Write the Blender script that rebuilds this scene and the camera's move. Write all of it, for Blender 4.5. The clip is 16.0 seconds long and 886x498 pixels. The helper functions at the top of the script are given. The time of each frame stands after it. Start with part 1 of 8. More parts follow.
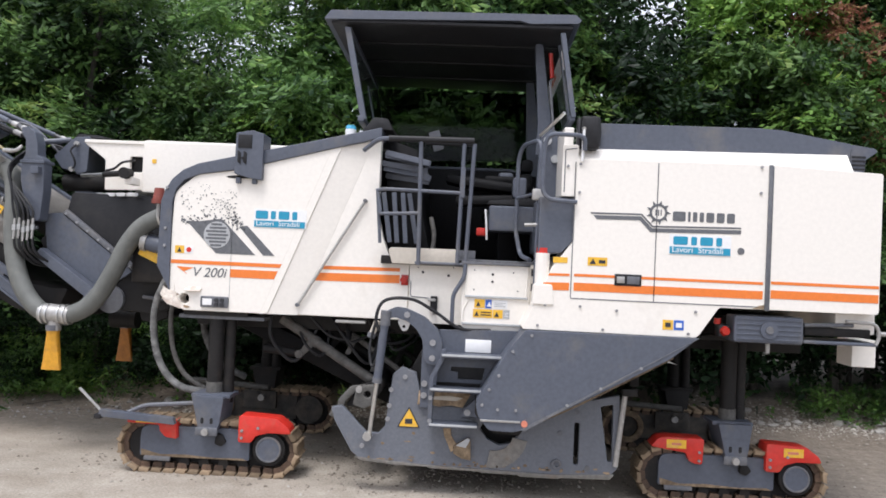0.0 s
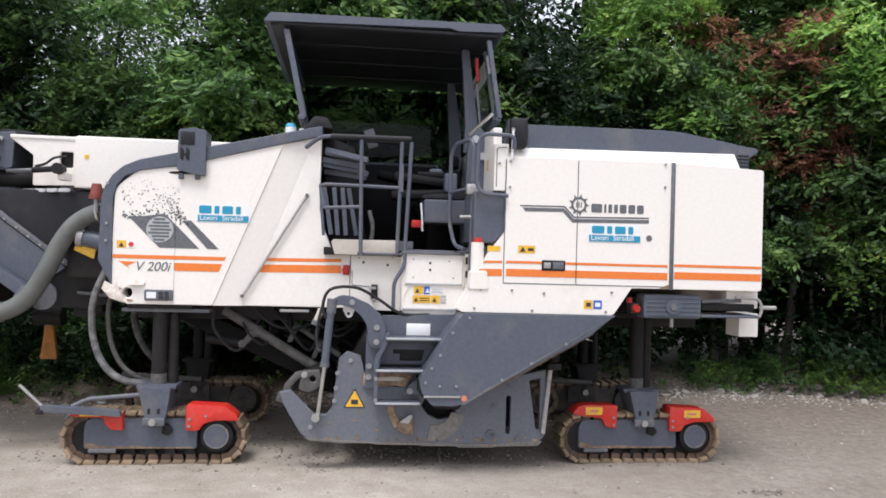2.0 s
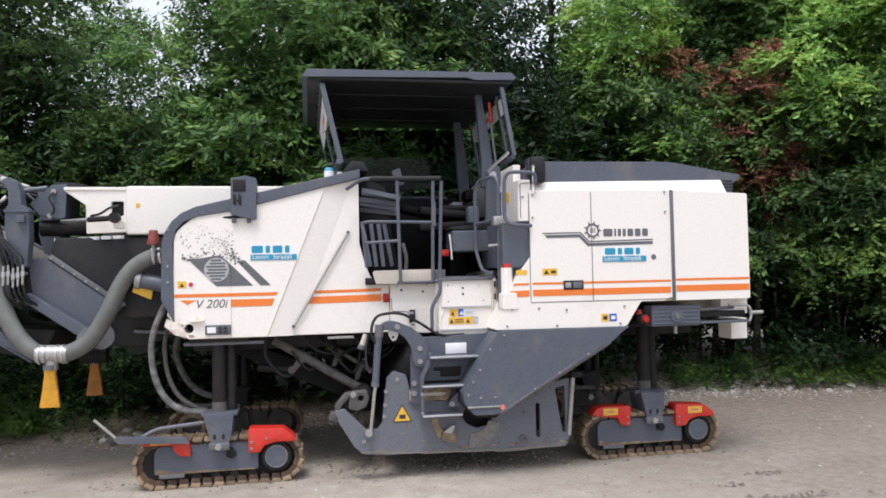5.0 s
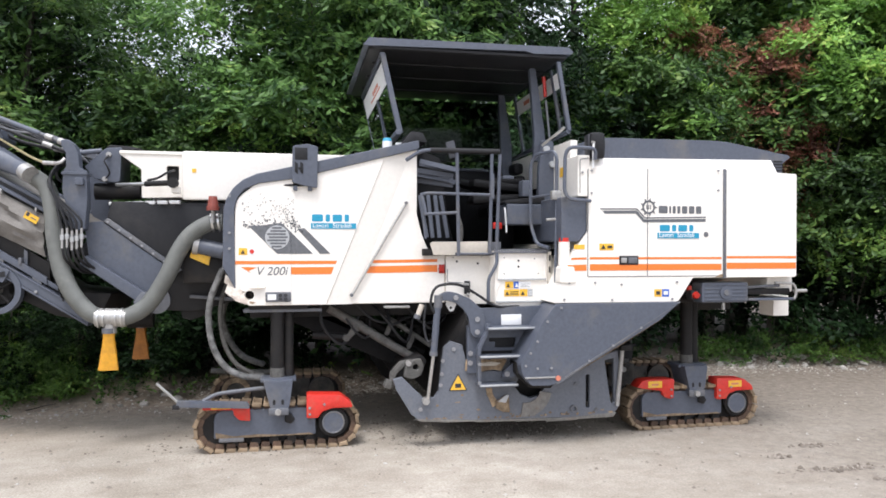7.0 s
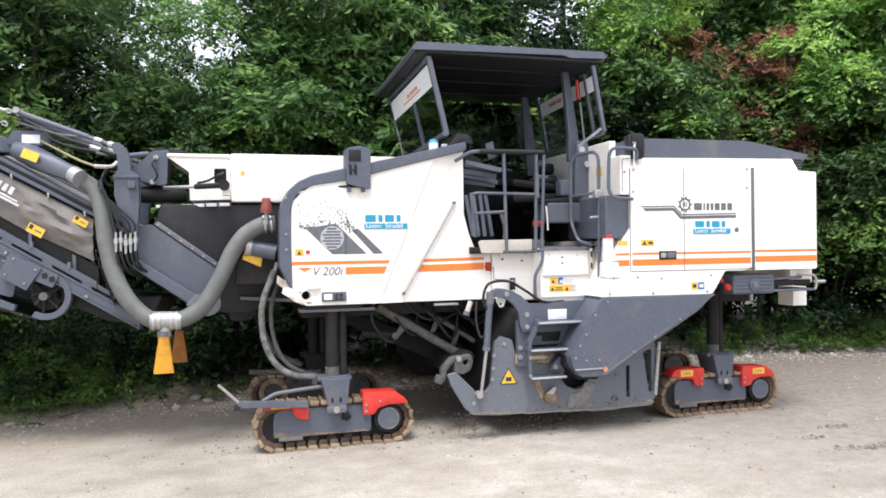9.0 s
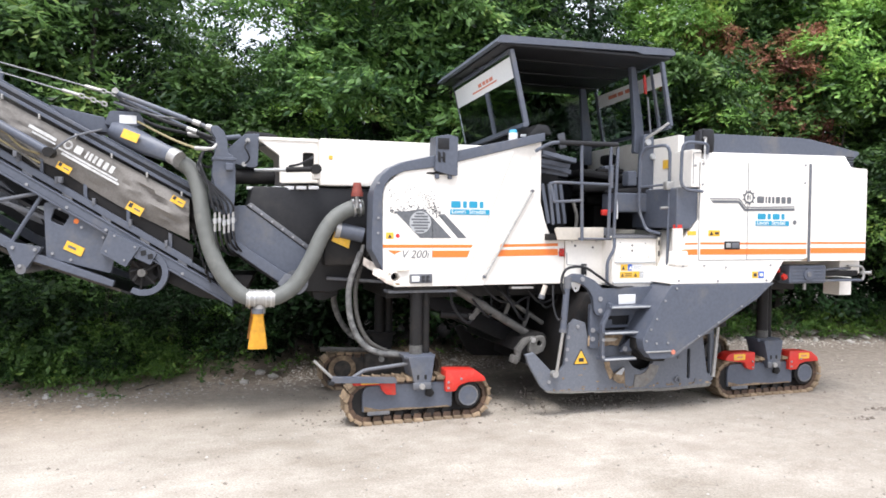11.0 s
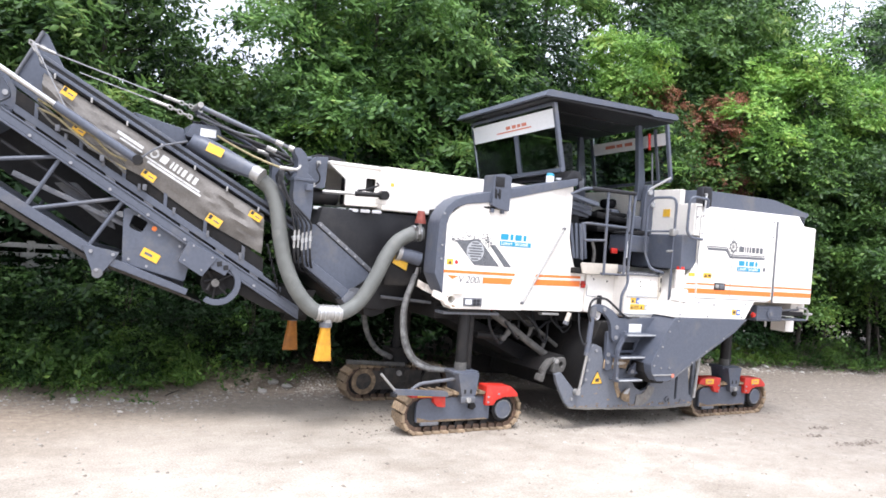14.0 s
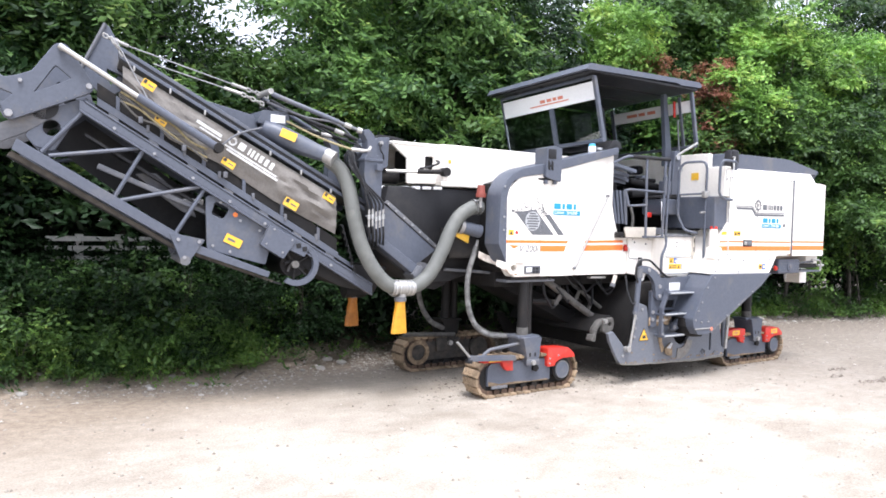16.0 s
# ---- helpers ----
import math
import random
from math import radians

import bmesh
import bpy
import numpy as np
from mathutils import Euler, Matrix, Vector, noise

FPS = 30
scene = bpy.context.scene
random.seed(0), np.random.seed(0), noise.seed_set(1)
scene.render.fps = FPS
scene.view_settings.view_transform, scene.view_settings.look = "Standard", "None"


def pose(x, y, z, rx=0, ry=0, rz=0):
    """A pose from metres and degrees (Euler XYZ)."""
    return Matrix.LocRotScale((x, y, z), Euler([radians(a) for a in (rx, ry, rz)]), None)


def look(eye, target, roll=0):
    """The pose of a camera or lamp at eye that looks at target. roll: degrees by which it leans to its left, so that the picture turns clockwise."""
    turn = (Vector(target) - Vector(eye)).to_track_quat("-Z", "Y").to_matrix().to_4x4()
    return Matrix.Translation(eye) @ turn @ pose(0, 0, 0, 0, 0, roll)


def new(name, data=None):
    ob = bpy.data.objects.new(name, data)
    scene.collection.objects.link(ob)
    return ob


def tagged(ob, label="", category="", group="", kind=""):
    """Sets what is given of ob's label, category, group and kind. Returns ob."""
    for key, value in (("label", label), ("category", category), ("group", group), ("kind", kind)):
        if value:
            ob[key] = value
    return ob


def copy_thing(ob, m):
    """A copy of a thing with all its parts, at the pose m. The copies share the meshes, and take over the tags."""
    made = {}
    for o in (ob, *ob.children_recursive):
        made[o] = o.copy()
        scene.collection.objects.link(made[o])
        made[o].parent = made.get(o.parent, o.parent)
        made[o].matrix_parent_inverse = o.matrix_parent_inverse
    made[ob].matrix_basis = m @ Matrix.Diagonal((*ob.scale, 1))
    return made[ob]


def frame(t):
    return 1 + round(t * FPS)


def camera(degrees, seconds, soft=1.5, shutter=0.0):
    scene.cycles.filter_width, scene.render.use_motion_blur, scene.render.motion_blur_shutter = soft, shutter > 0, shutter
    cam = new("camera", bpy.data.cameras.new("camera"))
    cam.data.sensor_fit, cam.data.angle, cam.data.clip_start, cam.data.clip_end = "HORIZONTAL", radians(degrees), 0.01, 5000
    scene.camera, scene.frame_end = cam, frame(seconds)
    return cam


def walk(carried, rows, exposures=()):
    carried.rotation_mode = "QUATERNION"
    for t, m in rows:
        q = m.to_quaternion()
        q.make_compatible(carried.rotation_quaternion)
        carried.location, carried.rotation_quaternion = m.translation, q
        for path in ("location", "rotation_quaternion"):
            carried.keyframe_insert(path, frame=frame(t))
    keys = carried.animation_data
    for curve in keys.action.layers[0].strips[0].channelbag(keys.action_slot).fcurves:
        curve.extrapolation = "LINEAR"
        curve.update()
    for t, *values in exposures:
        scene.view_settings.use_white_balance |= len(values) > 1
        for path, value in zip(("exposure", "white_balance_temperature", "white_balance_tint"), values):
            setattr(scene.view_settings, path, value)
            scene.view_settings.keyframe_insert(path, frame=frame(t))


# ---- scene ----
cam = camera(62.0, 16.0, soft=1.7)
PATH = [
    (0, (0.177, -6.329, 1.915), (0.096, -4.331, 1.95), 2.6),
    (0.5, (0.073, -6.479, 1.851), (0.088, -4.479, 1.9), 2.5),
    (1, (-0.035, -6.603, 1.867), (0.095, -4.608, 1.92), 2.9),
    (1.5, (-0.206, -6.655, 1.927), (0.072, -4.675, 1.917), 2.2),
    (2, (-0.284, -6.787, 1.87), (-0.058, -4.8, 1.897), 1.6),
    (2.5, (-0.47, -6.874, 1.878), (-0.128, -4.905, 1.964), 1.7),
    (3, (-0.582, -6.977, 1.924), (-0.324, -4.995, 1.971), 0.5),
    (3.5, (-0.769, -7.174, 1.907), (-0.455, -5.199, 1.956), 2.4),
    (4, (-0.928, -7.274, 1.977), (-0.55, -5.31, 2.017), -1.8),
    (4.2, (-0.937, -7.325, 1.959), (-0.639, -5.348, 2.031), -1.9),
    (6.3, (-1.782, -7.48, 1.989), (-1.276, -5.546, 2.035), 0.3),
    (6.5, (-1.823, -7.473, 2.004), (-1.411, -5.516, 1.982), -1.4),
    (7, (-1.956, -7.365, 1.981), (-1.537, -5.409, 1.972), 0.1),
    (7.5, (-2.311, -7.31, 1.951), (-1.753, -5.389, 1.909), 0.8),
    (8, (-2.555, -7.268, 1.874), (-1.958, -5.36, 1.934), -0.1),
    (8.5, (-2.728, -7.244, 1.949), (-2.195, -5.318, 2.015), 0.2),
    (8.7, (-2.819, -7.322, 1.96), (-2.288, -5.394, 1.956), -0.4),
    (10.8, (-4.101, -7.263, 2.083), (-3.409, -5.386, 2.085), 1.4),
    (11, (-4.135, -7.325, 2.027), (-3.519, -5.423, 1.964), 0.5),
    (11.5, (-4.586, -7.325, 2.174), (-3.878, -5.461, 2.009), 4.0),
    (12, (-4.904, -7.28, 2.185), (-4.143, -5.433, 2.083), 1.4),
    (12.5, (-5.254, -7.25, 2.14), (-4.395, -5.444, 2.112), 3.1),
    (13, (-5.677, -7.212, 2.066), (-4.694, -5.471, 2.013), 4.4),
    (13.5, (-5.996, -7.109, 2.099), (-5.105, -5.319, 2.081), 2.4),
    (14, (-6.43, -7.156, 2.097), (-5.451, -5.411, 2.087), 4.4),
    (14.5, (-6.725, -7.135, 2.04), (-5.74, -5.395, 2.054), 2.5),
    (15, (-7.195, -7.064, 2.06), (-6.102, -5.389, 2.042), 3.3),
    (15.5, (-7.491, -6.903, 1.974), (-6.373, -5.246, 2.028), 3.0),
    (16, (-7.722, -6.799, 2.017), (-6.624, -5.129, 1.945), 1.5),
]
EXPOSURES = [(0.0, 0.34, 6500, 11), (0.5, 0.36, 6500, 11), (1.0, 0.21, 6500, 12), (1.5, 0.42, 6500, 11), (2.0, 0.3, 6500, 12), (2.5, 0.19, 6550, 13), (3.0, 0.2, 6550, 13), (3.5, 0.33, 6500, 11), (4.0, 0.25, 6500, 12), (6.5, 0.42, 6500, 11), (7.0, 0.6, 6500, 10), (7.5, 0.67, 6500, 10), (8.5, 0.73, 6500, 10),
             (11.0, 0.87, 6500, 10), (11.5, 0.85, 6500, 10), (12.0, 0.68, 6500, 10), (12.5, 0.84, 6500, 10), (13.0, 0.86, 6480, 10), (13.5, 0.98, 6450, 10), (14.0, 1.06, 6370, 12), (15.0, 1.22, 6370, 12), (15.5, 1.26, 6370, 12), (16.0, 1.16, 6370, 12)]
walk(cam, [(t, look(eye, target, roll)) for t, eye, target, roll in PATH], EXPOSURES)

# ---- world and light: a bright overcast day ----
SUN_ELEVATION, SUN_TURN = 66.0, 205.0
world = bpy.data.worlds.new("overcast_sky")
scene.world = world
world.use_nodes = True
wn = world.node_tree
sky = wn.nodes.new("ShaderNodeTexSky")
sky.sky_type, sky.sun_disc = "NISHITA", False
sky.sun_elevation, sky.sun_rotation = radians(SUN_ELEVATION), radians(SUN_TURN)
sky.air_density, sky.dust_density, sky.ozone_density = 1.0, 4.0, 1.0
veil = wn.nodes.new("ShaderNodeMix")
veil.data_type = "RGBA"
veil.inputs[0].default_value = 0.75
# an overcast dome is brightest overhead
where = wn.nodes.new("ShaderNodeTexCoord")
height = wn.nodes.new("ShaderNodeSeparateXYZ")
wn.links.new(where.outputs["Generated"], height.inputs[0])
dome = wn.nodes.new("ShaderNodeMapRange")
dome.inputs[3].default_value, dome.inputs[4].default_value = 0.62, 1.42
wn.links.new(height.outputs[2], dome.inputs[0])
cloud = wn.nodes.new("ShaderNodeVectorMath")
cloud.operation = "SCALE"
cloud.inputs[0].default_value = (9.0, 9.45, 10.7)
wn.links.new(dome.outputs[0], cloud.inputs["Scale"])
wn.links.new(cloud.outputs[0], veil.inputs[7])
wn.links.new(sky.outputs[0], veil.inputs[6])
wn.links.new(veil.outputs[2], wn.nodes["Background"].inputs[0])
wn.nodes["Background"].inputs[1].default_value = 0.12
sun_data = bpy.data.lights.new("sun", "SUN")
sun_data.energy, sun_data.angle, sun_data.color = 2.0, radians(20), (0.995, 0.985, 0.99)
sun = new("sun", sun_data)
az = radians(SUN_TURN)
sun.matrix_world = look(Vector((math.sin(az), math.cos(az), math.tan(radians(SUN_ELEVATION)))) * 30, (0, 0, 0))


# ---- materials ----
def node(nt, kind, **inputs):
    n = nt.nodes.new("ShaderNode" + kind)
    for k, v in inputs.items():
        n.inputs[k.replace("_", " ")].default_value = v
    return n


def rgba(c, k=1.0):
    return (min(1, c[0] * k), min(1, c[1] * k), min(1, c[2] * k), 1)


def surface(name, colour, rough=0.5, metal=0.0, grain=30.0, vary=0.12, dirt=None, dirt_scale=1.5, dirt_amount=0.3, bump=0.1, bump_scale=80.0, per_piece=0.0, rough_vary=0.12, coat=0.0, gloss=0.5):
    """A painted or raw surface: colour varied at two scales, dirt in patches, fine relief."""
    m = bpy.data.materials.new(name)
    m.use_nodes = True
    nt = m.node_tree
    b = nt.nodes["Principled BSDF"]
    b.inputs["Metallic"].default_value = metal
    b.inputs["Coat Weight"].default_value = coat
    b.inputs["Specular IOR Level"].default_value = gloss
    co = nt.nodes.new("ShaderNodeTexCoord")
    fine = node(nt, "TexNoise", Scale=grain, Detail=4.0)
    big = node(nt, "TexNoise", Scale=dirt_scale, Detail=6.0, Roughness=0.65)
    for n in (fine, big):
        nt.links.new(co.outputs["Object"], n.inputs["Vector"])
    ramp = nt.nodes.new("ShaderNodeValToRGB")
    ramp.color_ramp.elements[0].position, ramp.color_ramp.elements[1].position = 0.3, 0.7
    ramp.color_ramp.elements[0].color, ramp.color_ramp.elements[1].color = rgba(colour, 1 - vary), rgba(colour, 1 + vary)
    nt.links.new(fine.outputs["Fac"], ramp.inputs["Fac"])
    last = ramp.outputs["Color"]
    if dirt:
        cut = nt.nodes.new("ShaderNodeMapRange")
        cut.inputs[1].default_value, cut.inputs[2].default_value = 0.62 - 0.35 * dirt_amount, 0.8
        cut.inputs[4].default_value = min(1.0, 0.35 + dirt_amount)
        nt.links.new(big.outputs["Fac"], cut.inputs[0])
        mix = nt.nodes.new("ShaderNodeMix")
        mix.data_type = "RGBA"
        mix.inputs[7].default_value = rgba(dirt)
        nt.links.new(cut.outputs[0], mix.inputs[0])
        nt.links.new(last, mix.inputs[6])
        last = mix.outputs[2]
    if per_piece:
        info = nt.nodes.new("ShaderNodeObjectInfo")
        shift = nt.nodes.new("ShaderNodeMapRange")
        shift.inputs[3].default_value, shift.inputs[4].default_value = 1 - per_piece, 1 + per_piece
        nt.links.new(info.outputs["Random"], shift.inputs[0])
        hsv = nt.nodes.new("ShaderNodeHueSaturation")
        nt.links.new(shift.outputs[0], hsv.inputs["Value"])
        nt.links.new(last, hsv.inputs["Color"])
        last = hsv.outputs[0]
    nt.links.new(last, b.inputs["Base Color"])
    rr = nt.nodes.new("ShaderNodeMapRange")
    rr.inputs[3].default_value, rr.inputs[4].default_value = max(0.02, rough - rough_vary), min(1, rough + rough_vary)
    nt.links.new(big.outputs["Fac"], rr.inputs[0])
    nt.links.new(rr.outputs[0], b.inputs["Roughness"])
    if bump:
        relief = node(nt, "TexNoise", Scale=bump_scale, Detail=3.0)
        nt.links.new(co.outputs["Object"], relief.inputs["Vector"])
        bm_ = node(nt, "Bump", Strength=bump, Distance=0.01)
        nt.links.new(relief.outputs["Fac"], bm_.inputs["Height"])
        nt.links.new(bm_.outputs[0], b.inputs["Normal"])
    return m


def leaf_material(name, low, high, odd=None, odd_share=0.0, sheen=0.3):
    m = bpy.data.materials.new(name)
    m.use_nodes = True
    nt = m.node_tree
    nt.nodes.remove(nt.nodes["Principled BSDF"])
    geo = nt.nodes.new("ShaderNodeNewGeometry")
    info = nt.nodes.new("ShaderNodeObjectInfo")
    co = nt.nodes.new("ShaderNodeTexCoord")
    patch = node(nt, "TexNoise", Scale=0.9, Detail=3.0)
    nt.links.new(co.outputs["Object"], patch.inputs["Vector"])
    add = nt.nodes.new("ShaderNodeMath")
    add.operation = "MULTIPLY_ADD"
    add.inputs[1].default_value = 0.5
    nt.links.new(geo.outputs["Random Per Island"], add.inputs[0])
    sub = nt.nodes.new("ShaderNodeMath")
    sub.operation = "MULTIPLY_ADD"
    sub.inputs[1].default_value, sub.inputs[2].default_value = 2.3, -0.9
    nt.links.new(patch.outputs["Fac"], sub.inputs[0])
    nt.links.new(sub.outputs[0], add.inputs[2])
    ramp = nt.nodes.new("ShaderNodeValToRGB")
    e = ramp.color_ramp.elements
    e[0].position, e[1].position = 0.15, 0.85
    e[0].color, e[1].color = rgba(low), rgba(high)
    if odd:
        x = e.new(1.0)
        x.color = rgba(odd)
        e[1].position = 1.0 - odd_share
    nt.links.new(add.outputs[0], ramp.inputs["Fac"])
    hsv = nt.nodes.new("ShaderNodeHueSaturation")
    shift = nt.nodes.new("ShaderNodeMapRange")
    shift.inputs[3].default_value, shift.inputs[4].default_value = 0.75, 1.25
    nt.links.new(info.outputs["Random"], shift.inputs[0])
    nt.links.new(shift.outputs[0], hsv.inputs["Value"])
    nt.links.new(ramp.outputs[0], hsv.inputs["Color"])
    gloss = node(nt, "BsdfPrincipled", Roughness=0.45)
    gloss.inputs["Specular IOR Level"].default_value = sheen
    glow = nt.nodes.new("ShaderNodeBsdfTranslucent")
    nt.links.new(hsv.outputs[0], gloss.inputs["Base Color"])
    nt.links.new(hsv.outputs[0], glow.inputs["Color"])
    mix = node(nt, "MixShader", Fac=0.36)
    nt.links.new(gloss.outputs[0], mix.inputs[1])
    nt.links.new(glow.outputs[0], mix.inputs[2])
    nt.links.new(mix.outputs[0], nt.nodes["Material Output"].inputs["Surface"])
    return m


WHITE = surface("white_paint", (0.83, 0.79, 0.73), 0.38, dirt=(0.5, 0.42, 0.33), dirt_scale=1.1, dirt_amount=0.12, vary=0.03, bump=0.03, coat=0.2)
GREY = surface("slate_grey_paint", (0.086, 0.097, 0.125), 0.45, dirt=(0.2, 0.18, 0.15), dirt_scale=2.5, dirt_amount=0.22, vary=0.1, bump=0.05)
DUSTY = surface("dusty_grey_steel", (0.12, 0.125, 0.14), 0.6, dirt=(0.22, 0.195, 0.16), dirt_scale=4.0, dirt_amount=0.3, vary=0.15, bump=0.2)
SKID = surface("scuffed_grey_paint", (0.13, 0.141, 0.166), 0.5, grain=45, dirt=(0.27, 0.24, 0.2), dirt_scale=3.0, dirt_amount=0.2, vary=0.1, bump=0.12)
DARK = surface("black_plastic", (0.018, 0.018, 0.02), 0.5, vary=0.2, dirt=(0.07, 0.065, 0.06), dirt_amount=0.15, bump=0.1, gloss=0.3)
# Oily steel; the shade under the machine is put into its near-black base.
UNDER = surface("oily_shade_steel", (0.016, 0.015, 0.015), 0.6, dirt=(0.055, 0.045, 0.036), dirt_scale=5.0, dirt_amount=0.25, bump=0.25, gloss=0.25)
RUBBER = surface("black_rubber_sheet", (0.016, 0.016, 0.018), 0.5, dirt=(0.06, 0.057, 0.053), dirt_scale=2.2, dirt_amount=0.25, bump=0.5, bump_scale=5.0, gloss=0.3)
ORANGE = surface("orange_stripe", (0.78, 0.2, 0.035), 0.4, vary=0.05, bump=0.02)
RED = surface("red_paint", (0.58, 0.03, 0.02), 0.42, dirt=(0.35, 0.16, 0.1), dirt_scale=6, dirt_amount=0.15, vary=0.08, bump=0.05)
RUST = surface("rusty_track_steel", (0.3, 0.22, 0.14), 0.75, metal=0.1, grain=26, vary=0.35, dirt=(0.085, 0.055, 0.038), dirt_scale=11, dirt_amount=0.65, bump=0.5, per_piece=0.35)
STEEL = surface("bare_steel", (0.55, 0.55, 0.54), 0.3, metal=0.9, vary=0.1, bump=0.05)
BOLT = surface("dull_bolt_steel", (0.3, 0.3, 0.31), 0.5, metal=0.4, vary=0.15, bump=0.1)
DUSTHOSE = surface("dusty_hydraulic_hose", (0.115, 0.11, 0.102), 0.7, grain=12, vary=0.2, dirt=(0.04, 0.038, 0.035), dirt_scale=22, dirt_amount=0.5, bump=0.6, bump_scale=90)
# Mud on the far tracks; the shade they stand in is put into the base.
MUDDY_SHADE = surface("muddy_shade_steel", (0.05, 0.046, 0.042), 0.8, grain=14, vary=0.3, dirt=(0.12, 0.095, 0.07), dirt_scale=7, dirt_amount=0.45, bump=0.5)
WRAP = surface("mottled_hose_sleeve", (0.2, 0.2, 0.195), 0.75, grain=9, vary=0.3, dirt=(0.03, 0.03, 0.03), dirt_scale=16, dirt_amount=0.75, bump=0.5, bump_scale=70)
GALV = surface("galvanised_clamp", (0.4, 0.39, 0.375), 0.46, metal=0.55, vary=0.15, bump=0.1)
HOSE = surface("grey_suction_hose", (0.13, 0.135, 0.125), 0.6, grain=8, vary=0.12, dirt=(0.25, 0.24, 0.21), dirt_scale=5, dirt_amount=0.2, bump=0.3, bump_scale=150)
BOOT = surface("grimy_orange_rubber", (0.4, 0.15, 0.02), 0.55, dirt=(0.14, 0.06, 0.02), dirt_scale=7, dirt_amount=0.45, vary=0.15, bump=0.15)
YELLOW = surface("yellow_rubber", (0.66, 0.32, 0.025), 0.5, dirt=(0.26, 0.12, 0.035), dirt_scale=7, dirt_amount=0.45, vary=0.1, bump=0.1)
STICKER = surface("yellow_sticker", (0.8, 0.46, 0.04), 0.45, vary=0.1, dirt=(0.5, 0.38, 0.2), dirt_scale=14, dirt_amount=0.3, bump=0.0)
TAN = surface("tan_cable_sheath", (0.3, 0.25, 0.13), 0.6, vary=0.2, dirt=(0.08, 0.07, 0.05), dirt_scale=20, dirt_amount=0.4, bump=0.2)
CHALK = surface("worn_white_print", (0.6, 0.6, 0.59), 0.6, grain=25, vary=0.2, dirt=(0.3, 0.28, 0.25), dirt_scale=9, dirt_amount=0.35, bump=0.0)
TORN = surface("torn_rusty_white_sheet", (0.66, 0.6, 0.53), 0.6, dirt=(0.2, 0.1, 0.05), dirt_scale=12, dirt_amount=0.55, vary=0.15, bump=0.3)
LABEL = surface("white_sticker", (0.8, 0.8, 0.8), 0.4, vary=0.03, bump=0.0)
# Black seat vinyl; the shade inside the cab is put into this colour too.
INNER_BLACK = surface("black_vinyl_and_shade", (0.008, 0.008, 0.009), 0.6, vary=0.2, bump=0.1, gloss=0.22)
INK = surface("black_ink", (0.03, 0.03, 0.035), 0.5, vary=0.1, bump=0.0)
CHAR = surface("charcoal_decal", (0.12, 0.125, 0.135), 0.45, vary=0.15, bump=0.0)
CYAN = surface("cyan_decal", (0.015, 0.27, 0.43), 0.4, vary=0.06, bump=0.0)
BLUE = surface("blue_decal", (0.03, 0.12, 0.5), 0.4, vary=0.06, bump=0.0)
CANVAS = surface("dusty_canvas", (0.165, 0.152, 0.138), 0.75, grain=60, vary=0.15, dirt=(0.3, 0.285, 0.265), dirt_scale=2.6, dirt_amount=0.5, bump=0.6, bump_scale=6.0)
PALE = surface("pale_grey_decal", (0.42, 0.43, 0.44), 0.5, vary=0.1, bump=0.0)
BEIGE = surface("beige_lining", (0.55, 0.5, 0.43), 0.6, vary=0.06, dirt=(0.35, 0.3, 0.25), dirt_amount=0.2)
BARK = surface("bark", (0.06, 0.052, 0.043), 0.85, grain=14, vary=0.35, bump=0.5, bump_scale=25)
STONE = surface("stone", (0.36, 0.34, 0.31), 0.85, grain=12, vary=0.25, bump=0.4, bump_scale=30, per_piece=0.3)
FENCE = surface("pale_weathered_boards", (0.5, 0.5, 0.48), 0.7, vary=0.12)
LEAVES = leaf_material("green_leaves", (0.026, 0.064, 0.025), (0.165, 0.305, 0.078), (0.3, 0.41, 0.11), 0.15)
LIME = leaf_material("lime_green_leaves", (0.06, 0.14, 0.035), (0.24, 0.43, 0.09), (0.38, 0.51, 0.12), 0.2)
# Shade under the canopy is put into these two near-black leaf colours.
LEAVES_SHADE = leaf_material("shade_dark_green_leaves", (0.007, 0.018, 0.009), (0.036, 0.078, 0.029))
BRAMBLE_SHADE = leaf_material("shade_dark_bramble_leaves", (0.004, 0.01, 0.004), (0.02, 0.046, 0.016), (0.05, 0.1, 0.03), 0.08, sheen=0.12)
LEAVES_RED = leaf_material("copper_leaves", (0.11, 0.05, 0.04), (0.42, 0.17, 0.115), (0.25, 0.26, 0.08), 0.34)
# A darker copy of the green: shade low in the hedge is in the colour.
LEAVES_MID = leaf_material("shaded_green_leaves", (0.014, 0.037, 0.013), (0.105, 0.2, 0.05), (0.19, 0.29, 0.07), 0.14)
WEEDS = leaf_material("weed_leaves", (0.025, 0.065, 0.018), (0.16, 0.29, 0.06), (0.27, 0.36, 0.08), 0.15)


def glass_material(name, tint, ior):
    m = bpy.data.materials.new(name)
    m.use_nodes = True
    b = m.node_tree.nodes["Principled BSDF"]
    b.inputs["Base Color"].default_value = (tint, tint * 1.1, tint * 1.07, 1)
    b.inputs["Transmission Weight"].default_value = 1.0
    b.inputs["Roughness"].default_value = 0.02
    b.inputs["IOR"].default_value = ior
    return m


def beacon_material(name, c):
    m = bpy.data.materials.new(name)
    m.use_nodes = True
    b = m.node_tree.nodes["Principled BSDF"]
    b.inputs["Base Color"].default_value = rgba(c)
    b.inputs["Roughness"].default_value = 0.15
    b.inputs["Transmission Weight"].default_value = 0.3
    return m


GLASS = glass_material("tinted_glass", 0.6, 1.5)
GLASS_DARK = glass_material("dark_tinted_glass", 0.13, 1.2)
GLASS_REAR = glass_material("rear_tinted_glass", 0.62, 1.45)
LENS_RED = beacon_material("red_lens", (0.55, 0.03, 0.02))
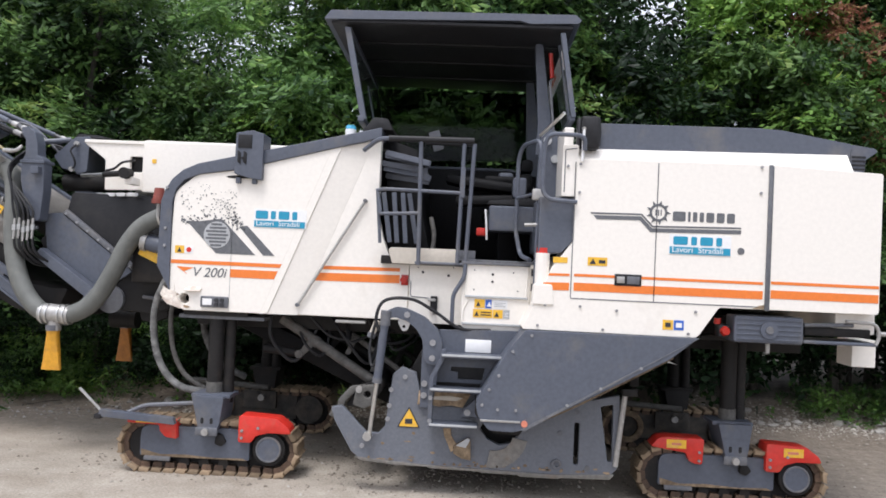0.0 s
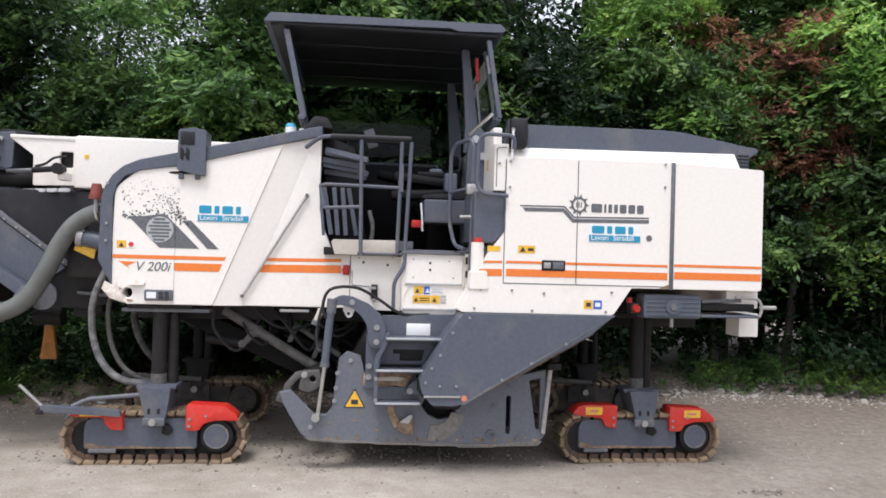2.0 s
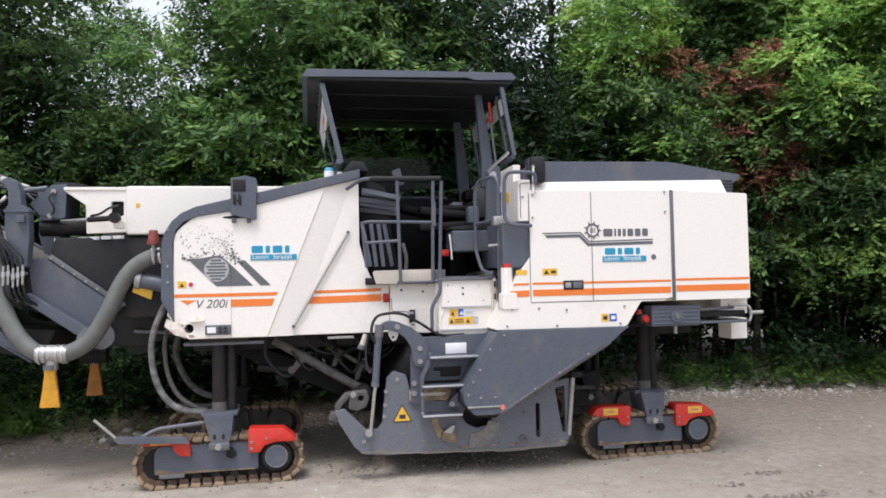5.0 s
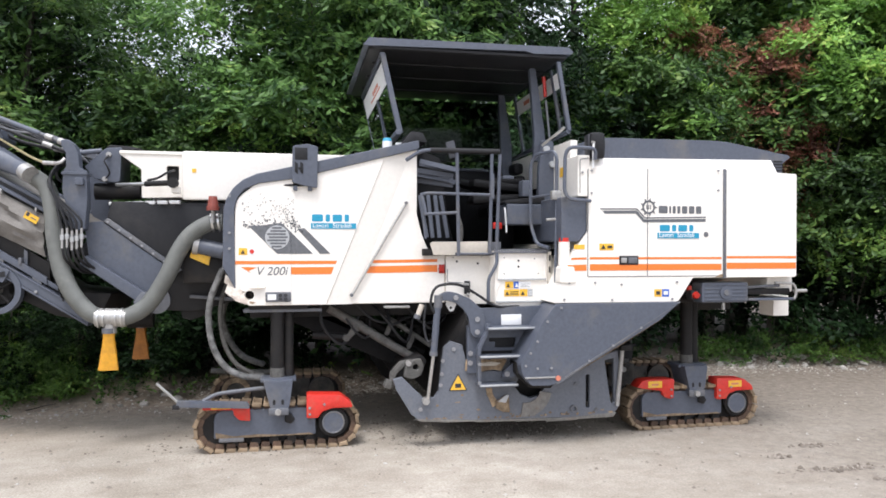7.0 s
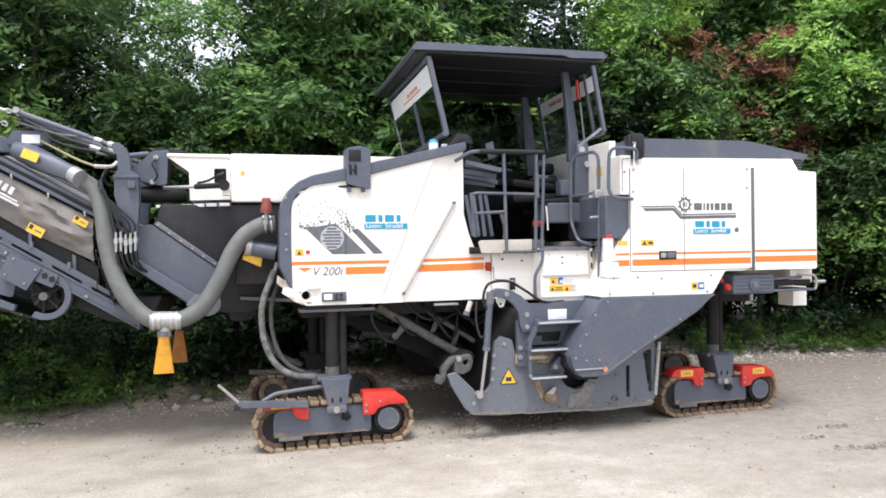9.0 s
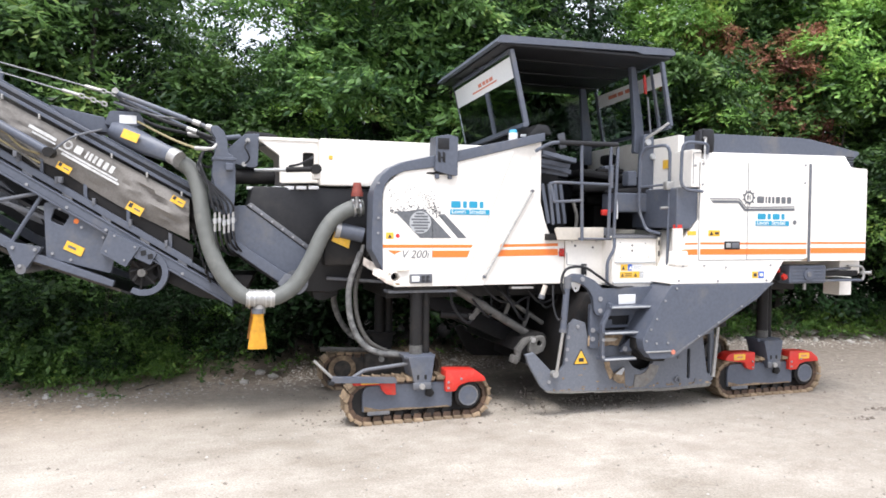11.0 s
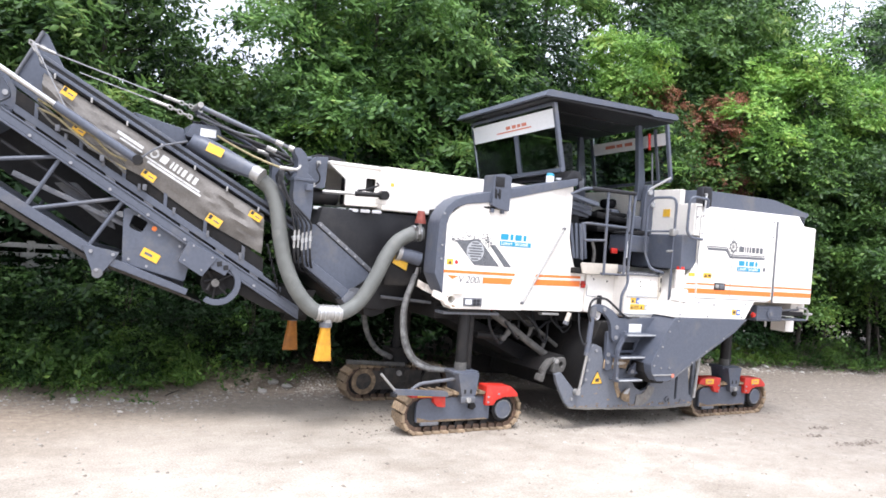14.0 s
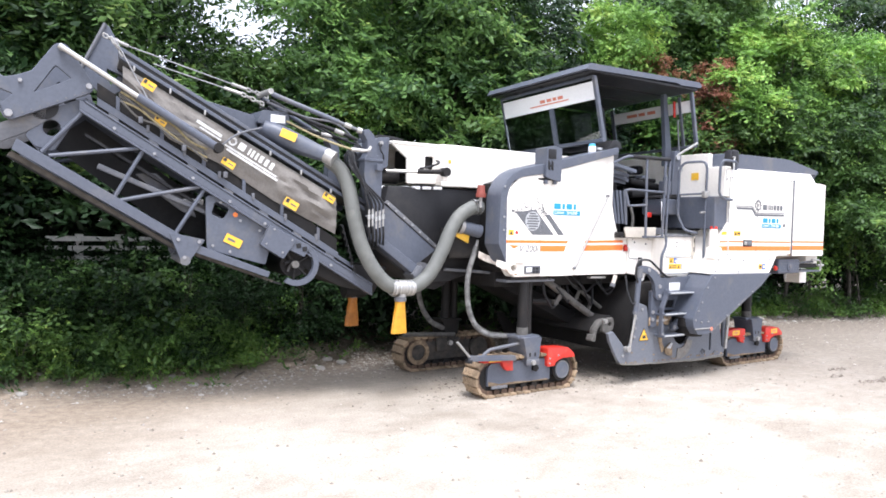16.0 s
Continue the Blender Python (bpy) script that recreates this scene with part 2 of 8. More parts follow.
LENS_BLUE = beacon_material("blue_lens", (0.1, 0.5, 0.75))


def ground_material():
    m = bpy.data.materials.new("gravel_yard")
    m.use_nodes = True
    nt = m.node_tree
    b = nt.nodes["Principled BSDF"]
    b.inputs["Roughness"].default_value = 0.9
    co = nt.nodes.new("ShaderNodeTexCoord")

    def tex(kind, scale, **kw):
        n = node(nt, kind, Scale=scale, **kw)
        nt.links.new(co.outputs["Object"], n.inputs["Vector"])
        return n

    wide, mid, grit = tex("TexNoise", 0.45, Detail=5.0), tex("TexNoise", 3.2, Detail=6.0, Roughness=0.7), tex("TexNoise", 55.0, Detail=4.0)
    pebbles = tex("TexVoronoi", 38.0)
    chips = tex("TexVoronoi", 14.0)
    r1 = nt.nodes.new("ShaderNodeValToRGB")
    r1.color_ramp.elements[0].position, r1.color_ramp.elements[1].position = 0.32, 0.68
    r1.color_ramp.elements[0].color, r1.color_ramp.elements[1].color = (0.335, 0.296, 0.253, 1), (0.445, 0.409, 0.362, 1)
    nt.links.new(mid.outputs["Fac"], r1.inputs["Fac"])
    m1 = nt.nodes.new("ShaderNodeMix")
    m1.data_type, m1.blend_type = "RGBA", "MULTIPLY"
    m1.inputs[0].default_value = 1.0
    r2 = nt.nodes.new("ShaderNodeValToRGB")
    r2.color_ramp.elements[0].position, r2.color_ramp.elements[1].position = 0.3, 0.7
    r2.color_ramp.elements[0].color, r2.color_ramp.elements[1].color = (0.76, 0.75, 0.73, 1), (1.14, 1.14, 1.14, 1)
    nt.links.new(grit.outputs["Fac"], r2.inputs["Fac"])
    nt.links.new(r1.outputs[0], m1.inputs[6])
    nt.links.new(r2.outputs[0], m1.inputs[7])
    m2 = nt.nodes.new("ShaderNodeMix")
    m2.data_type = "RGBA"
    pick = nt.nodes.new("ShaderNodeMapRange")
    pick.inputs[1].default_value, pick.inputs[2].default_value = 0.16, 0.08
    pick.inputs[4].default_value = 0.3
    nt.links.new(chips.outputs["Distance"], pick.inputs[0])
    nt.links.new(pick.outputs[0], m2.inputs[0])
    nt.links.new(m1.outputs[2], m2.inputs[6])
    m2.inputs[7].default_value = (0.56, 0.54, 0.51, 1)
    m3 = nt.nodes.new("ShaderNodeMix")
    m3.data_type, m3.blend_type = "RGBA", "MULTIPLY"
    m3.inputs[0].default_value = 1.0
    r3 = nt.nodes.new("ShaderNodeValToRGB")
    r3.color_ramp.elements[0].position, r3.color_ramp.elements[1].position = 0.35, 0.65
    r3.color_ramp.elements[0].color, r3.color_ramp.elements[1].color = (0.78, 0.765, 0.74, 1), (1.1, 1.1, 1.1, 1)
    nt.links.new(wide.outputs["Fac"], r3.inputs["Fac"])
    nt.links.new(m2.outputs[2], m3.inputs[6])
    nt.links.new(r3.outputs[0], m3.inputs[7])
    # smooth trodden patches and faint wheel lines running along the yard
    lay = nt.nodes.new("ShaderNodeMapping")
    lay.inputs["Scale"].default_value = (0.6, 1.5, 1.0)
    lay.inputs["Rotation"].default_value = (0, 0, radians(9))
    nt.links.new(co.outputs["Object"], lay.inputs["Vector"])
    ruts = node(nt, "TexNoise", Scale=1.3, Detail=7.0, Roughness=0.62)
    nt.links.new(lay.outputs[0], ruts.inputs["Vector"])
    r4 = nt.nodes.new("ShaderNodeValToRGB")
    r4.color_ramp.elements[0].position, r4.color_ramp.elements[1].position = 0.36, 0.6
    r4.color_ramp.elements[0].color, r4.color_ramp.elements[1].color = (0.87, 0.855, 0.83, 1), (1.05, 1.05, 1.04, 1)
    nt.links.new(ruts.outputs["Fac"], r4.inputs["Fac"])
    worn = nt.nodes.new("ShaderNodeMix")
    worn.data_type, worn.blend_type = "RGBA", "MULTIPLY"
    worn.inputs[0].default_value = 1.0
    nt.links.new(m3.outputs[2], worn.inputs[6])
    nt.links.new(r4.outputs[0], worn.inputs[7])
    # brown soil and leaf litter towards the bank, with a ragged edge
    sep = nt.nodes.new("ShaderNodeSeparateXYZ")
    nt.links.new(co.outputs["Object"], sep.inputs[0])
    rag = nt.nodes.new("ShaderNodeMath")
    rag.operation = "MULTIPLY_ADD"
    rag.inputs[1].default_value = 1.8
    nt.links.new(mid.outputs["Fac"], rag.inputs[0])
    # the bare earth reaches farther out at the conveyor's end of the yard
    out = nt.nodes.new("ShaderNodeMapRange")
    out.inputs[1].default_value, out.inputs[2].default_value = -4.2, -7.5
    out.inputs[4].default_value = 1.3
    nt.links.new(sep.outputs["X"], out.inputs[0])
    far = nt.nodes.new("ShaderNodeMath")
    far.operation = "ADD"
    nt.links.new(sep.outputs["Y"], far.inputs[0])
    nt.links.new(out.outputs[0], far.inputs[1])
    nt.links.new(far.outputs[0], rag.inputs[2])
    soil = nt.nodes.new("ShaderNodeMapRange")
    soil.inputs[1].default_value, soil.inputs[2].default_value = 0.9, 3.3
    soil.inputs[4].default_value = 0.78
    nt.links.new(rag.outputs[0], soil.inputs[0])
    m4 = nt.nodes.new("ShaderNodeMix")
    m4.data_type = "RGBA"
    lumps = tex("TexNoise", 9.0, Detail=8.0, Roughness=0.8)
    # beside the machine, the shade there is put into this dark soil ramp
    earth = nt.nodes.new("ShaderNodeValToRGB")
    earth.color_ramp.elements[0].position, earth.color_ramp.elements[1].position = 0.38, 0.64
    earth.color_ramp.elements[0].color, earth.color_ramp.elements[1].color = (0.05, 0.036, 0.026, 1), (0.2, 0.15, 0.11, 1)
    nt.links.new(lumps.outputs["Fac"], earth.inputs["Fac"])
    dry = nt.nodes.new("ShaderNodeValToRGB")
    dry.color_ramp.elements[0].position, dry.color_ramp.elements[1].position = 0.36, 0.66
    dry.color_ramp.elements[0].color, dry.color_ramp.elements[1].color = (0.15, 0.108, 0.075, 1), (0.37, 0.295, 0.222, 1)
    nt.links.new(lumps.outputs["Fac"], dry.inputs["Fac"])
    side = nt.nodes.new("ShaderNodeMapRange")
    side.inputs[1].default_value, side.inputs[2].default_value = -4.6, -2.6
    nt.links.new(sep.outputs["X"], side.inputs[0])
    soils = nt.nodes.new("ShaderNodeMix")
    soils.data_type = "RGBA"
    nt.links.new(side.outputs[0], soils.inputs[0])
    nt.links.new(dry.outputs[0], soils.inputs[6])
    nt.links.new(earth.outputs[0], soils.inputs[7])
    nt.links.new(soils.outputs[2], m4.inputs[7])
    nt.links.new(soil.outputs[0], m4.inputs[0])
    nt.links.new(worn.outputs[2], m4.inputs[6])
    # damp, darker trodden ground towards the rear of the machine
    wet = nt.nodes.new("ShaderNodeMath")
    wet.operation = "MULTIPLY_ADD"
    wet.inputs[1].default_value = 5.0
    nt.links.new(wide.outputs["Fac"], wet.inputs[0])
    nt.links.new(sep.outputs["X"], wet.inputs[2])
    damp = nt.nodes.new("ShaderNodeMapRange")
    damp.inputs[1].default_value, damp.inputs[2].default_value = 2.3, 6.2
    damp.inputs[4].default_value = 0.68
    nt.links.new(wet.outputs[0], damp.inputs[0])
    m5 = nt.nodes.new("ShaderNodeMix")
    m5.data_type = "RGBA"
    clods = nt.nodes.new("ShaderNodeValToRGB")
    clods.color_ramp.elements[0].position, clods.color_ramp.elements[1].position = 0.36, 0.62
    clods.color_ramp.elements[0].color, clods.color_ramp.elements[1].color = (0.092, 0.074, 0.059, 1), (0.24, 0.203, 0.165, 1)
    nt.links.new(lumps.outputs["Fac"], clods.inputs["Fac"])
    nt.links.new(clods.outputs[0], m5.inputs[7])
    nt.links.new(damp.outputs[0], m5.inputs[0])
    nt.links.new(m4.outputs[2], m5.inputs[6])
    nt.links.new(m5.outputs[2], b.inputs["Base Color"])
    h = nt.nodes.new("ShaderNodeMath")
    h.operation = "MULTIPLY_ADD"
    h.inputs[1].default_value = 0.45
    nt.links.new(pebbles.outputs["Distance"], h.inputs[0])
    nt.links.new(mid.outputs["Fac"], h.inputs[2])
    bump = node(nt, "Bump", Strength=0.45, Distance=0.014)
    nt.links.new(h.outputs[0], bump.inputs["Height"])
    nt.links.new(bump.outputs[0], b.inputs["Normal"])
    return m


GROUND = ground_material()


# ---- mesh helpers ----
def finish(bm, name, material, smooth=35):
    me = bpy.data.meshes.new(name)
    bm.to_mesh(me)
    bm.free()
    me.materials.append(material)
    if smooth:
        me.shade_smooth()
        me.set_sharp_from_angle(angle=radians(smooth))
    return me


def part(name, bm, material, parent, label="", m=None):
    """Links a bmesh as one mesh object under a thing or a part."""
    if m is not None:
        bm.transform(m)
    ob = new(name, finish(bm, name, material))
    ob.parent = parent
    if material.name in ("white_paint", "slate_grey_paint", "scuffed_grey_paint"):
        ob.modifiers.new("flat_faces", "WEIGHTED_NORMAL").keep_sharp = True
    return tagged(ob, label)


def thing(name, label, category, group="", kind="", at=(0, 0, 0)):
    ob = new(name)
    ob.location = at
    ob.empty_display_size = 0.2
    return tagged(ob, label, category, group, kind)


def bevelled(bm, width, segments=2):
    if width:
        bmesh.ops.recalc_face_normals(bm, faces=bm.faces)
        sharp = [e for e in bm.edges if len(e.link_faces) == 2 and e.calc_face_angle(0) > 0.5]
        bmesh.ops.bevel(bm, geom=sharp, offset=width, segments=segments, profile=0.5, affect="EDGES", clamp_overlap=True)
    return bm


def box(x0, x1, y0, y1, z0, z1, bevel=0.01, bm=None):
    b = bmesh.new()
    r = bmesh.ops.create_cube(b, size=1)
    bmesh.ops.transform(b, matrix=Matrix.Translation(((x0 + x1) / 2, (y0 + y1) / 2, (z0 + z1) / 2)) @ Matrix.Diagonal((abs(x1 - x0), abs(y1 - y0), abs(z1 - z0), 1)), verts=r["verts"])
    bevelled(b, bevel)
    return joined(bm, b)


def joined(bm, b):
    if bm is None:
        return b
    me = bpy.data.meshes.new("scratch")
    b.to_mesh(me)
    b.free()
    bm.from_mesh(me)
    bpy.data.meshes.remove(me)
    return bm


def prism(profile, y0, y1, bevel=0.01, bm=None, holes=()):
    """A plate or block: a profile of (x, z) drawn out from y0 to y1, with holes cut through."""
    b = bmesh.new()
    if holes:
        edges = []
        for loop in (profile, *holes):
            vs = [b.verts.new((x, y0, z)) for x, z in loop]
            edges += [b.edges.new((vs[i], vs[(i + 1) % len(vs)])) for i in range(len(vs))]
        bmesh.ops.triangle_fill(b, use_beauty=True, use_dissolve=True, edges=edges)
        faces = list(b.faces)
    else:
        faces = [b.faces.new([b.verts.new((x, y0, z)) for x, z in profile])]
    out = bmesh.ops.extrude_face_region(b, geom=faces)
    bmesh.ops.translate(b, vec=(0, y1 - y0, 0), verts=[v for v in out["geom"] if isinstance(v, bmesh.types.BMVert)])
    bmesh.ops.recalc_face_normals(b, faces=b.faces)
    bevelled(b, bevel, 1 if holes else 2)
    return joined(bm, b)


def rounded(points, radius, steps=4):
    """A profile with its corners rounded; radius may be one number or one for each corner."""
    out = []
    n = len(points)
    for i, p in enumerate(points):
        r = radius[i] if isinstance(radius, (list, tuple)) else radius
        p, a, c = Vector(p), Vector(points[i - 1]), Vector(points[(i + 1) % n])
        if r <= 0:
            out.append(tuple(p))
            continue
        da, dc = (a - p), (c - p)
        ra = p + da.normalized() * min(r, da.length * 0.49)
        rc = p + dc.normalized() * min(r, dc.length * 0.49)
        for k in range(steps + 1):
            t = k / steps
            out.append(tuple((1 - t) ** 2 * ra + 2 * t * (1 - t) * p + t * t * rc))
    return out


def circle(cx, cz, r, n=20):
    return [(cx + r * math.cos(2 * math.pi * i / n), cz + r * math.sin(2 * math.pi * i / n)) for i in range(n)]


def rod(p0, p1, r, n=10, bm=None, r1=None):
    p0, p1 = Vector(p0), Vector(p1)
    b = bmesh.new()
    bmesh.ops.create_cone(b, cap_ends=True, segments=n, radius1=r, radius2=r if r1 is None else r1, depth=(p1 - p0).length)
    b.transform(Matrix.Translation((p0 + p1) / 2) @ (p1 - p0).to_track_quat("Z", "Y").to_matrix().to_4x4())
    return joined(bm, b)


def spline(points, steps=6):
    """A smooth line through points."""
    P = [Vector(p) for p in points]
    P = [2 * P[0] - P[1], *P, 2 * P[-1] - P[-2]]
    out = []
    for i in range(1, len(P) - 2):
        a, b, c, d = P[i - 1:i + 3]
        for k in range(steps):
            t = k / steps
            out.append(0.5 * ((2 * b) + (c - a) * t + (2 * a - 5 * b + 4 * c - d) * t * t + (3 * b - a - 3 * c + d) * t ** 3))
    out.append(P[-2])
    return out


def tube(points, r, n=8, bm=None, ribs=0.0, steps=6, smooth=True, taper=1.0):
    """A tube along a smooth line; ribs: how far every second ring stands out."""
    line = spline(points, steps) if smooth else [Vector(p) for p in points]
    b = bmesh.new()
    rings = []
    up = Vector((0.13, 0.31, 0.94))
    for i, p in enumerate(line):
        way = (line[min(i + 1, len(line) - 1)] - line[max(i - 1, 0)]).normalized()
        side = way.cross(up).normalized()
        top = side.cross(way)
        rr = (r + (ribs if i % 2 else 0)) * (1 + (taper - 1) * i / max(1, len(line) - 1))
        rings.append([b.verts.new(p + rr * (math.cos(2 * math.pi * k / n) * side + math.sin(2 * math.pi * k / n) * top)) for k in range(n)])
    for a, c in zip(rings, rings[1:]):
        for k in range(n):
            b.faces.new((a[k], a[(k + 1) % n], c[(k + 1) % n], c[k]))
    b.faces.new(rings[0][::-1])
    b.faces.new(rings[-1])
    bmesh.ops.recalc_face_normals(b, faces=b.faces)
    return joined(bm, b)


def rail(points, r=0.018, bm=None, bend=0.07):
    """A bent handrail: straight runs with rounded corners."""
    pts = [Vector(p) for p in points]
    out = [pts[0]]
    for a, p, c in zip(pts, pts[1:], pts[2:]):
        ra, rc = p + (a - p).normalized() * min(bend, (a - p).length / 2), p + (c - p).normalized() * min(bend, (c - p).length / 2)
        out += [(1 - t) ** 2 * ra + 2 * t * (1 - t) * p + t * t * rc for t in (0, 0.25, 0.5, 0.75, 1)]
    return tube([*out, pts[-1]], r, 8, bm, smooth=False)


def mesh_object(name, verts, faces, material, parent=None, label=""):
    me = bpy.data.meshes.new(name)
    me.from_pydata(verts, [], faces)
    me.materials.append(material)
    ob = new(name, me)
    if parent:
        ob.parent = parent
    return tagged(ob, label)


def decal(name, profile, y, material, parent, label="", thick=0.003):
    """A thin sticker on an upright face that looks towards -y."""
    return part(name, prism(profile, y - thick, y - 0.0005, 0), material, parent, label)


def rect(x0, x1, z0, z1):
    return [(x0, z0), (x1, z0), (x1, z1), (x0, z1)]


def writing(text, x, z, size, y, material, parent, slant=0.0, m=None):
    cu = bpy.data.curves.new("writing", "FONT")
    cu.body, cu.size, cu.extrude, cu.shear = text, size, 0.0015, slant
    ob = bpy.data.objects.new("writing", cu)
    me = bpy.data.meshes.new_from_object(ob)
    bpy.data.objects.remove(ob)
    me.transform((m or Matrix()) @ Matrix.Translation((x, y, z)) @ Matrix.Rotation(radians(90), 4, "X"))
    me.materials.append(material)
    w = new("lettering", me)
    w.parent = parent
    return w


# ---- ground: one sheet, flat under the machine, rising into a low bank along the hedge ----
def bank_line(x):
    return float(np.interp(x, (-14, -7, -6.3, -5.1, -4.4, -3.6, -2.4, 0, 4, 6, 8, 10, 14), (2.6, 2.7, 2.5, 2.2, 2.32, 2.52, 2.8, 3.3, 3.7, 3.6, 3.0, 2.35, 1.7))) + 0.14 * noise.noise((x * 0.8, 3.1, 0))


def ground_height(x, y):
    near = max(0.0, 1 - max(0, abs(x) - 14) / 10) if abs(x) < 24 else 0.0
    rough = 0.012 * noise.noise((x * 0.9, y * 0.9, 0)) + 0.006 * noise.noise((x * 3.1, y * 3.1, 4))
    d = y - bank_line(x) + 0.35
    rise = 0.0
    if d > 0:
        k = min(1.0, d / 1.2)
        rise = 0.22 * k * k * (3 - 2 * k) + 0.05 * noise.noise((x * 2.3, y * 2.3, 9)) * k
    return (rough + rise) * near


def axis(lo, hi, step, far):
    mid = list(np.arange(lo, hi + 1e-6, step))
    out, d = [], step
    v = hi
    while v < far:
        d *= 1.35
        v += d
        out.append(v)
    before, d, v = [], step, lo
    while v > -far:
        d *= 1.35
        v -= d
        before.append(v)
    return before[::-1] + mid + out


def build_ground():
    xs, ys = axis(-13, 15, 0.14, 600), axis(-8, 6, 0.1, 600)
    verts = [(x, y, ground_height(x, y)) for y in ys for x in xs]
    n = len(xs)
    faces = [(j * n + i, j * n + i + 1, (j + 1) * n + i + 1, (j + 1) * n + i) for j in range(len(ys) - 1) for i in range(n - 1)]
    ob = mesh_object("ground", verts, faces, GROUND)
    ob.data.shade_smooth()
    tagged(ob, "compacted pale grey gravel yard with scattered stones", "ground", kind="structure")


build_ground()


# ---- trees and weeds ----
def frond_mesh(name, centres, ways, length, width, leaflets, rng, material, parent, spread=1.0):
    """Many fronds: each a run of paired leaflets along a drooping stalk. Every leaflet is two folded triangles."""
    n = len(centres)
    ways = ways / np.linalg.norm(ways, axis=1, keepdims=True)
    rnd = rng.normal(size=(n, 3)) * 0.55 + np.array((0, 0, 1.0))
    side = np.cross(ways, rnd)
    side /= np.linalg.norm(side, axis=1, keepdims=True) + 1e-9
    size = rng.uniform(0.65, 1.25, size=(n, 1, 1))
    k = np.arange(leaflets)
    along = (k // 2 + 1) / (leaflets // 2 + 1)
    sign = np.where(k % 2 == 0, 1.0, -1.0)
    stalk = 4.2 * length
    base = centres[:, None, :] + ways[:, None, :] * along[None, :, None] * stalk * size
    base[:, :, 2] -= (along ** 2)[None, :] * stalk * 0.35 * size[:, :, 0]
    out = side[:, None, :] * sign[None, :, None] * spread + ways[:, None, :] * 0.55 + rng.normal(scale=0.28, size=(n, leaflets, 3))
    out[:, :, 2] -= 0.25
    out /= np.linalg.norm(out, axis=2, keepdims=True)
    face = rng.normal(size=(n, leaflets, 3)) * 0.5 + np.array((0, 0, 0.75)) + ways[:, None, :] * 0.55
    cross = np.cross(out, face)
    cross /= np.linalg.norm(cross, axis=2, keepdims=True) + 1e-9
    ln = length * size * rng.uniform(0.8, 1.2, size=(n, leaflets, 1))
    wd = width * size * rng.uniform(0.8, 1.2, size=(n, leaflets, 1))
    mid = base + out * ln * 0.45
    fold = np.cross(out, cross) * wd * 0.25
    quad = np.stack([base, mid + cross * wd * 0.5 + fold, base + out * ln, mid - cross * wd * 0.5 + fold], axis=2).reshape(-1, 3)
    count = n * leaflets
    me = bpy.data.meshes.new(name)
    me.vertices.add(count * 4)
    me.vertices.foreach_set("co", quad.astype(np.float32).ravel())
    me.loops.add(count * 6)
    idx = (np.arange(count)[:, None] * 4 + np.array([0, 1, 2, 0, 2, 3])[None, :]).astype(np.int32).ravel()
    me.loops.foreach_set("vertex_index", idx)
    me.polygons.add(count * 2)
    me.polygons.foreach_set("loop_start", (np.arange(count * 2) * 3).astype(np.int32))
    me.update(calc_edges=True)
    me.materials.append(material)
    ob = new(name, me)
    ob.parent = parent
    return ob


def tree(name, label, height, radius, fronds, seed, material, leaf=(0.1, 0.042), low=0.12, trunk_r=0.09, leaflets=11, stems=1, masses=20, puff=0.36):
    """A tapered trunk with limbs; each limb carries a leaf mass of its own, dense over its top and outer side, with gaps between."""
    rng = np.random.default_rng(seed)
    root = thing(name, label, "tree")
    bm = bmesh.new()
    heads = []
    each = max(3, masses // stems)
    for s in range(stems):
        lean = rng.normal(scale=0.05 * height / 6, size=2) + (rng.normal(scale=0.35, size=2) if stems > 1 else 0)
        spine = [Vector((lean[0] * q * q + 0.12 * math.sin(5 * q + seed), lean[1] * q * q, height * 0.92 * q)) for q in np.linspace(0, 1, 7)]
        tube(spine, trunk_r, 8, bm, steps=3, taper=0.15)
        turn = rng.uniform(0, 6.28)
        for k in range(each):
            q = low + (0.99 - low) * ((k + rng.uniform(0.1, 0.9)) / each)
            p = spine[0].lerp(spine[-1], q)
            turn += 2.4 + rng.normal(scale=0.5)
            env = radius * (1 - 0.75 * abs(q - 0.42) ** 1.5 * 1.6) * rng.uniform(0.35, 1.0)
            way = Vector((math.cos(turn), math.sin(turn), 0))
            tip = p + way * env + Vector((0, 0, env * rng.uniform(0.0, 0.55)))
            mid = p.lerp(tip, 0.5) + Vector((0, 0, 0.12 * env))
            tube([p, mid, tip], trunk_r * 0.34 * (1.1 - q), 4, bm, steps=2, taper=0.25)
            r = radius * puff * rng.uniform(0.7, 1.25) * (1.1 - 0.35 * q)
            heads.append((*tip, r, r * rng.uniform(0.5, 0.8), way.x, way.y))
    part("trunk", bm, BARK, root, "dark grey-brown trunk and limbs")
    heads = np.array(heads)
    share = heads[:, 3] ** 2 * rng.uniform(0.6, 1.3, size=len(heads))
    pick = rng.choice(len(heads), size=fronds, p=share / share.sum())
    h = heads[pick]
    d = rng.normal(size=(fronds, 3))
    d[:, :2] += h[:, 5:7] * 0.45
    d[:, 2] = np.where(rng.random(fronds) < 0.8, np.abs(d[:, 2]), d[:, 2]) * 0.9 + 0.1
    d /= np.linalg.norm(d, axis=1, keepdims=True)
    reach = rng.uniform(0.35, 1.0, size=fronds) ** 0.6 * np.where(rng.random(fronds) < 0.1, 1.4, 1.0)
    c = h[:, :3] + d * np.stack([h[:, 3], h[:, 3], h[:, 4]], axis=1) * reach[:, None]
    c[:, 2] = np.maximum(c[:, 2], 0.15)
    ways = d * np.array((1.0, 1.0, 0.55)) + rng.normal(scale=0.22, size=(fronds, 3))
    frond_mesh("crown", c, ways, leaf[0], leaf[1], leaflets, rng, material, root)
    return root


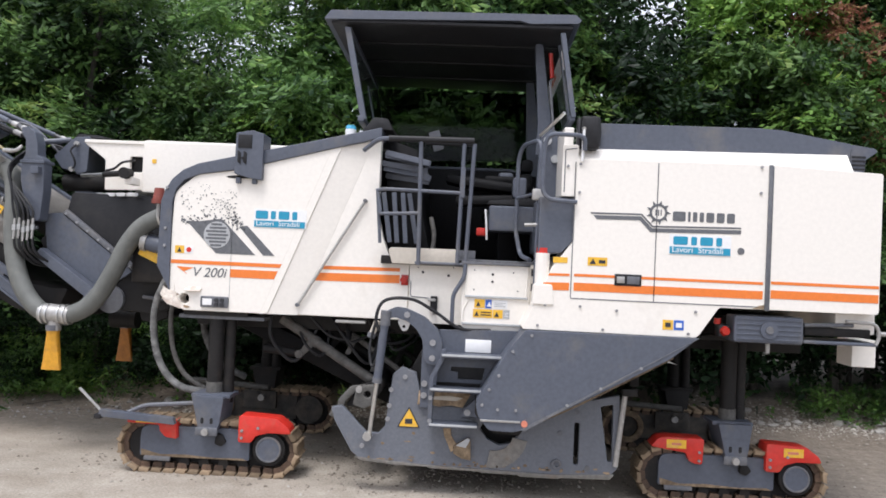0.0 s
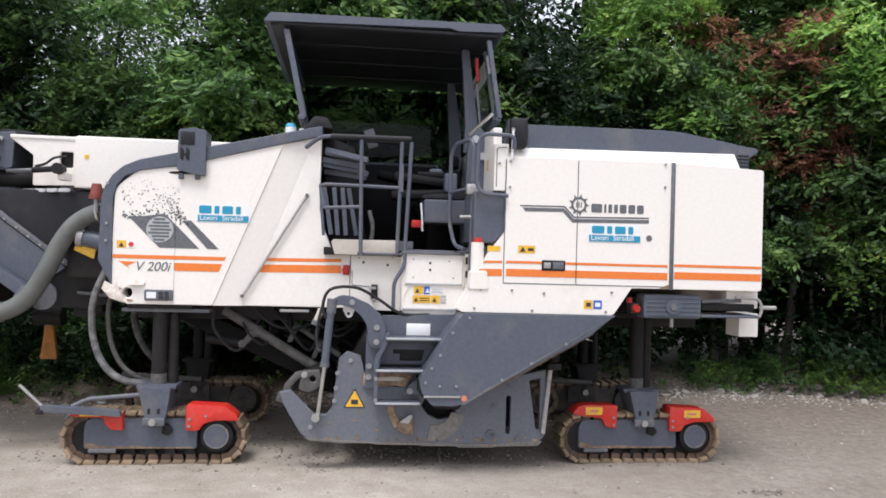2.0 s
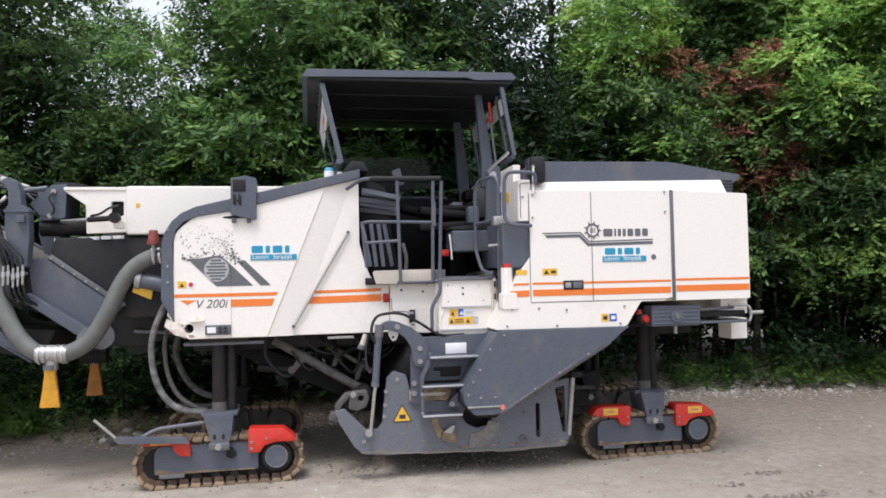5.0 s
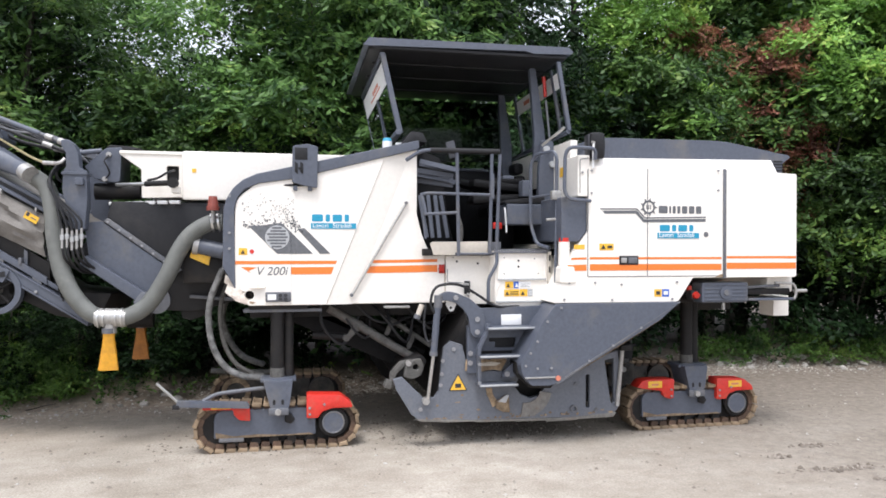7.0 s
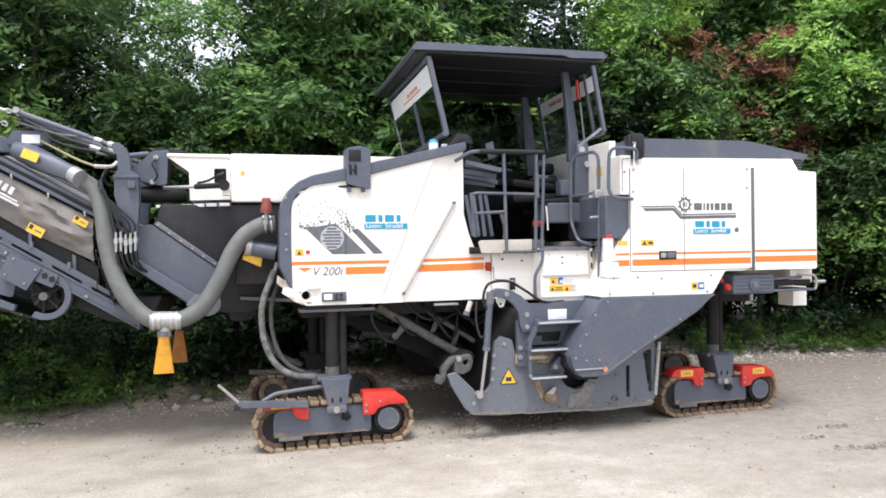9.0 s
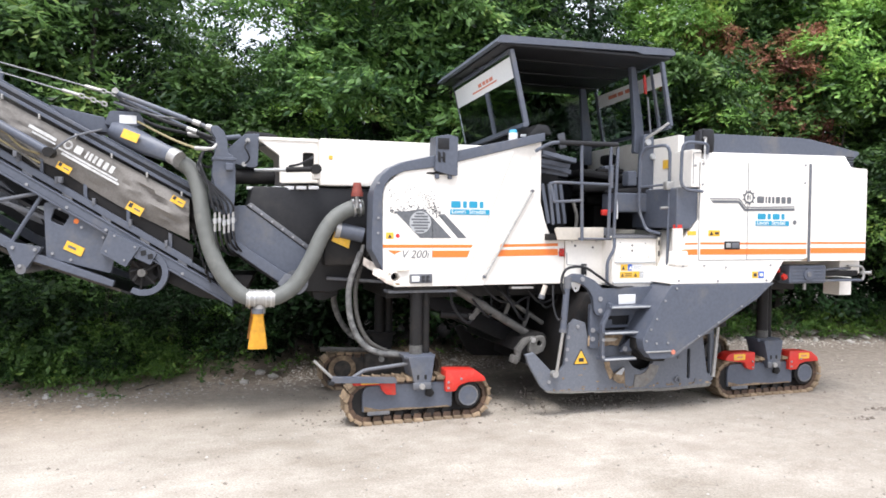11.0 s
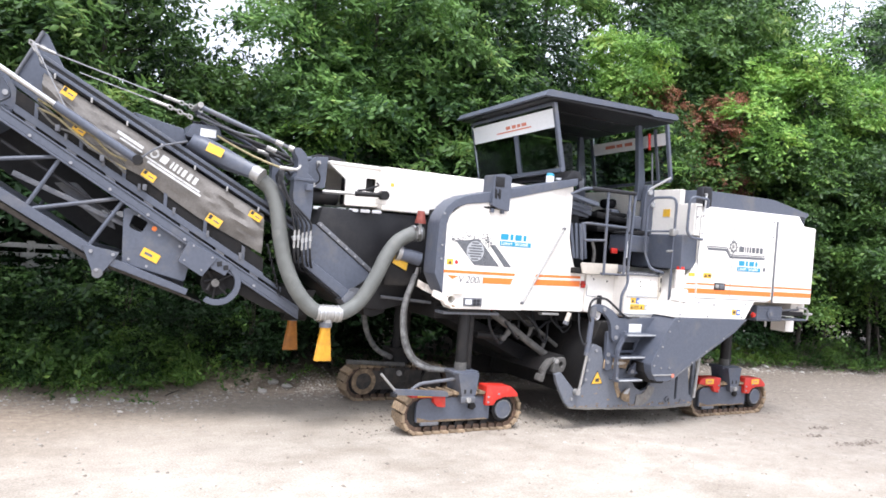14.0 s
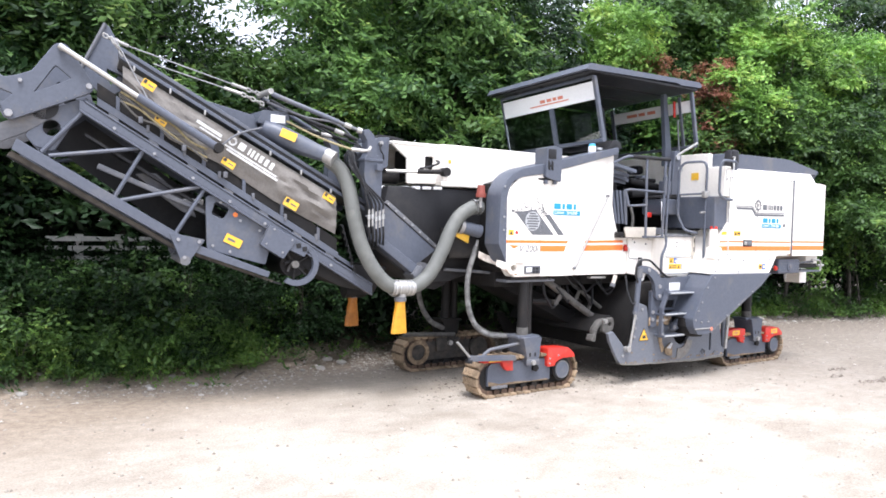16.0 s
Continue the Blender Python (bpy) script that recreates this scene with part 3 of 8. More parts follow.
def stand(proto, spots):
    """The first spot takes the tree itself, the rest copies of it."""
    for i, (x, y, turn, size) in enumerate(spots):
        m = pose(x, y, ground_height(x, y) - 0.05, 0, 0, turn)
        ob = proto
        if i:
            ob = copy_thing(proto, m)
        ob.matrix_basis = m
        ob.scale = (size, size, size)


def build_trees():
    ash = tree("hedge_tree", "tall green leafy tree in the overgrown hedge", 7.2, 1.5, 2100, 3, LEAVES, leaf=(0.122, 0.053), leaflets=9, low=0.4)
    maple = tree("hedge_tree", "dense green tree with pointed leaves in the hedge", 6.6, 1.6, 1800, 8, LEAVES, leaf=(0.137, 0.063), leaflets=9, stems=2, low=0.38)
    lime = tree("hedge_tree", "tall light green tree with yellowish young leaves", 7.4, 1.35, 1700, 42, LIME, leaf=(0.118, 0.053), leaflets=9, stems=2, trunk_r=0.05, low=0.54)
    young = tree("hedge_tree", "young green tree leaning out of the hedge, leaves coloured for shade", 5.0, 1.3, 1600, 52, LEAVES_MID, leaf=(0.112, 0.05), leaflets=9, stems=2, trunk_r=0.05, low=0.36)
    dark = tree("hedge_tree", "tree deep in the hedge, leaf colour darkened for shade", 8.6, 2.0, 1500, 15, LEAVES_SHADE, leaf=(0.18, 0.09), leaflets=7, masses=26)
    copper = tree("copper_tree", "tree with copper-red leaves in the hedge", 7.0, 1.0, 1050, 21, LEAVES_RED, leaf=(0.085, 0.04), low=0.52, puff=0.4)
    tall = tree("hedge_tree", "tall airy tree rising behind the hedge", 10.5, 1.9, 1700, 64, LEAVES, leaf=(0.13, 0.06), leaflets=9, low=0.66, trunk_r=0.12)
    stand(tall, [(4.0, 7.4, 80, 1.12), (1.4, 6.5, 0, 0.95), (6.6, 6.4, 160, 1.0), (8.1, 6.2, 250, 0.92), (16.2, 5.2, 20, 1.05), (9.8, 6.0, 45, 0.95), (-8.4, 6.2, 120, 0.9)])
    thin = tree("hedge_tree", "tall thin tree with bare branches and sparse leaves", 10.5, 1.6, 380, 71, LEAVES, leaf=(0.12, 0.055), leaflets=9, low=0.45, trunk_r=0.1, masses=26)
    stand(thin, [(11.4, 6.3, 200, 0.92), (13.2, 5.8, 330, 1.0)])
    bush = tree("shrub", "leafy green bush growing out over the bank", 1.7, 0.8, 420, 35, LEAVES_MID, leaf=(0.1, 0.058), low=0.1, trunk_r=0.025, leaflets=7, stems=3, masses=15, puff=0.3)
    stand(bush, [(-6.75, 3.15, 0, 0.62), (-5.7, 3.1, 100, 0.8), (-7.5, 3.2, 220, 0.7), (-6.2, 3.5, 60, 0.75), (-4.9, 3.2, 160, 0.42), (-6.3, 2.75, 300, 0.42), (-5.3, 3.6, 30, 0.7)])
    sapling = tree("hedge_tree", "bright green sapling hanging over the gravel edge", 3.0, 1.0, 620, 91, WEEDS, leaf=(0.105, 0.062), low=0.34, trunk_r=0.025, leaflets=7, stems=2, masses=16, puff=0.34)
    stand(sapling, [(7.9, 3.75, 0, 0.95), (9.3, 3.2, 130, 0.9), (10.9, 2.7, 240, 1.0)])
    shrub = tree("shrub", "low bright green shrub at the foot of the hedge", 1.9, 0.9, 700, 27, WEEDS, leaf=(0.085, 0.045), low=0.05, trunk_r=0.03, leaflets=9, stems=3)
    dim = tree("shrub", "bramble thicket under the trees, leaf colour darkened for shade", 2.9, 1.25, 800, 31, BRAMBLE_SHADE, leaf=(0.112, 0.062), low=0.05, trunk_r=0.035, leaflets=7, stems=3)
    stand(ash, [(-1.4, 4.6, 260, 1.02), (-2.3, 4.7, 200, 0.92), (0.9, 4.9, 200, 1.05), (8.2, 5.3, 310, 1.2), (10.6, 4.9, 100, 0.86), (13.6, 3.8, 10, 1.0), (-5.75, 4.5, 75, 1.02), (6.3, 5.2, 140, 1.0), (6.9, 5.7, 20, 1.14), (-7.4, 4.2, 310, 0.8), (-5.3, 8.2, 40, 1.05)])
    stand(maple, [(-3.7, 4.9, 30, 0.71), (-9.6, 4.3, 0, 0.8), (4.4, 4.6, 130, 0.82), (9.6, 4.7, 250, 1.0), (12.0, 3.6, 330, 1.0), (-0.4, 4.4, 160, 0.9)])
    stand(lime, [(4.1, 4.9, 0, 0.96), (7.9, 4.3, 140, 0.98), (9.2, 4.1, 250, 1.03), (11.8, 3.6, 60, 1.0), (-2.4, 4.6, 170, 0.66), (12.8, 4.0, 200, 1.0), (-0.6, 5.4, 20, 1.12), (3.0, 5.6, 80, 0.72)])
    stand(young, [(7.4, 3.9, 0, 1.0), (9.0, 3.4, 140, 0.98), (10.6, 2.9, 250, 1.0), (12.4, 2.7, 80, 1.1), (-3.3, 4.2, 20, 0.8), (4.9, 4.5, 310, 0.9)])
    # the ones behind the cab stand in for foliage in deep shade
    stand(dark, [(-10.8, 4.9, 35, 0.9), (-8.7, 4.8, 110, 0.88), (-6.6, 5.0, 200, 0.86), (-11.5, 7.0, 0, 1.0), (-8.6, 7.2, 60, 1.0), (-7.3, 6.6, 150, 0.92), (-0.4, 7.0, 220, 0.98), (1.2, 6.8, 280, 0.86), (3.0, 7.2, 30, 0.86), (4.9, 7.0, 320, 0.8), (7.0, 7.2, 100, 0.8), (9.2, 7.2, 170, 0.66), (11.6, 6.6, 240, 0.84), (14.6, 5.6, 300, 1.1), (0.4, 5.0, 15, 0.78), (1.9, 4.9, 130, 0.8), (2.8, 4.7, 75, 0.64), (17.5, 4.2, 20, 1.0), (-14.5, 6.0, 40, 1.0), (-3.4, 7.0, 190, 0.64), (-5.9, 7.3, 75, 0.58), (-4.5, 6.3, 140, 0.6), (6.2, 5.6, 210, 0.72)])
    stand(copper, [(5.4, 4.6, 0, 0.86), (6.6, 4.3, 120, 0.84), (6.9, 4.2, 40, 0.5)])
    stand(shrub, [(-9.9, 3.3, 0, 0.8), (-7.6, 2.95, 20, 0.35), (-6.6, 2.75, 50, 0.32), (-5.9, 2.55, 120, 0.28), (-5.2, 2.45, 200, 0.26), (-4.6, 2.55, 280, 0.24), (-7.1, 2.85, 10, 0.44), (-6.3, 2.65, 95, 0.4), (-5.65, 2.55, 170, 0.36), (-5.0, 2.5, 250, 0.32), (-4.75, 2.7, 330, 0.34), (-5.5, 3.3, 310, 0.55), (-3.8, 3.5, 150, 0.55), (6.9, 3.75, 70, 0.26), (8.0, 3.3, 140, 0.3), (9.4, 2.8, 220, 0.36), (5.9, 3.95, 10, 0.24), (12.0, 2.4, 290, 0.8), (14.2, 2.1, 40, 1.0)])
    # mostly unseen rows behind the machine and at the back, added to block light
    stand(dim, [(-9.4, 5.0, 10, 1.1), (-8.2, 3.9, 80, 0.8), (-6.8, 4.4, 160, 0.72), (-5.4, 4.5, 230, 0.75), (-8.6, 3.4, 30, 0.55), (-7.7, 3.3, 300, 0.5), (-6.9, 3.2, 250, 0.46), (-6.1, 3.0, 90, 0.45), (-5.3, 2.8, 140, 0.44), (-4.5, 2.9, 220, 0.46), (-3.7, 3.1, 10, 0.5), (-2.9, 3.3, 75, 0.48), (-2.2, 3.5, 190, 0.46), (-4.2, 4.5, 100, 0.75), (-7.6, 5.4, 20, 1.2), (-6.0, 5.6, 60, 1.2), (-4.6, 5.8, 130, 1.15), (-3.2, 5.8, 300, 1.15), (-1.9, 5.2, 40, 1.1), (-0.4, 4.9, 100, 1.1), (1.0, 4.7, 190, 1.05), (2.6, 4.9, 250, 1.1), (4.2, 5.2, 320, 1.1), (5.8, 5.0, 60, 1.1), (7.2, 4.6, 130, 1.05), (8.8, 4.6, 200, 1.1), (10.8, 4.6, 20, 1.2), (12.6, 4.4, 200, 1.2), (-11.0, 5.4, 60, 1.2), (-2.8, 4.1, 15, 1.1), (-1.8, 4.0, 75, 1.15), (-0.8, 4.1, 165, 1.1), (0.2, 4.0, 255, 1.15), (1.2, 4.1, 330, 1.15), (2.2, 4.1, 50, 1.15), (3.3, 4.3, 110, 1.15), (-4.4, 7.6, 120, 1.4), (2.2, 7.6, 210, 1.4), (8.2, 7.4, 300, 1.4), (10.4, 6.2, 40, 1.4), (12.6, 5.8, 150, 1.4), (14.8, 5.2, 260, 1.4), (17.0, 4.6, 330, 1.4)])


build_trees()


# ---- weeds, stones and grit along the bank ----
def build_weeds():
    rng = np.random.default_rng(77)
    n = 5200
    x = rng.uniform(-13, 15, n)
    line = np.array([bank_line(v) for v in x])
    clump = np.array([noise.noise((v * 1.4, 0.0, 5.0)) for v in x])
    y = line - 0.12 + np.abs(rng.normal(scale=0.45, size=n)) - 0.25 * np.clip(clump, -0.6, 0.8)
    keep = ~((x > -3.8) & (x < 4.6) & (rng.random(n) < 0.9)) & ~((x < -3.8) & (rng.random(n) < 0.45))
    x, y, line = x[keep], y[keep], line[keep]
    n = len(x)
    z = np.array([ground_height(a, b) for a, b in zip(x, y)])
    h = rng.uniform(0.0, 0.32, n) * (0.5 + np.clip(y - line, 0, 1))
    c = np.stack([x, y, z + h], axis=1)
    ways = rng.normal(scale=0.5, size=(n, 3)) + np.array((0, -0.3, 0.9))
    ob = frond_mesh("weeds", c, ways, 0.065, 0.03, 8, rng, WEEDS, None)
    tagged(ob, "low green weeds and nettles along the gravel edge", "weeds", kind="stuff")


def stone_mesh(seed, name):
    b = bmesh.new()
    bmesh.ops.create_icosphere(b, subdivisions=2, radius=1)
    for v in b.verts:
        v.co *= 1 + 0.35 * noise.noise(v.co * 1.3 + Vector((seed, 0, 0))) + 0.1 * noise.noise(v.co * 4 + Vector((0, seed, 0)))
        v.co.z *= 0.55
    return finish(b, name, STONE, 50)


def build_stones():
    meshes = [stone_mesh(i * 7.3, "stone") for i in range(4)]
    r = random.Random(31)
    spots = [(6.53, 3.55, 0.13), (6.9, 3.3, 0.07), (7.4, 3.1, 0.08), (6.1, 3.5, 0.06), (5.6, 3.6, 0.08), (-5.4, 2.0, 0.055), (-5.56, 2.35, 0.06), (-4.95, 2.55, 0.06)]
    for _ in range(130):
        x = r.uniform(-8, 11) if r.random() < 0.4 else r.uniform(2.6, 8)
        spots.append((x, bank_line(x) - 0.15 + r.uniform(-0.3, 0.45), 0.018 + 0.055 * r.random() ** 2))
    for x, y, s in spots:
        o = new("stone", r.choice(meshes))
        o.location = (x, y, ground_height(x, y) + s * 0.2)
        o.rotation_euler = (r.uniform(-0.3, 0.3), r.uniform(-0.3, 0.3), r.uniform(0, 6))
        o.scale = (s, s * r.uniform(0.7, 1.1), s * r.uniform(0.7, 1.0))
        tagged(o, "pale grey stone lying on the gravel bank", "stone", "stones along the bank")


def build_grit():
    rng = np.random.default_rng(5)
    n = 21000
    x, y = rng.uniform(-11, 12, n), rng.uniform(-5.2, 3.4, n)
    k = n // 2
    x[:k] = np.where(rng.random(k) < 0.5, rng.uniform(-9, 11, k), rng.uniform(-3.2, 6.5, k))
    y[:k] = np.array([bank_line(v) for v in x[:k]]) + rng.normal(scale=0.32, size=k) - 0.2
    s = 0.004 + 0.017 * rng.random(n) ** 4 + np.where(np.arange(n) < k, 0.014 * rng.random(n) ** 2, 0)
    pebbles("grit", x, y, s, rng, GRIT, "loose grey pebbles and grit on the yard")
    # dark crumbs milled off and dropped round the drum and the tracks
    n = 3600
    x = np.concatenate([rng.normal(0.1, 0.9, n // 2), rng.normal(-2.0, 0.8, n // 4), rng.normal(2.6, 1.0, n - n // 2 - n // 4)])
    y = np.concatenate([rng.normal(0.3, 0.45, n // 2), rng.normal(0.6, 0.5, n // 4), rng.normal(0.7, 0.6, n - n // 2 - n // 4)])
    y = np.where(y < -0.3, 0.4 - y, y)
    s = 0.004 + 0.018 * rng.random(n) ** 3
    for cx, cy, w, k in ((2.87, -1.7, 0.2, 90), (3.2, -0.97, 0.12, 40), (3.3, -2.03, 0.16, 60), (2.6, -1.25, 0.1, 25), (4.9, -1.6, 0.2, 50)):
        x = np.concatenate([x, rng.normal(cx, w, k)])
        y = np.concatenate([y, rng.normal(cy, 0.035, k)])
        s = np.concatenate([s, rng.uniform(0.008, 0.032, k)])
    pebbles("crumbs", x, y, s, rng, CLODS, "dark crumbs of earth under the machine")


def pebbles(name, x, y, s, rng, material, label):
    n = len(x)
    z = np.array([ground_height(a, b) for a, b in zip(x, y)])
    base = np.array([(1, 0, 0), (0, 1, 0), (-1, 0, 0), (0, -1, 0), (0, 0, 0.7), (0, 0, -0.4)])
    a = rng.uniform(0, 6.28, n)
    jit = base[None] * (1 + rng.normal(scale=0.25, size=(n, 6, 1)))
    ca, sa = np.cos(a)[:, None], np.sin(a)[:, None]
    P = np.stack([jit[:, :, 0] * ca - jit[:, :, 1] * sa, jit[:, :, 0] * sa + jit[:, :, 1] * ca, jit[:, :, 2]], axis=2) * s[:, None, None]
    P += np.stack([x, y, z + s * 0.15], axis=1)[:, None, :]
    f = np.array([(0, 1, 4), (1, 2, 4), (2, 3, 4), (3, 0, 4), (1, 0, 5), (2, 1, 5), (3, 2, 5), (0, 3, 5)])
    F = (np.arange(n)[:, None, None] * 6 + f[None]).reshape(-1, 3)
    me = bpy.data.meshes.new(name)
    me.from_pydata(P.reshape(-1, 3).tolist(), [], F.tolist())
    me.materials.append(material)
    tagged(new(name, me), label, "gravel", kind="stuff")


def pebble_material(name, stops):
    m = bpy.data.materials.new(name)
    m.use_nodes = True
    nt = m.node_tree
    b = nt.nodes["Principled BSDF"]
    b.inputs["Roughness"].default_value = 0.85
    geo = nt.nodes.new("ShaderNodeNewGeometry")
    ramp = nt.nodes.new("ShaderNodeValToRGB")
    e = ramp.color_ramp.elements
    e[0].color, e[1].color = rgba(stops[0]), rgba(stops[2])
    e.new(0.6).color = rgba(stops[1])
    nt.links.new(geo.outputs["Random Per Island"], ramp.inputs["Fac"])
    nt.links.new(ramp.outputs[0], b.inputs["Base Color"])
    return m


GRIT = pebble_material("pebbles", ((0.2, 0.17, 0.14), (0.3, 0.27, 0.23), (0.46, 0.43, 0.39)))
CLODS = pebble_material("dark_crumbs", ((0.12, 0.097, 0.078), (0.2, 0.17, 0.14), (0.33, 0.29, 0.25)))
build_weeds()
build_stones()
build_grit()


def build_fence():
    f = thing("fence", "pale weathered three-rail board fence behind the weeds", "fence", at=(-5.9, 3.9, 0))
    for x in (-6.4, -5.91, -5.2):
        part("post", box(x + 5.9 - 0.05, x + 5.9 + 0.05, 0.0, 0.07, 1.34, 1.74, 0.006), FENCE, f)
        part("stake", box(x + 5.9 - 0.04, x + 5.9 + 0.04, 0.0, 0.06, 0.0, 1.34, 0.006), BARK, f, "dark weathered stake")
    for z in (1.68, 1.555, 1.42):
        part("rail", box(-0.9, 0.85, -0.025, 0.0, z - 0.032, z + 0.032, 0.005), FENCE, f)


build_fence()


def build_twigs():
    r = random.Random(8)
    for x, y, a, l in ((4.75, -1.55, -25, 0.45), (5.3, -1.9, 20, 0.5), (6.2, -0.7, -10, 0.5), (7.1, -0.2, 30, 0.35), (-4.8, 2.2, 60, 0.4)):
        pts = [(q * l, r.uniform(-0.03, 0.03), 0.012 + r.uniform(0, 0.02)) for q in (-0.5, -0.2, 0.1, 0.35, 0.5)]
        b = tube(pts, 0.007, 5, steps=3, taper=0.5)
        tube([pts[2], (pts[2][0] + 0.1 * l, 0.09, 0.02), (pts[2][0] + 0.22 * l, 0.13, 0.015)], 0.004, 5, b, steps=3)
        o = new("twig", finish(b, "twig", BARK))
        o.matrix_basis = pose(x, y, ground_height(x, y), 0, 0, a)
        tagged(o, "dry brown twig lying on the gravel", "twig", "twigs on the yard")


build_twigs()


# ---- the cold milling machine ----
MID = 0.9                     # middle line of the machine
machine = thing("milling_machine", "large white and slate grey road milling machine on four crawler tracks", "construction machine")


def bolt(x, z, y, parent, r=0.016, material=None):
    """A round bolt head on a face that looks towards -y."""
    return part("bolt", rod((x, y + 0.002, z), (x, y - 0.012, z), r, 8), BOLT if material in (None, GALV) else material, parent)


def letter_bars(x0, x1, z0, z1, widths, y, material, parent, name="logo_bar"):
    """A row of plain upright bars in the place of lettering."""
    total = sum(widths) + 0.35 * (len(widths) - 1)
    x, k = x0, (x1 - x0) / total
    for w in widths:
        decal(name, rounded(rect(x, x + w * k, z0, z1), min(0.012, w * k * 0.3), 2), y, material, parent)
        x += (w + 0.35) * k


def build_front_body():
    z0 = 1.4
    left = rounded([(-2.44, 1.6), (-2.3, z0), (-1.56, z0), (-0.97, 2.885), (-2.2, 2.6), (-2.42, 2.42)], [0.03, 0.02, 0, 0, 0.05, 0.08])
    body = part("front_body", prism(left, -0.06, 0.1, 0.006, holes=[circle(-2.29, 1.5, 0.045, 12)]), WHITE, machine, "white side panel with a torn lower corner")
    b = bmesh.new()
    A, B, C, D = (-1.63, -0.0615, z0), (-1.31, -0.0115, z0), (-0.71, -0.0115, 2.94), (-1.06, -0.0615, 2.87)
    vs = [b.verts.new(p) for p in (A, B, C, D)] + [b.verts.new((p[0], 0.2, p[2])) for p in (A, B, C, D)]
    for f in ((0, 1, 2, 3), (7, 6, 5, 4), (0, 4, 5, 1), (1, 5, 6, 2), (2, 6, 7, 3), (3, 7, 4, 0)):
        b.faces.new([vs[i] for i in f])
    bmesh.ops.recalc_face_normals(b, faces=b.faces)
    part("ramp_panel", b, WHITE, body)
    right = [(-1.32, z0), (-0.36, 1.4), (-0.36, 1.93), (-0.54, 1.95), (-0.6, 2.1), (-0.65, 2.3), (-0.65, 2.97), (-0.72, 2.94)]
    part("door_panel", prism(right, -0.01, 0.1, 0.012), WHITE, body)
    frame_ = [(-2.54, 1.78), (-2.53, 2.33), (-2.5, 2.43), (-2.44, 2.53), (-2.35, 2.61), (-2.22, 2.67), (-0.64, 3.04), (-0.64, 2.95), (-1.88, 2.625), (-2.2, 2.575), (-2.33, 2.52), (-2.4, 2.44), (-2.43, 2.33), (-2.42, 1.56)]
    part("edge_frame", prism(frame_, -0.08, 0.2, 0.012), GREY, machine, "slate grey frame round the front panel")
    # near-black filler block where only shaded depth shows behind the panel
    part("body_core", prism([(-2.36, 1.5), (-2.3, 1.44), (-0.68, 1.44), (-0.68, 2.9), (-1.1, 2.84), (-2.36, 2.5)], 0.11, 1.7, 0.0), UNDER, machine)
    part("far_panel", prism([(-2.44, 1.6), (-2.3, z0), (-0.4, z0), (-0.4, 1.95), (-0.65, 2.3), (-0.65, 2.95), (-2.2, 2.6), (-2.42, 2.42)], 1.72, 1.8, 0.01), WHITE, machine)
    # torn, bent metal at the lower corner, with the hose bracket in front of it
    def torn(points, thick=0.006):
        """A ragged sheet through edge points (x, y, z), given as pairs along its length."""
        b = bmesh.new()
        rows = [(b.verts.new(p), b.verts.new(q)) for p, q in points]
        for (p0, q0), (p1, q1) in zip(rows, rows[1:]):
            b.faces.new((p0, p1, q1, q0))
        ext = bmesh.ops.extrude_face_region(b, geom=list(b.faces))
        bmesh.ops.translate(b, vec=(0.001, thick, 0.001), verts=[v for v in ext["geom"] if isinstance(v, bmesh.types.BMVert)])
        bmesh.ops.recalc_face_normals(b, faces=b.faces)
        return part("torn_edge", b, TORN, body, "torn and bent white sheet metal")

    torn([((-2.54, 0.3, 1.69), (-2.55, 0.3, 1.61)), ((-2.5, 0.25, 1.66), (-2.5, 0.24, 1.57)), ((-2.44, 0.2, 1.63), (-2.46, 0.18, 1.55)), ((-2.41, 0.1, 1.6), (-2.4, 0.09, 1.52)), ((-2.41, 0.02, 1.62), (-2.41, -0.01, 1.51)), ((-2.38, -0.06, 1.63), (-2.37, -0.075, 1.47))])
    torn([((-2.5, 0.0, 1.6), (-2.52, -0.02, 1.53)), ((-2.47, -0.06, 1.59), (-2.46, -0.09, 1.49)), ((-2.42, -0.07, 1.57), (-2.39, -0.1, 1.44)), ((-2.36, -0.068, 1.55), (-2.32, -0.075, 1.41))])
    torn([((-2.43, -0.1, 1.53), (-2.46, -0.12, 1.5)), ((-2.4, -0.08, 1.52), (-2.41, -0.12, 1.45)), ((-2.35, -0.07, 1.5), (-2.34, -0.1, 1.43)), ((-2.3, -0.065, 1.46), (-2.28, -0.07, 1.405))])
    torn([((-2.27, -0.064, 1.6), (-2.29, -0.09, 1.575)), ((-2.21, -0.064, 1.61), (-2.22, -0.11, 1.57)), ((-2.14, -0.064, 1.595), (-2.15, -0.08, 1.57))])
    for x, z, w in ((-2.2, 1.585, 0.06), (-2.36, 1.535, 0.03), (-2.27, 1.43, 0.04)):
        decal("rust_stain", [(x - w, z), (x - w * 0.4, z + w * 0.35), (x + w * 0.5, z + w * 0.2), (x + w, z - w * 0.05), (x + w * 0.2, z - w * 0.3)], -0.06, RUST, body, "rust round a tear in the paint")
    hb = part("hose_bracket", prism(rounded([(-2.62, 1.83), (-2.55, 1.84), (-2.53, 1.7), (-2.55, 1.6), (-2.6, 1.62)], 0.012, 2), 0.34, 0.36, 0.004, holes=[circle(-2.58, 1.79, 0.014, 10)]), TORN, machine, "scuffed white bracket plate holding a hose")
    part("bracket_pin", rod((-2.58, 0.37, 1.735), (-2.58, 0.31, 1.735), 0.016, 8), GALV, hb)
    # stay rod along the ramp
    part("stay_rod", rod((-1.3, -0.04, 1.5), (-0.77, -0.035, 2.4), 0.012, 8), GALV, body)
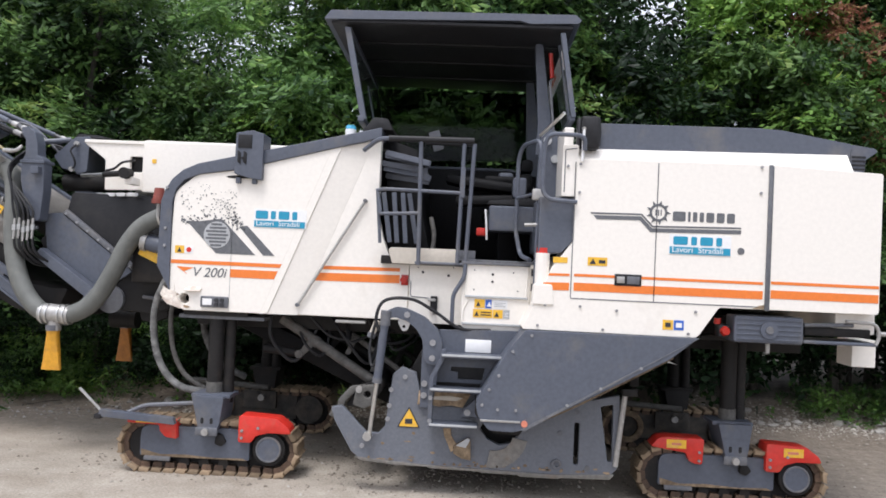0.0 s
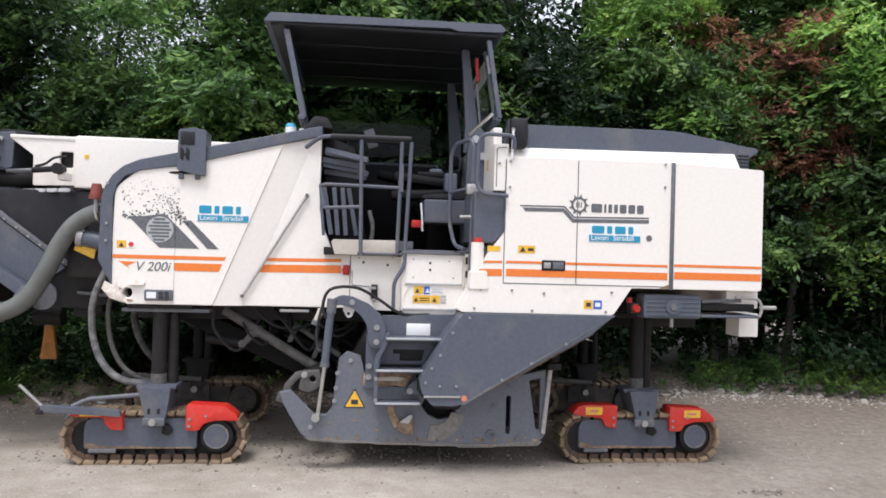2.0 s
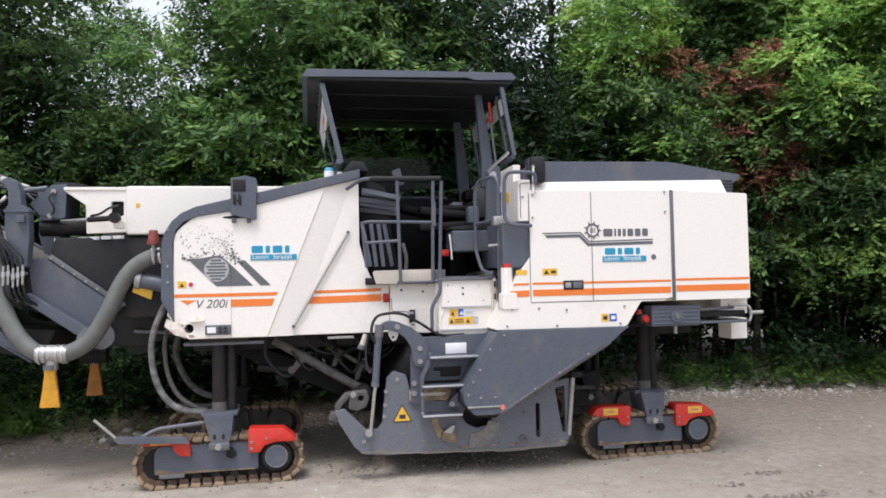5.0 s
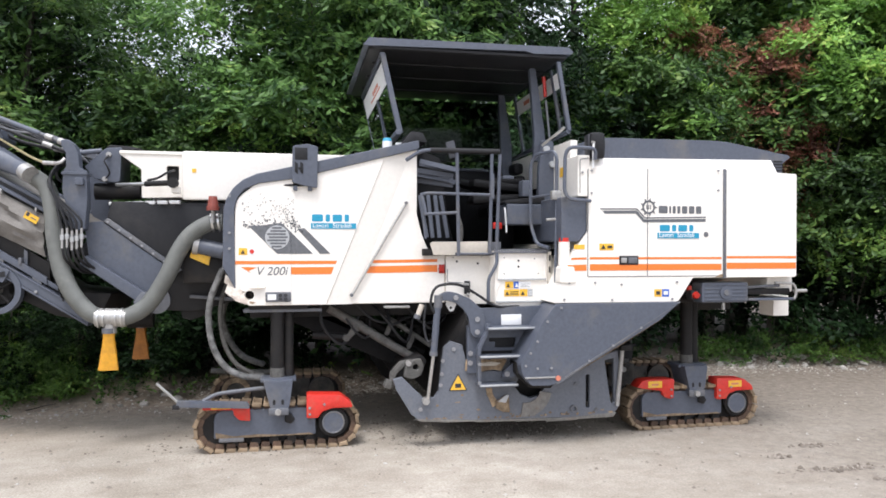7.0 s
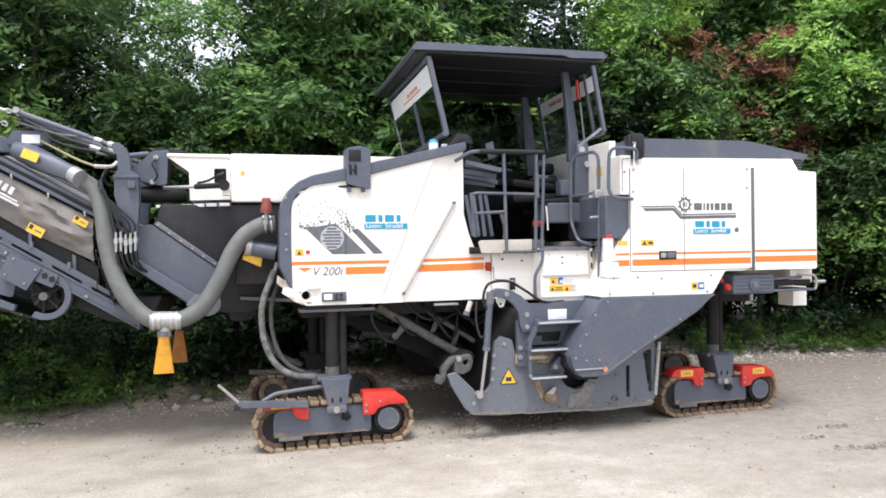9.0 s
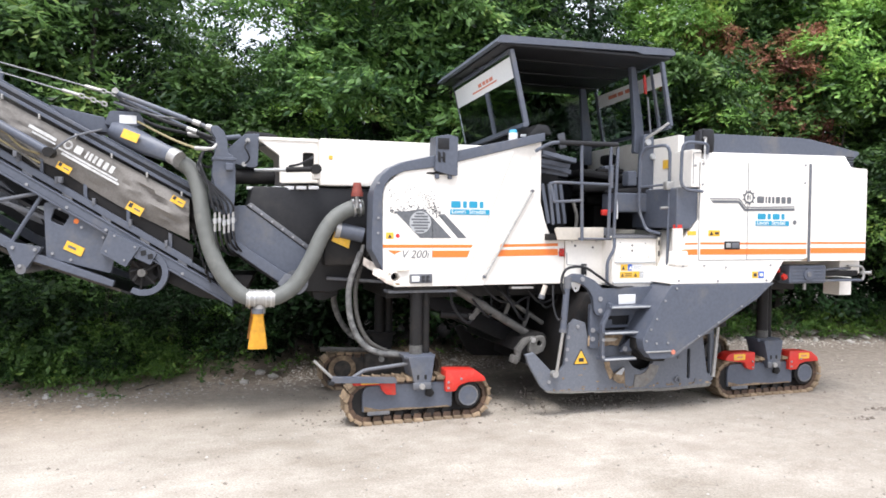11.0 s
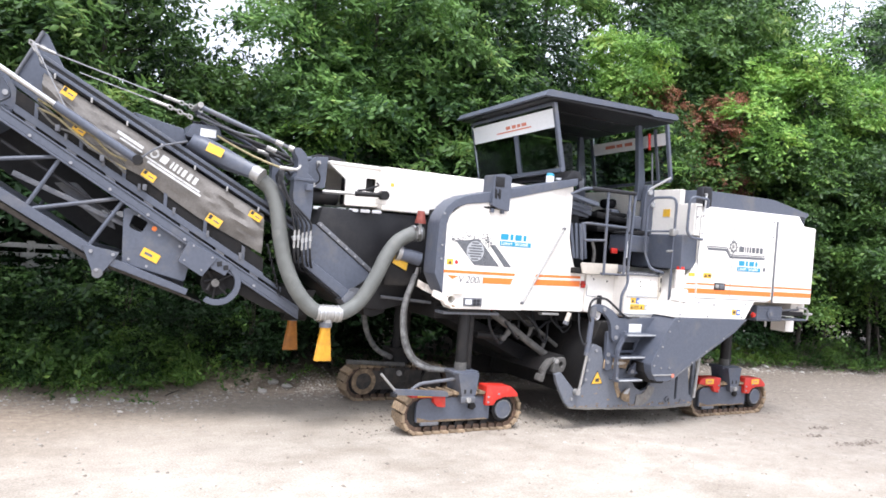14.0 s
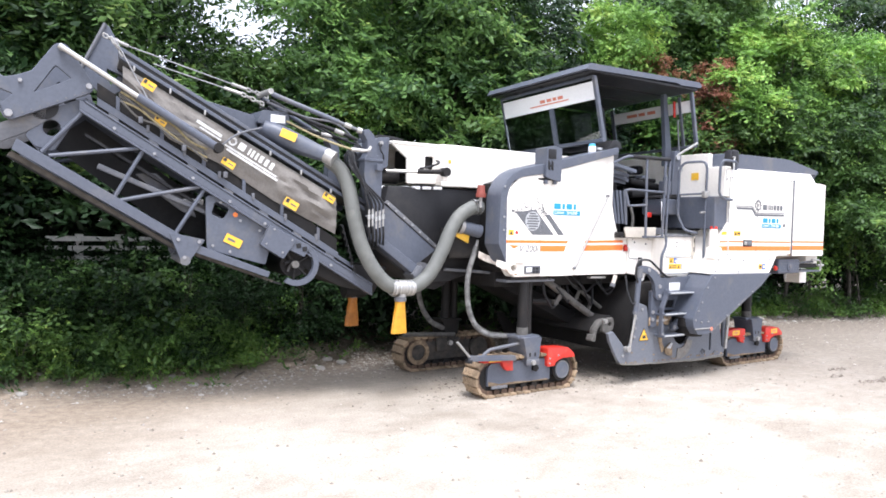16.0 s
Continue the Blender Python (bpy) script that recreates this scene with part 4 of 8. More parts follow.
    for x, z in ((-1.31, 1.49), (-0.765, 2.41)):
        part("rod_end", rod((x, -0.01, z), (x, -0.05, z), 0.017, 10), DUSTY, body)
    # stripes
    y1, y2 = -0.06, -0.01
    decal("thin_stripe", [(-2.42, 1.8), (-1.47, 1.8), (-1.455, 1.832), (-2.42, 1.832)], y1, ORANGE, body)
    decal("wide_stripe", [(-1.9, 1.7), (-1.515, 1.7), (-1.485, 1.77), (-1.9, 1.77)], y1, ORANGE, body)
    decal("stripe_tail", [(-2.37, 1.775), (-2.22, 1.77), (-2.3, 1.735), (-2.27, 1.71)], y1, ORANGE, body)
    decal("thin_stripe", [(-1.13, 1.805), (-0.44, 1.815), (-0.44, 1.845), (-1.115, 1.835)], y2, ORANGE, body)
    decal("wide_stripe", [(-1.17, 1.705), (-0.44, 1.715), (-0.44, 1.785), (-1.14, 1.775)], y2, ORANGE, body)
    decal("stripe_end", rect(-0.425, -0.385, 1.715, 1.785), y2, ORANGE, body)
    writing("V 200i", -2.235, 1.695, 0.115, -0.062, CHAR, body, slant=0.25)
    # dark slanted decal with a round emblem, breaking up into chips
    d = decal("slanted_decal", [(-2.3, 2.17), (-2.2, 2.17), (-2.0, 2.2), (-1.97, 2.18), (-1.69, 1.9), (-2.03, 1.9)], y1, CHAR, body)
    decal("slanted_band", [(-1.84, 2.14), (-1.77, 2.15), (-1.52, 1.9), (-1.62, 1.9)], y1, CHAR, body)
    part("emblem", prism(circle(-2.03, 2.06, 0.115, 28), y1 - 0.006, y1 - 0.0035, 0), PALE, d)
    for i in range(7):
        z = 2.06 + (i - 3) * 0.03
        w = math.sqrt(max(0.0004, 0.105 ** 2 - (z - 2.06) ** 2))
        part("emblem_bar", prism(rect(-2.03 - w * (0.75 if i % 2 else 0.95), -2.03 + w * (0.95 if i % 2 else 0.8), z - 0.009, z + 0.009), y1 - 0.008, y1 - 0.0055, 0), CHAR, d)
    b = bmesh.new()
    r = random.Random(3)
    for k in range(230):
        q = r.random() ** 1.35
        u = r.random()
        if k % 3:
            x, z = -2.35 + 0.5 * u - 0.03 * q, 2.14 + 0.03 * u + q * (0.36 - 0.12 * abs(u - 0.3))
        else:
            x, z = -1.83 - 0.23 * q + r.uniform(-0.04, 0.05), 2.13 + 0.24 * q + r.uniform(-0.03, 0.03)
        s = (0.0105 - 0.007 * q) * r.uniform(0.5, 1.15)
        a = r.uniform(0.5, 1.1)
        prism([(x + s * math.cos(a + j * 1.571), z + s * math.sin(a + j * 1.571)) for j in range(4)], y1 - 0.0035, y1 - 0.0005, 0, b)
    tagged(part("scattered_print", b, CHAR, body), kind="stuff")
    # company sign: cyan bars in place of letters
    decal("sign_ground", rect(-1.715, -1.26, 2.14, 2.3), y1, LABEL, body)
    letter_bars(-1.7, -1.34, 2.215, 2.285, (1.5, 0.6, 1.3, 0.6), y1 - 0.003, CYAN, body, "sign_bar")
    decal("sign_strip", rect(-1.71, -1.27, 2.145, 2.2), y1 - 0.003, CYAN, body)
    writing("Lavori", -1.695, 2.157, 0.062, y1 - 0.007, LABEL, body)
    writing("Stradali", -1.5, 2.157, 0.062, y1 - 0.007, LABEL, body)
    # stickers
    decal("warning_sticker", rect(-2.39, -2.31, 1.89, 1.955), y1, STICKER, body)
    decal("warning_sticker", rect(-2.307, -2.23, 1.89, 1.955), y1, LABEL, body)
    decal("warning_mark", circle(-2.268, 1.922, 0.022, 12), y1 - 0.003, RED, body)
    decal("warning_mark", [(-2.37, 1.9), (-2.33, 1.9), (-2.35, 1.94)], y1 - 0.003, INK, body)
    pl = part("valve_plate", prism(rounded(rect(-2.14, -1.9, 1.435, 1.53), 0.012), -0.08, -0.06, 0.003), DUSTY, body)
    for x, z in ((-2.0, 1.5), (-1.95, 1.5), (-2.0, 1.46), (-1.95, 1.46)):
        part("valve", rod((x, -0.078, z), (x, -0.095, z), 0.018, 10), INK, pl)
    part("valve_label", prism(rect(-2.12, -2.04, 1.455, 1.51), -0.084, -0.08, 0), LABEL, pl)
    for z in (2.45, 2.1, 1.95):
        bolt(-2.475, z, -0.08, body, 0.013)
    decal("seam", rect(-1.9, -1.8965, 1.41, 2.2), y1, PALE, body)
    # camera and lamp box on an arm over the panel
    bx = part("lamp_box", prism(rounded([(-1.89, 2.59), (-1.885, 2.94), (-1.75, 2.965), (-1.645, 2.94), (-1.65, 2.54), (-1.76, 2.555)], 0.015), -0.12, 0.1, 0.012), GREY, machine, "slate grey lamp and camera box on a bracket")
    part("screen", box(-1.865, -1.745, -0.128, -0.118, 2.81, 2.925, 0.004), DARK, bx)
    for x in (-1.85, -1.8):
        part("socket", prism(rounded([(x - 0.014, 2.69), (x + 0.014, 2.67), (x + 0.014, 2.77), (x - 0.014, 2.79)], 0.008), -0.128, -0.118, 0.002), DARK, bx)
    part("socket_bridge", box(-1.83, -1.81, -0.128, -0.118, 2.715, 2.735, 0.002), DARK, bx)
    for x in (-1.86, -1.72):
        part("box_foot", box(x - 0.02, x + 0.02, -0.1, 0.02, 2.51, 2.56, 0.006), GREY, bx)
    part("bracket", rod((-2.15, -0.02, 2.56), (-1.75, -0.08, 2.57), 0.014, 8), UNDER, bx)
    part("bracket_foot", box(-2.22, -2.12, -0.03, 0.0, 2.55, 2.59, 0.004), UNDER, bx)
    # beacon at the top of the frame
    bc = part("beacon", rod((-0.94, 0.1, 2.96), (-0.94, 0.1, 3.04), 0.05, 16), LABEL, machine, "blue and white warning beacon")
    part("beacon_lens", rod((-0.94, 0.1, 3.04), (-0.94, 0.1, 3.075), 0.05, 16, r1=0.04), LENS_BLUE, bc)
    part("marker_lamp", box(-0.86, -0.74, 0.05, 0.1, 3.0, 3.03, 0.008), LABEL, machine)
    part("dash_cover", prism(rounded([(-0.82, 3.0), (-0.64, 3.03), (-0.55, 3.02), (-0.6, 3.12), (-0.72, 3.13)], 0.02), -0.05, 1.7, 0.01), DARK, machine)


def build_rear_body():
    side = rounded([(0.95, 2.765), (0.95, 2.12), (0.8, 1.92), (0.58, 1.425), (1.92, 1.42), (2.08, 1.66), (3.275, 1.66), (3.275, 2.735), (2.45, 2.772)], [0.02, 0.02, 0.02, 0.02, 0.03, 0.02, 0.03, 0.02, 0.0])
    body = part("engine_house", prism(side, -0.6, 1.95, 0.012), WHITE, machine, "white painted engine housing with doors")
    # the shoulder above the doors leans in towards the hood
    b = bmesh.new()
    near = [(0.955, -0.59, 2.75), (3.09, -0.59, 2.72), (3.08, -0.47, 2.905), (0.96, -0.47, 2.875)]
    vs = [b.verts.new(p) for p in near] + [b.verts.new((p[0], 1.9, p[2])) for p in near]
    for f in ((0, 1, 2, 3), (7, 6, 5, 4), (0, 4, 5, 1), (1, 5, 6, 2), (2, 6, 7, 3), (3, 7, 4, 0)):
        b.faces.new([vs[i] for i in f])
    bmesh.ops.recalc_face_normals(b, faces=b.faces)
    part("shoulder", b, WHITE, body)
    part("hood", prism(rounded([(1.0, 2.85), (3.08, 2.85), (3.1, 2.975), (2.56, 3.065), (2.4, 3.075), (1.08, 3.068)], 0.02), -0.47, 1.92, 0.03), GREY, machine, "slate grey sloping engine hood")
    gr = part("rear_grille", prism(rounded([(3.08, 2.76), (3.2, 2.76), (3.21, 2.86), (3.3, 2.925), (3.28, 2.95), (3.1, 2.975)], 0.01), -0.46, 1.9, 0.01), GREY, machine)
    for i in range(4):
        part("louvre", box(3.1, 3.205, -0.467, -0.458, 2.775 + i * 0.032, 2.79 + i * 0.032, 0.0), DARK, gr)
    y = -0.6
    # door joints, hinges and stripes
    part("door_joint", box(1.595, 1.602, y - 0.003, y + 0.002, 1.7, 2.765, 0), DUSTY, body)
    part("door_edge", box(2.435, 2.465, y - 0.012, y + 0.002, 1.67, 2.785, 0.004), DUSTY, body)
    part("door_joint", box(2.468, 2.474, y - 0.003, y + 0.002, 1.67, 2.775, 0), DUSTY, body)
    part("door_joint", box(0.965, 2.42, y - 0.003, y + 0.002, 1.692, 1.699, 0), DUSTY, body)
    part("door_joint", box(0.96, 0.967, y - 0.003, y + 0.002, 1.7, 2.75, 0), DUSTY, body)
    decal("thin_stripe", rect(0.985, 2.42, 1.866, 1.887), y, ORANGE, body)
    decal("thin_stripe", rect(2.48, 3.285, 1.873, 1.896), y, ORANGE, body)
    decal("wide_stripe", rect(0.985, 2.42, 1.755, 1.818), y, ORANGE, body)
    decal("wide_stripe", rect(2.48, 3.285, 1.765, 1.828), y, ORANGE, body)
    decal("wide_stripe", [(0.725, 1.75), (0.95, 1.755), (0.95, 1.815), (0.755, 1.81)], y, ORANGE, body)
    decal("thin_stripe", [(0.785, 1.862), (0.95, 1.865), (0.95, 1.885), (0.795, 1.882)], y, ORANGE, body)
    # maker's sign drawn as plain shapes
    decal("sign_line", [(1.1, 2.355), (1.48, 2.36), (1.565, 2.27), (2.24, 2.285), (2.24, 2.297), (1.57, 2.283), (1.485, 2.372), (1.09, 2.367)], y, CHAR, body)
    decal("sign_band", [(1.14, 2.315), (1.47, 2.32), (1.555, 2.232), (2.24, 2.245), (2.24, 2.275), (1.565, 2.262), (1.48, 2.35), (1.115, 2.345)], y, CHAR, body)
    ring = part("sign_wheel", prism(circle(1.61, 2.385, 0.068, 24), y - 0.004, y - 0.0005, 0, holes=[circle(1.61, 2.385, 0.05, 24)]), CHAR, body)
    for k in range(9):
        a = k * 2 * math.pi / 9
        c, s = math.cos(a), math.sin(a)
        part("sign_tooth", prism([(1.61 + 0.066 * c - 0.012 * s, 2.385 + 0.066 * s + 0.012 * c), (1.61 + 0.095 * c + 0.005 * s, 2.385 + 0.095 * s - 0.005 * c), (1.61 + 0.066 * c + 0.012 * s, 2.385 + 0.066 * s - 0.012 * c)], y - 0.004, y - 0.0005, 0), CHAR, ring)
    for x in (1.59, 1.61, 1.63):
        part("sign_bar", prism(rect(x - 0.004, x + 0.004, 2.362, 2.408), y - 0.004, y - 0.0005, 0), CHAR, ring)
    letter_bars(1.72, 2.19, 2.325, 2.4, (1.8, 0.35, 0.6, 0.6, 1.1, 1.1, 1.1), y, CHAR, body)
    decal("sign_ground", rect(1.7, 2.17, 2.07, 2.225), y, LABEL, body)
    letter_bars(1.73, 2.1, 2.145, 2.21, (1.5, 0.6, 1.3, 0.6), y - 0.003, CYAN, body, "sign_bar")
    decal("sign_strip", rect(1.705, 2.165, 2.075, 2.13), y - 0.003, CYAN, body)
    writing("Lavori", 1.72, 2.087, 0.064, y - 0.007, LABEL, body)
    writing("Stradali", 1.92, 2.087, 0.064, y - 0.007, LABEL, body)
    decal("round_mark", circle(2.245, 2.115, 0.027, 16), y, DUSTY, body)
    decal("warning_sticker", rect(1.085, 1.235, 1.955, 2.02), y, STICKER, body)
    decal("warning_mark", [(1.1, 1.967), (1.15, 1.967), (1.125, 2.01)], y - 0.003, INK, body)
    decal("warning_mark", rect(1.17, 1.22, 1.975, 2.0), y - 0.003, INK, body)
    decal("warning_sticker", rect(0.82, 0.93, 1.965, 2.01), y, STICKER, body)
    decal("warning_sticker", rect(1.675, 1.755, 1.49, 1.565), y, STICKER, body)
    decal("warning_sticker", rect(1.76, 1.835, 1.49, 1.565), y, BLUE, body)
    decal("warning_mark", rect(1.775, 1.82, 1.51, 1.545), y - 0.003, LABEL, body)
    decal("warning_mark", rect(1.695, 1.735, 1.51, 1.545), y - 0.003, INK, body)
    lk = part("door_latch", box(1.295, 1.5, y - 0.008, y, 1.81, 1.9, 0.004), DARK, body)
    part("latch_key", box(1.31, 1.37, y - 0.02, y - 0.008, 1.83, 1.88, 0.004), GALV, lk)
    part("latch_plate", box(1.39, 1.485, y - 0.011, y - 0.008, 1.825, 1.885, 0.002), DUSTY, lk)
    for o in body.children_recursive:
        o.data.transform(Matrix.Translation((-0.02, 0, -0.016)))
    for x, z in ((0.98, 2.72), (0.98, 2.5), (1.02, 1.62), (1.3, 1.6), (1.9, 1.62), (0.7, 1.46), (1.2, 1.45), (1.85, 1.45), (0.75, 1.62), (2.36, 2.75), (2.36, 2.55)):
        bolt(x, z, y, body, 0.011)
    part("rust_hole", prism([(2.33, 1.665), (2.43, 1.665), (2.43, 1.7), (2.38, 1.69)], y - 0.004, y, 0), RUST, body, "rusty chip in the paint")
    # rear lamp box, bar and tool box under the overhang
    mf = part("lamp_cover", prism(rounded(rect(2.21, 2.74, 1.4, 1.61), 0.025), -0.56, -0.36, 0.02), GREY, machine, "slate grey ribbed cover box")
    for i in range(5):
        z = 1.425 + i * 0.038
        part("rib", box(2.235, 2.715, -0.567, -0.558, z, z + 0.01, 0.002), GREY, mf)
    part("boss", rod((2.475, -0.56, 1.505), (2.475, -0.575, 1.505), 0.068, 24), GREY, mf)
    part("boss_hub", rod((2.475, -0.573, 1.505), (2.475, -0.585, 1.505), 0.03, 16), DUSTY, mf)
    lp = part("side_lamp", box(2.1, 2.19, -0.54, -0.42, 1.43, 1.53, 0.02), DARK, machine, "red side marker lamp in a black holder")
    part("lamp_lens", rod((2.15, -0.53, 1.48), (2.15, -0.565, 1.48), 0.042, 14, r1=0.03), LENS_RED, lp)
    part("lamp_cap", rod((2.1, -0.5, 1.53), (2.1, -0.5, 1.575), 0.026, 10), LENS_RED, lp)
    bar = part("rear_bar", box(2.76, 3.26, -0.52, -0.4, 1.475, 1.54, 0.01), UNDER, machine)
    part("rear_step", box(2.74, 3.3, -0.56, -0.2, 1.415, 1.44, 0.008), GREY, bar)
    part("step_bar", rod((2.75, -0.53, 1.555), (3.12, -0.53, 1.57), 0.016, 8), DUSTY, bar)
    part("grab_hook", rail([(3.05, -0.56, 1.6), (3.28, -0.56, 1.59), (3.31, -0.56, 1.5), (3.28, -0.56, 1.43)], 0.014, bend=0.05), GALV, bar)
    part("pin", rod((3.32, -0.5, 1.51), (3.47, -0.5, 1.51), 0.018, 10), GALV, bar)
    part("tool_box", box(3.26, 3.45, -0.25, 0.0, 1.22, 1.44, 0.008), WHITE, machine, "white metal box under the tail")
    part("tail_plate", box(3.0, 3.3, -0.5, 1.8, 1.5, 1.66, 0.01), WHITE, machine)
    part("drain_tap", rod((2.5, -0.48, 1.41), (2.5, -0.48, 1.32), 0.018, 8), GALV, machine)


FADED = surface("faded_red_print", (0.6, 0.2, 0.13), 0.5, vary=0.15)


def build_roof():
    b = bmesh.new()
    prism(rounded([(-1.2, 3.975), (-1.14, 4.055), (0.97, 4.075), (1.02, 4.03), (1.0, 4.0), (0.58, 3.985), (0.5, 4.01), (-1.12, 3.975)], 0.012), -0.17, 1.92, 0.022, b)
    r = part("canopy_roof", b, GREY, machine, "slate grey folding canopy roof")
    part("roof_lining", box(-1.14, 0.95, -0.13, 1.88, 3.95, 3.985, 0.008), DARK, r)
    for yy in (0.35, 0.9, 1.45):
        part("roof_rib", box(-1.05, 0.88, yy - 0.03, yy + 0.03, 3.935, 3.955, 0.006), DARK, r)
    part("edge_trim", box(-1.08, 0.95, -0.15, -0.1, 3.955, 3.985, 0.006), DARK, r)
    part("vent_slot", box(-1.13, -1.09, 0.3, 1.5, 3.98, 3.995, 0.002), DARK, r)
    def pane_side(parent):
        sd = part("side_pane", prism([(-0.98, 3.92), (0.86, 3.92), (0.96, 3.16), (-0.82, 3.1)], 1.85, 1.862, 0), GLASS_DARK, parent, "dark tinted side pane")
        sd.visible_shadow = False
        return sd

    # front windscreen leaning forward at the top
    top_f, bot_f = (-1.0, 3.93), (-0.83, 3.13)
    top_r, bot_r = (0.87, 3.93), (0.985, 3.2)

    def pane(name, top, bot, y0, y1, k0=0.0, k1=1.0, t=0.012, material=GLASS, parent=None, off=0.0):
        b = bmesh.new()
        P = [(top[0] + (bot[0] - top[0]) * k + off, top[1] + (bot[1] - top[1]) * k) for k in (k0, k1)]
        vs = [b.verts.new((P[i][0] + dx, yy, P[i][1])) for dx in (0, t) for i, yy in ((0, y0), (0, y1), (1, y1), (1, y0))]
        for f in ((0, 1, 2, 3), (7, 6, 5, 4), (0, 4, 5, 1), (1, 5, 6, 2), (2, 6, 7, 3), (3, 7, 4, 0)):
            b.faces.new([vs[i] for i in f])
        bmesh.ops.recalc_face_normals(b, faces=b.faces)
        return part(name, b, material, parent)

    def post(p, q, y, w, parent, name="post", d=0.05):
        b = bmesh.new()
        prism([(p[0] - w / 2, p[1]), (p[0] + w / 2, p[1]), (q[0] + w / 2, q[1]), (q[0] - w / 2, q[1])], y - d / 2, y + d / 2, 0.008, b)
        return part(name, b, GREY, parent)

    ws = part("windscreen", box(-0.87, -0.81, -0.12, 1.84, 3.1, 3.15, 0.01), GREY, machine, "tinted windscreen with a white sun strip")
    post(top_f, (-0.82, 3.12), -0.09, 0.055, ws)
    post(top_f, (-0.82, 3.12), 1.82, 0.022, ws, d=0.02)
    pane("mullion", top_f, bot_f, 0.74, 0.82, 0.36, 1.0, 0.03, GREY, ws, -0.012)
    part("top_bar", box(-1.02, -0.97, -0.08, 1.82, 3.9, 3.94, 0.006), GREY, ws)
    g = pane("pane", top_f, bot_f, -0.06, 1.8, 0.02, 0.97, parent=ws)
    g.visible_shadow = False
    pane("sun_strip", top_f, bot_f, -0.05, 1.79, 0.08, 0.36, 0.004, LABEL, ws, -0.006)
    for y0, y1 in ((0.52, 0.62), (0.65, 0.72), (0.75, 0.84), (0.88, 0.98)):
        pane("sign_bar", top_f, bot_f, y0, y1, 0.19, 0.24, 0.003, FADED, ws, -0.009)
    pane("sign_bar", top_f, bot_f, 0.42, 1.2, 0.265, 0.285, 0.003, FADED, ws, -0.009)
    # rear screen
    rs = part("rear_screen", box(0.95, 1.0, -0.12, 1.84, 3.17, 3.21, 0.008), GREY, machine, "tinted rear screen with a white sun strip")
    post(top_r, (0.985, 3.2), -0.11, 0.045, rs)
    part("main_post", prism(rounded([(0.66, 3.94), (0.73, 3.94), (0.82, 3.3), (0.86, 2.92), (0.7, 2.92), (0.71, 3.2)], 0.02), 0.2, 0.27, 0.01), GREY, rs)
    part("main_post", prism(rounded([(0.67, 3.94), (0.75, 3.94), (0.84, 3.3), (0.84, 2.92), (0.72, 2.92), (0.7, 3.2)], 0.02), 1.44, 1.5, 0.01), GREY, rs)
    pane("screen_edge", top_r, bot_r, 1.36, 1.42, 0.05, 1.0, 0.03, GREY, rs, -0.02)
    pane("screen_edge", top_r, bot_r, 0.08, 0.12, 0.05, 1.0, 0.03, GREY, rs, -0.02)
    g = pane("pane", top_r, bot_r, -0.08, 1.36, 0.0, 1.0, material=GLASS_REAR, parent=rs)
    g.visible_shadow = False
    pane("sun_strip", top_r, bot_r, -0.08, 1.36, 0.14, 0.36, 0.004, LABEL, rs, -0.006)
    for y0, y1 in ((0.55, 0.7), (0.75, 0.87), (0.9, 1.1)):
        pane("sign_bar", top_r, bot_r, y0, y1, 0.21, 0.27, 0.003, FADED, rs, -0.009)
    pane_side(rs)
    # the folding canopy leans a little towards the hedge
    lean = Matrix.Translation((0, -0.1, 0)) @ Matrix.Rotation(radians(-2.0), 4, "X") @ Matrix.Translation((0, 0.1, 0))
    for o in (r, ws, rs):
        for q in (o, *o.children_recursive):
            q.data.transform(lean)
    part("extinguisher", rod((0.815, 0.26, 3.6), (0.795, 0.26, 3.82), 0.02, 12), LENS_RED, machine, "red tube on the roof post")
    part("gas_strut", rod((0.84, 0.18, 3.1), (0.79, 0.18, 3.55), 0.012, 8), DUSTY, rs)
    part("gas_strut", rod((0.9, -0.09, 3.22), (0.72, 0.1, 3.05), 0.016, 8), STEEL, rs)


def track_path(cx, L=1.56, r=0.23):
    """The closed line of the track: evenly spaced places with the way along it."""
    pts = []
    straight = L - 2 * r
    n = 34
    total = 2 * straight + 2 * math.pi * r
    for i in range(n):
        s = total * i / n
        if s < straight:
            p, a = (cx - straight / 2 + s, 0.0), 0.0
        elif s < straight + math.pi * r:
            th = (s - straight) / r
            p, a = (cx + straight / 2 + r * math.sin(th), r - r * math.cos(th)), -th
        elif s < 2 * straight + math.pi * r:
            q = s - straight - math.pi * r
            p, a = (cx + straight / 2 - q, 2 * r), -math.pi
        else:
            th = (s - 2 * straight - math.pi * r) / r
            p, a = (cx - straight / 2 - r * math.sin(th), r + r * math.cos(th)), -math.pi - th
        pts.append((p, a))
    return pts, total / n


LINK = surface("oily_rusty_link", (0.12, 0.075, 0.05), 0.6, metal=0.2, grain=30, vary=0.4, dirt=(0.03, 0.026, 0.024), dirt_scale=12, dirt_amount=0.5, bump=0.4, per_piece=0.3)


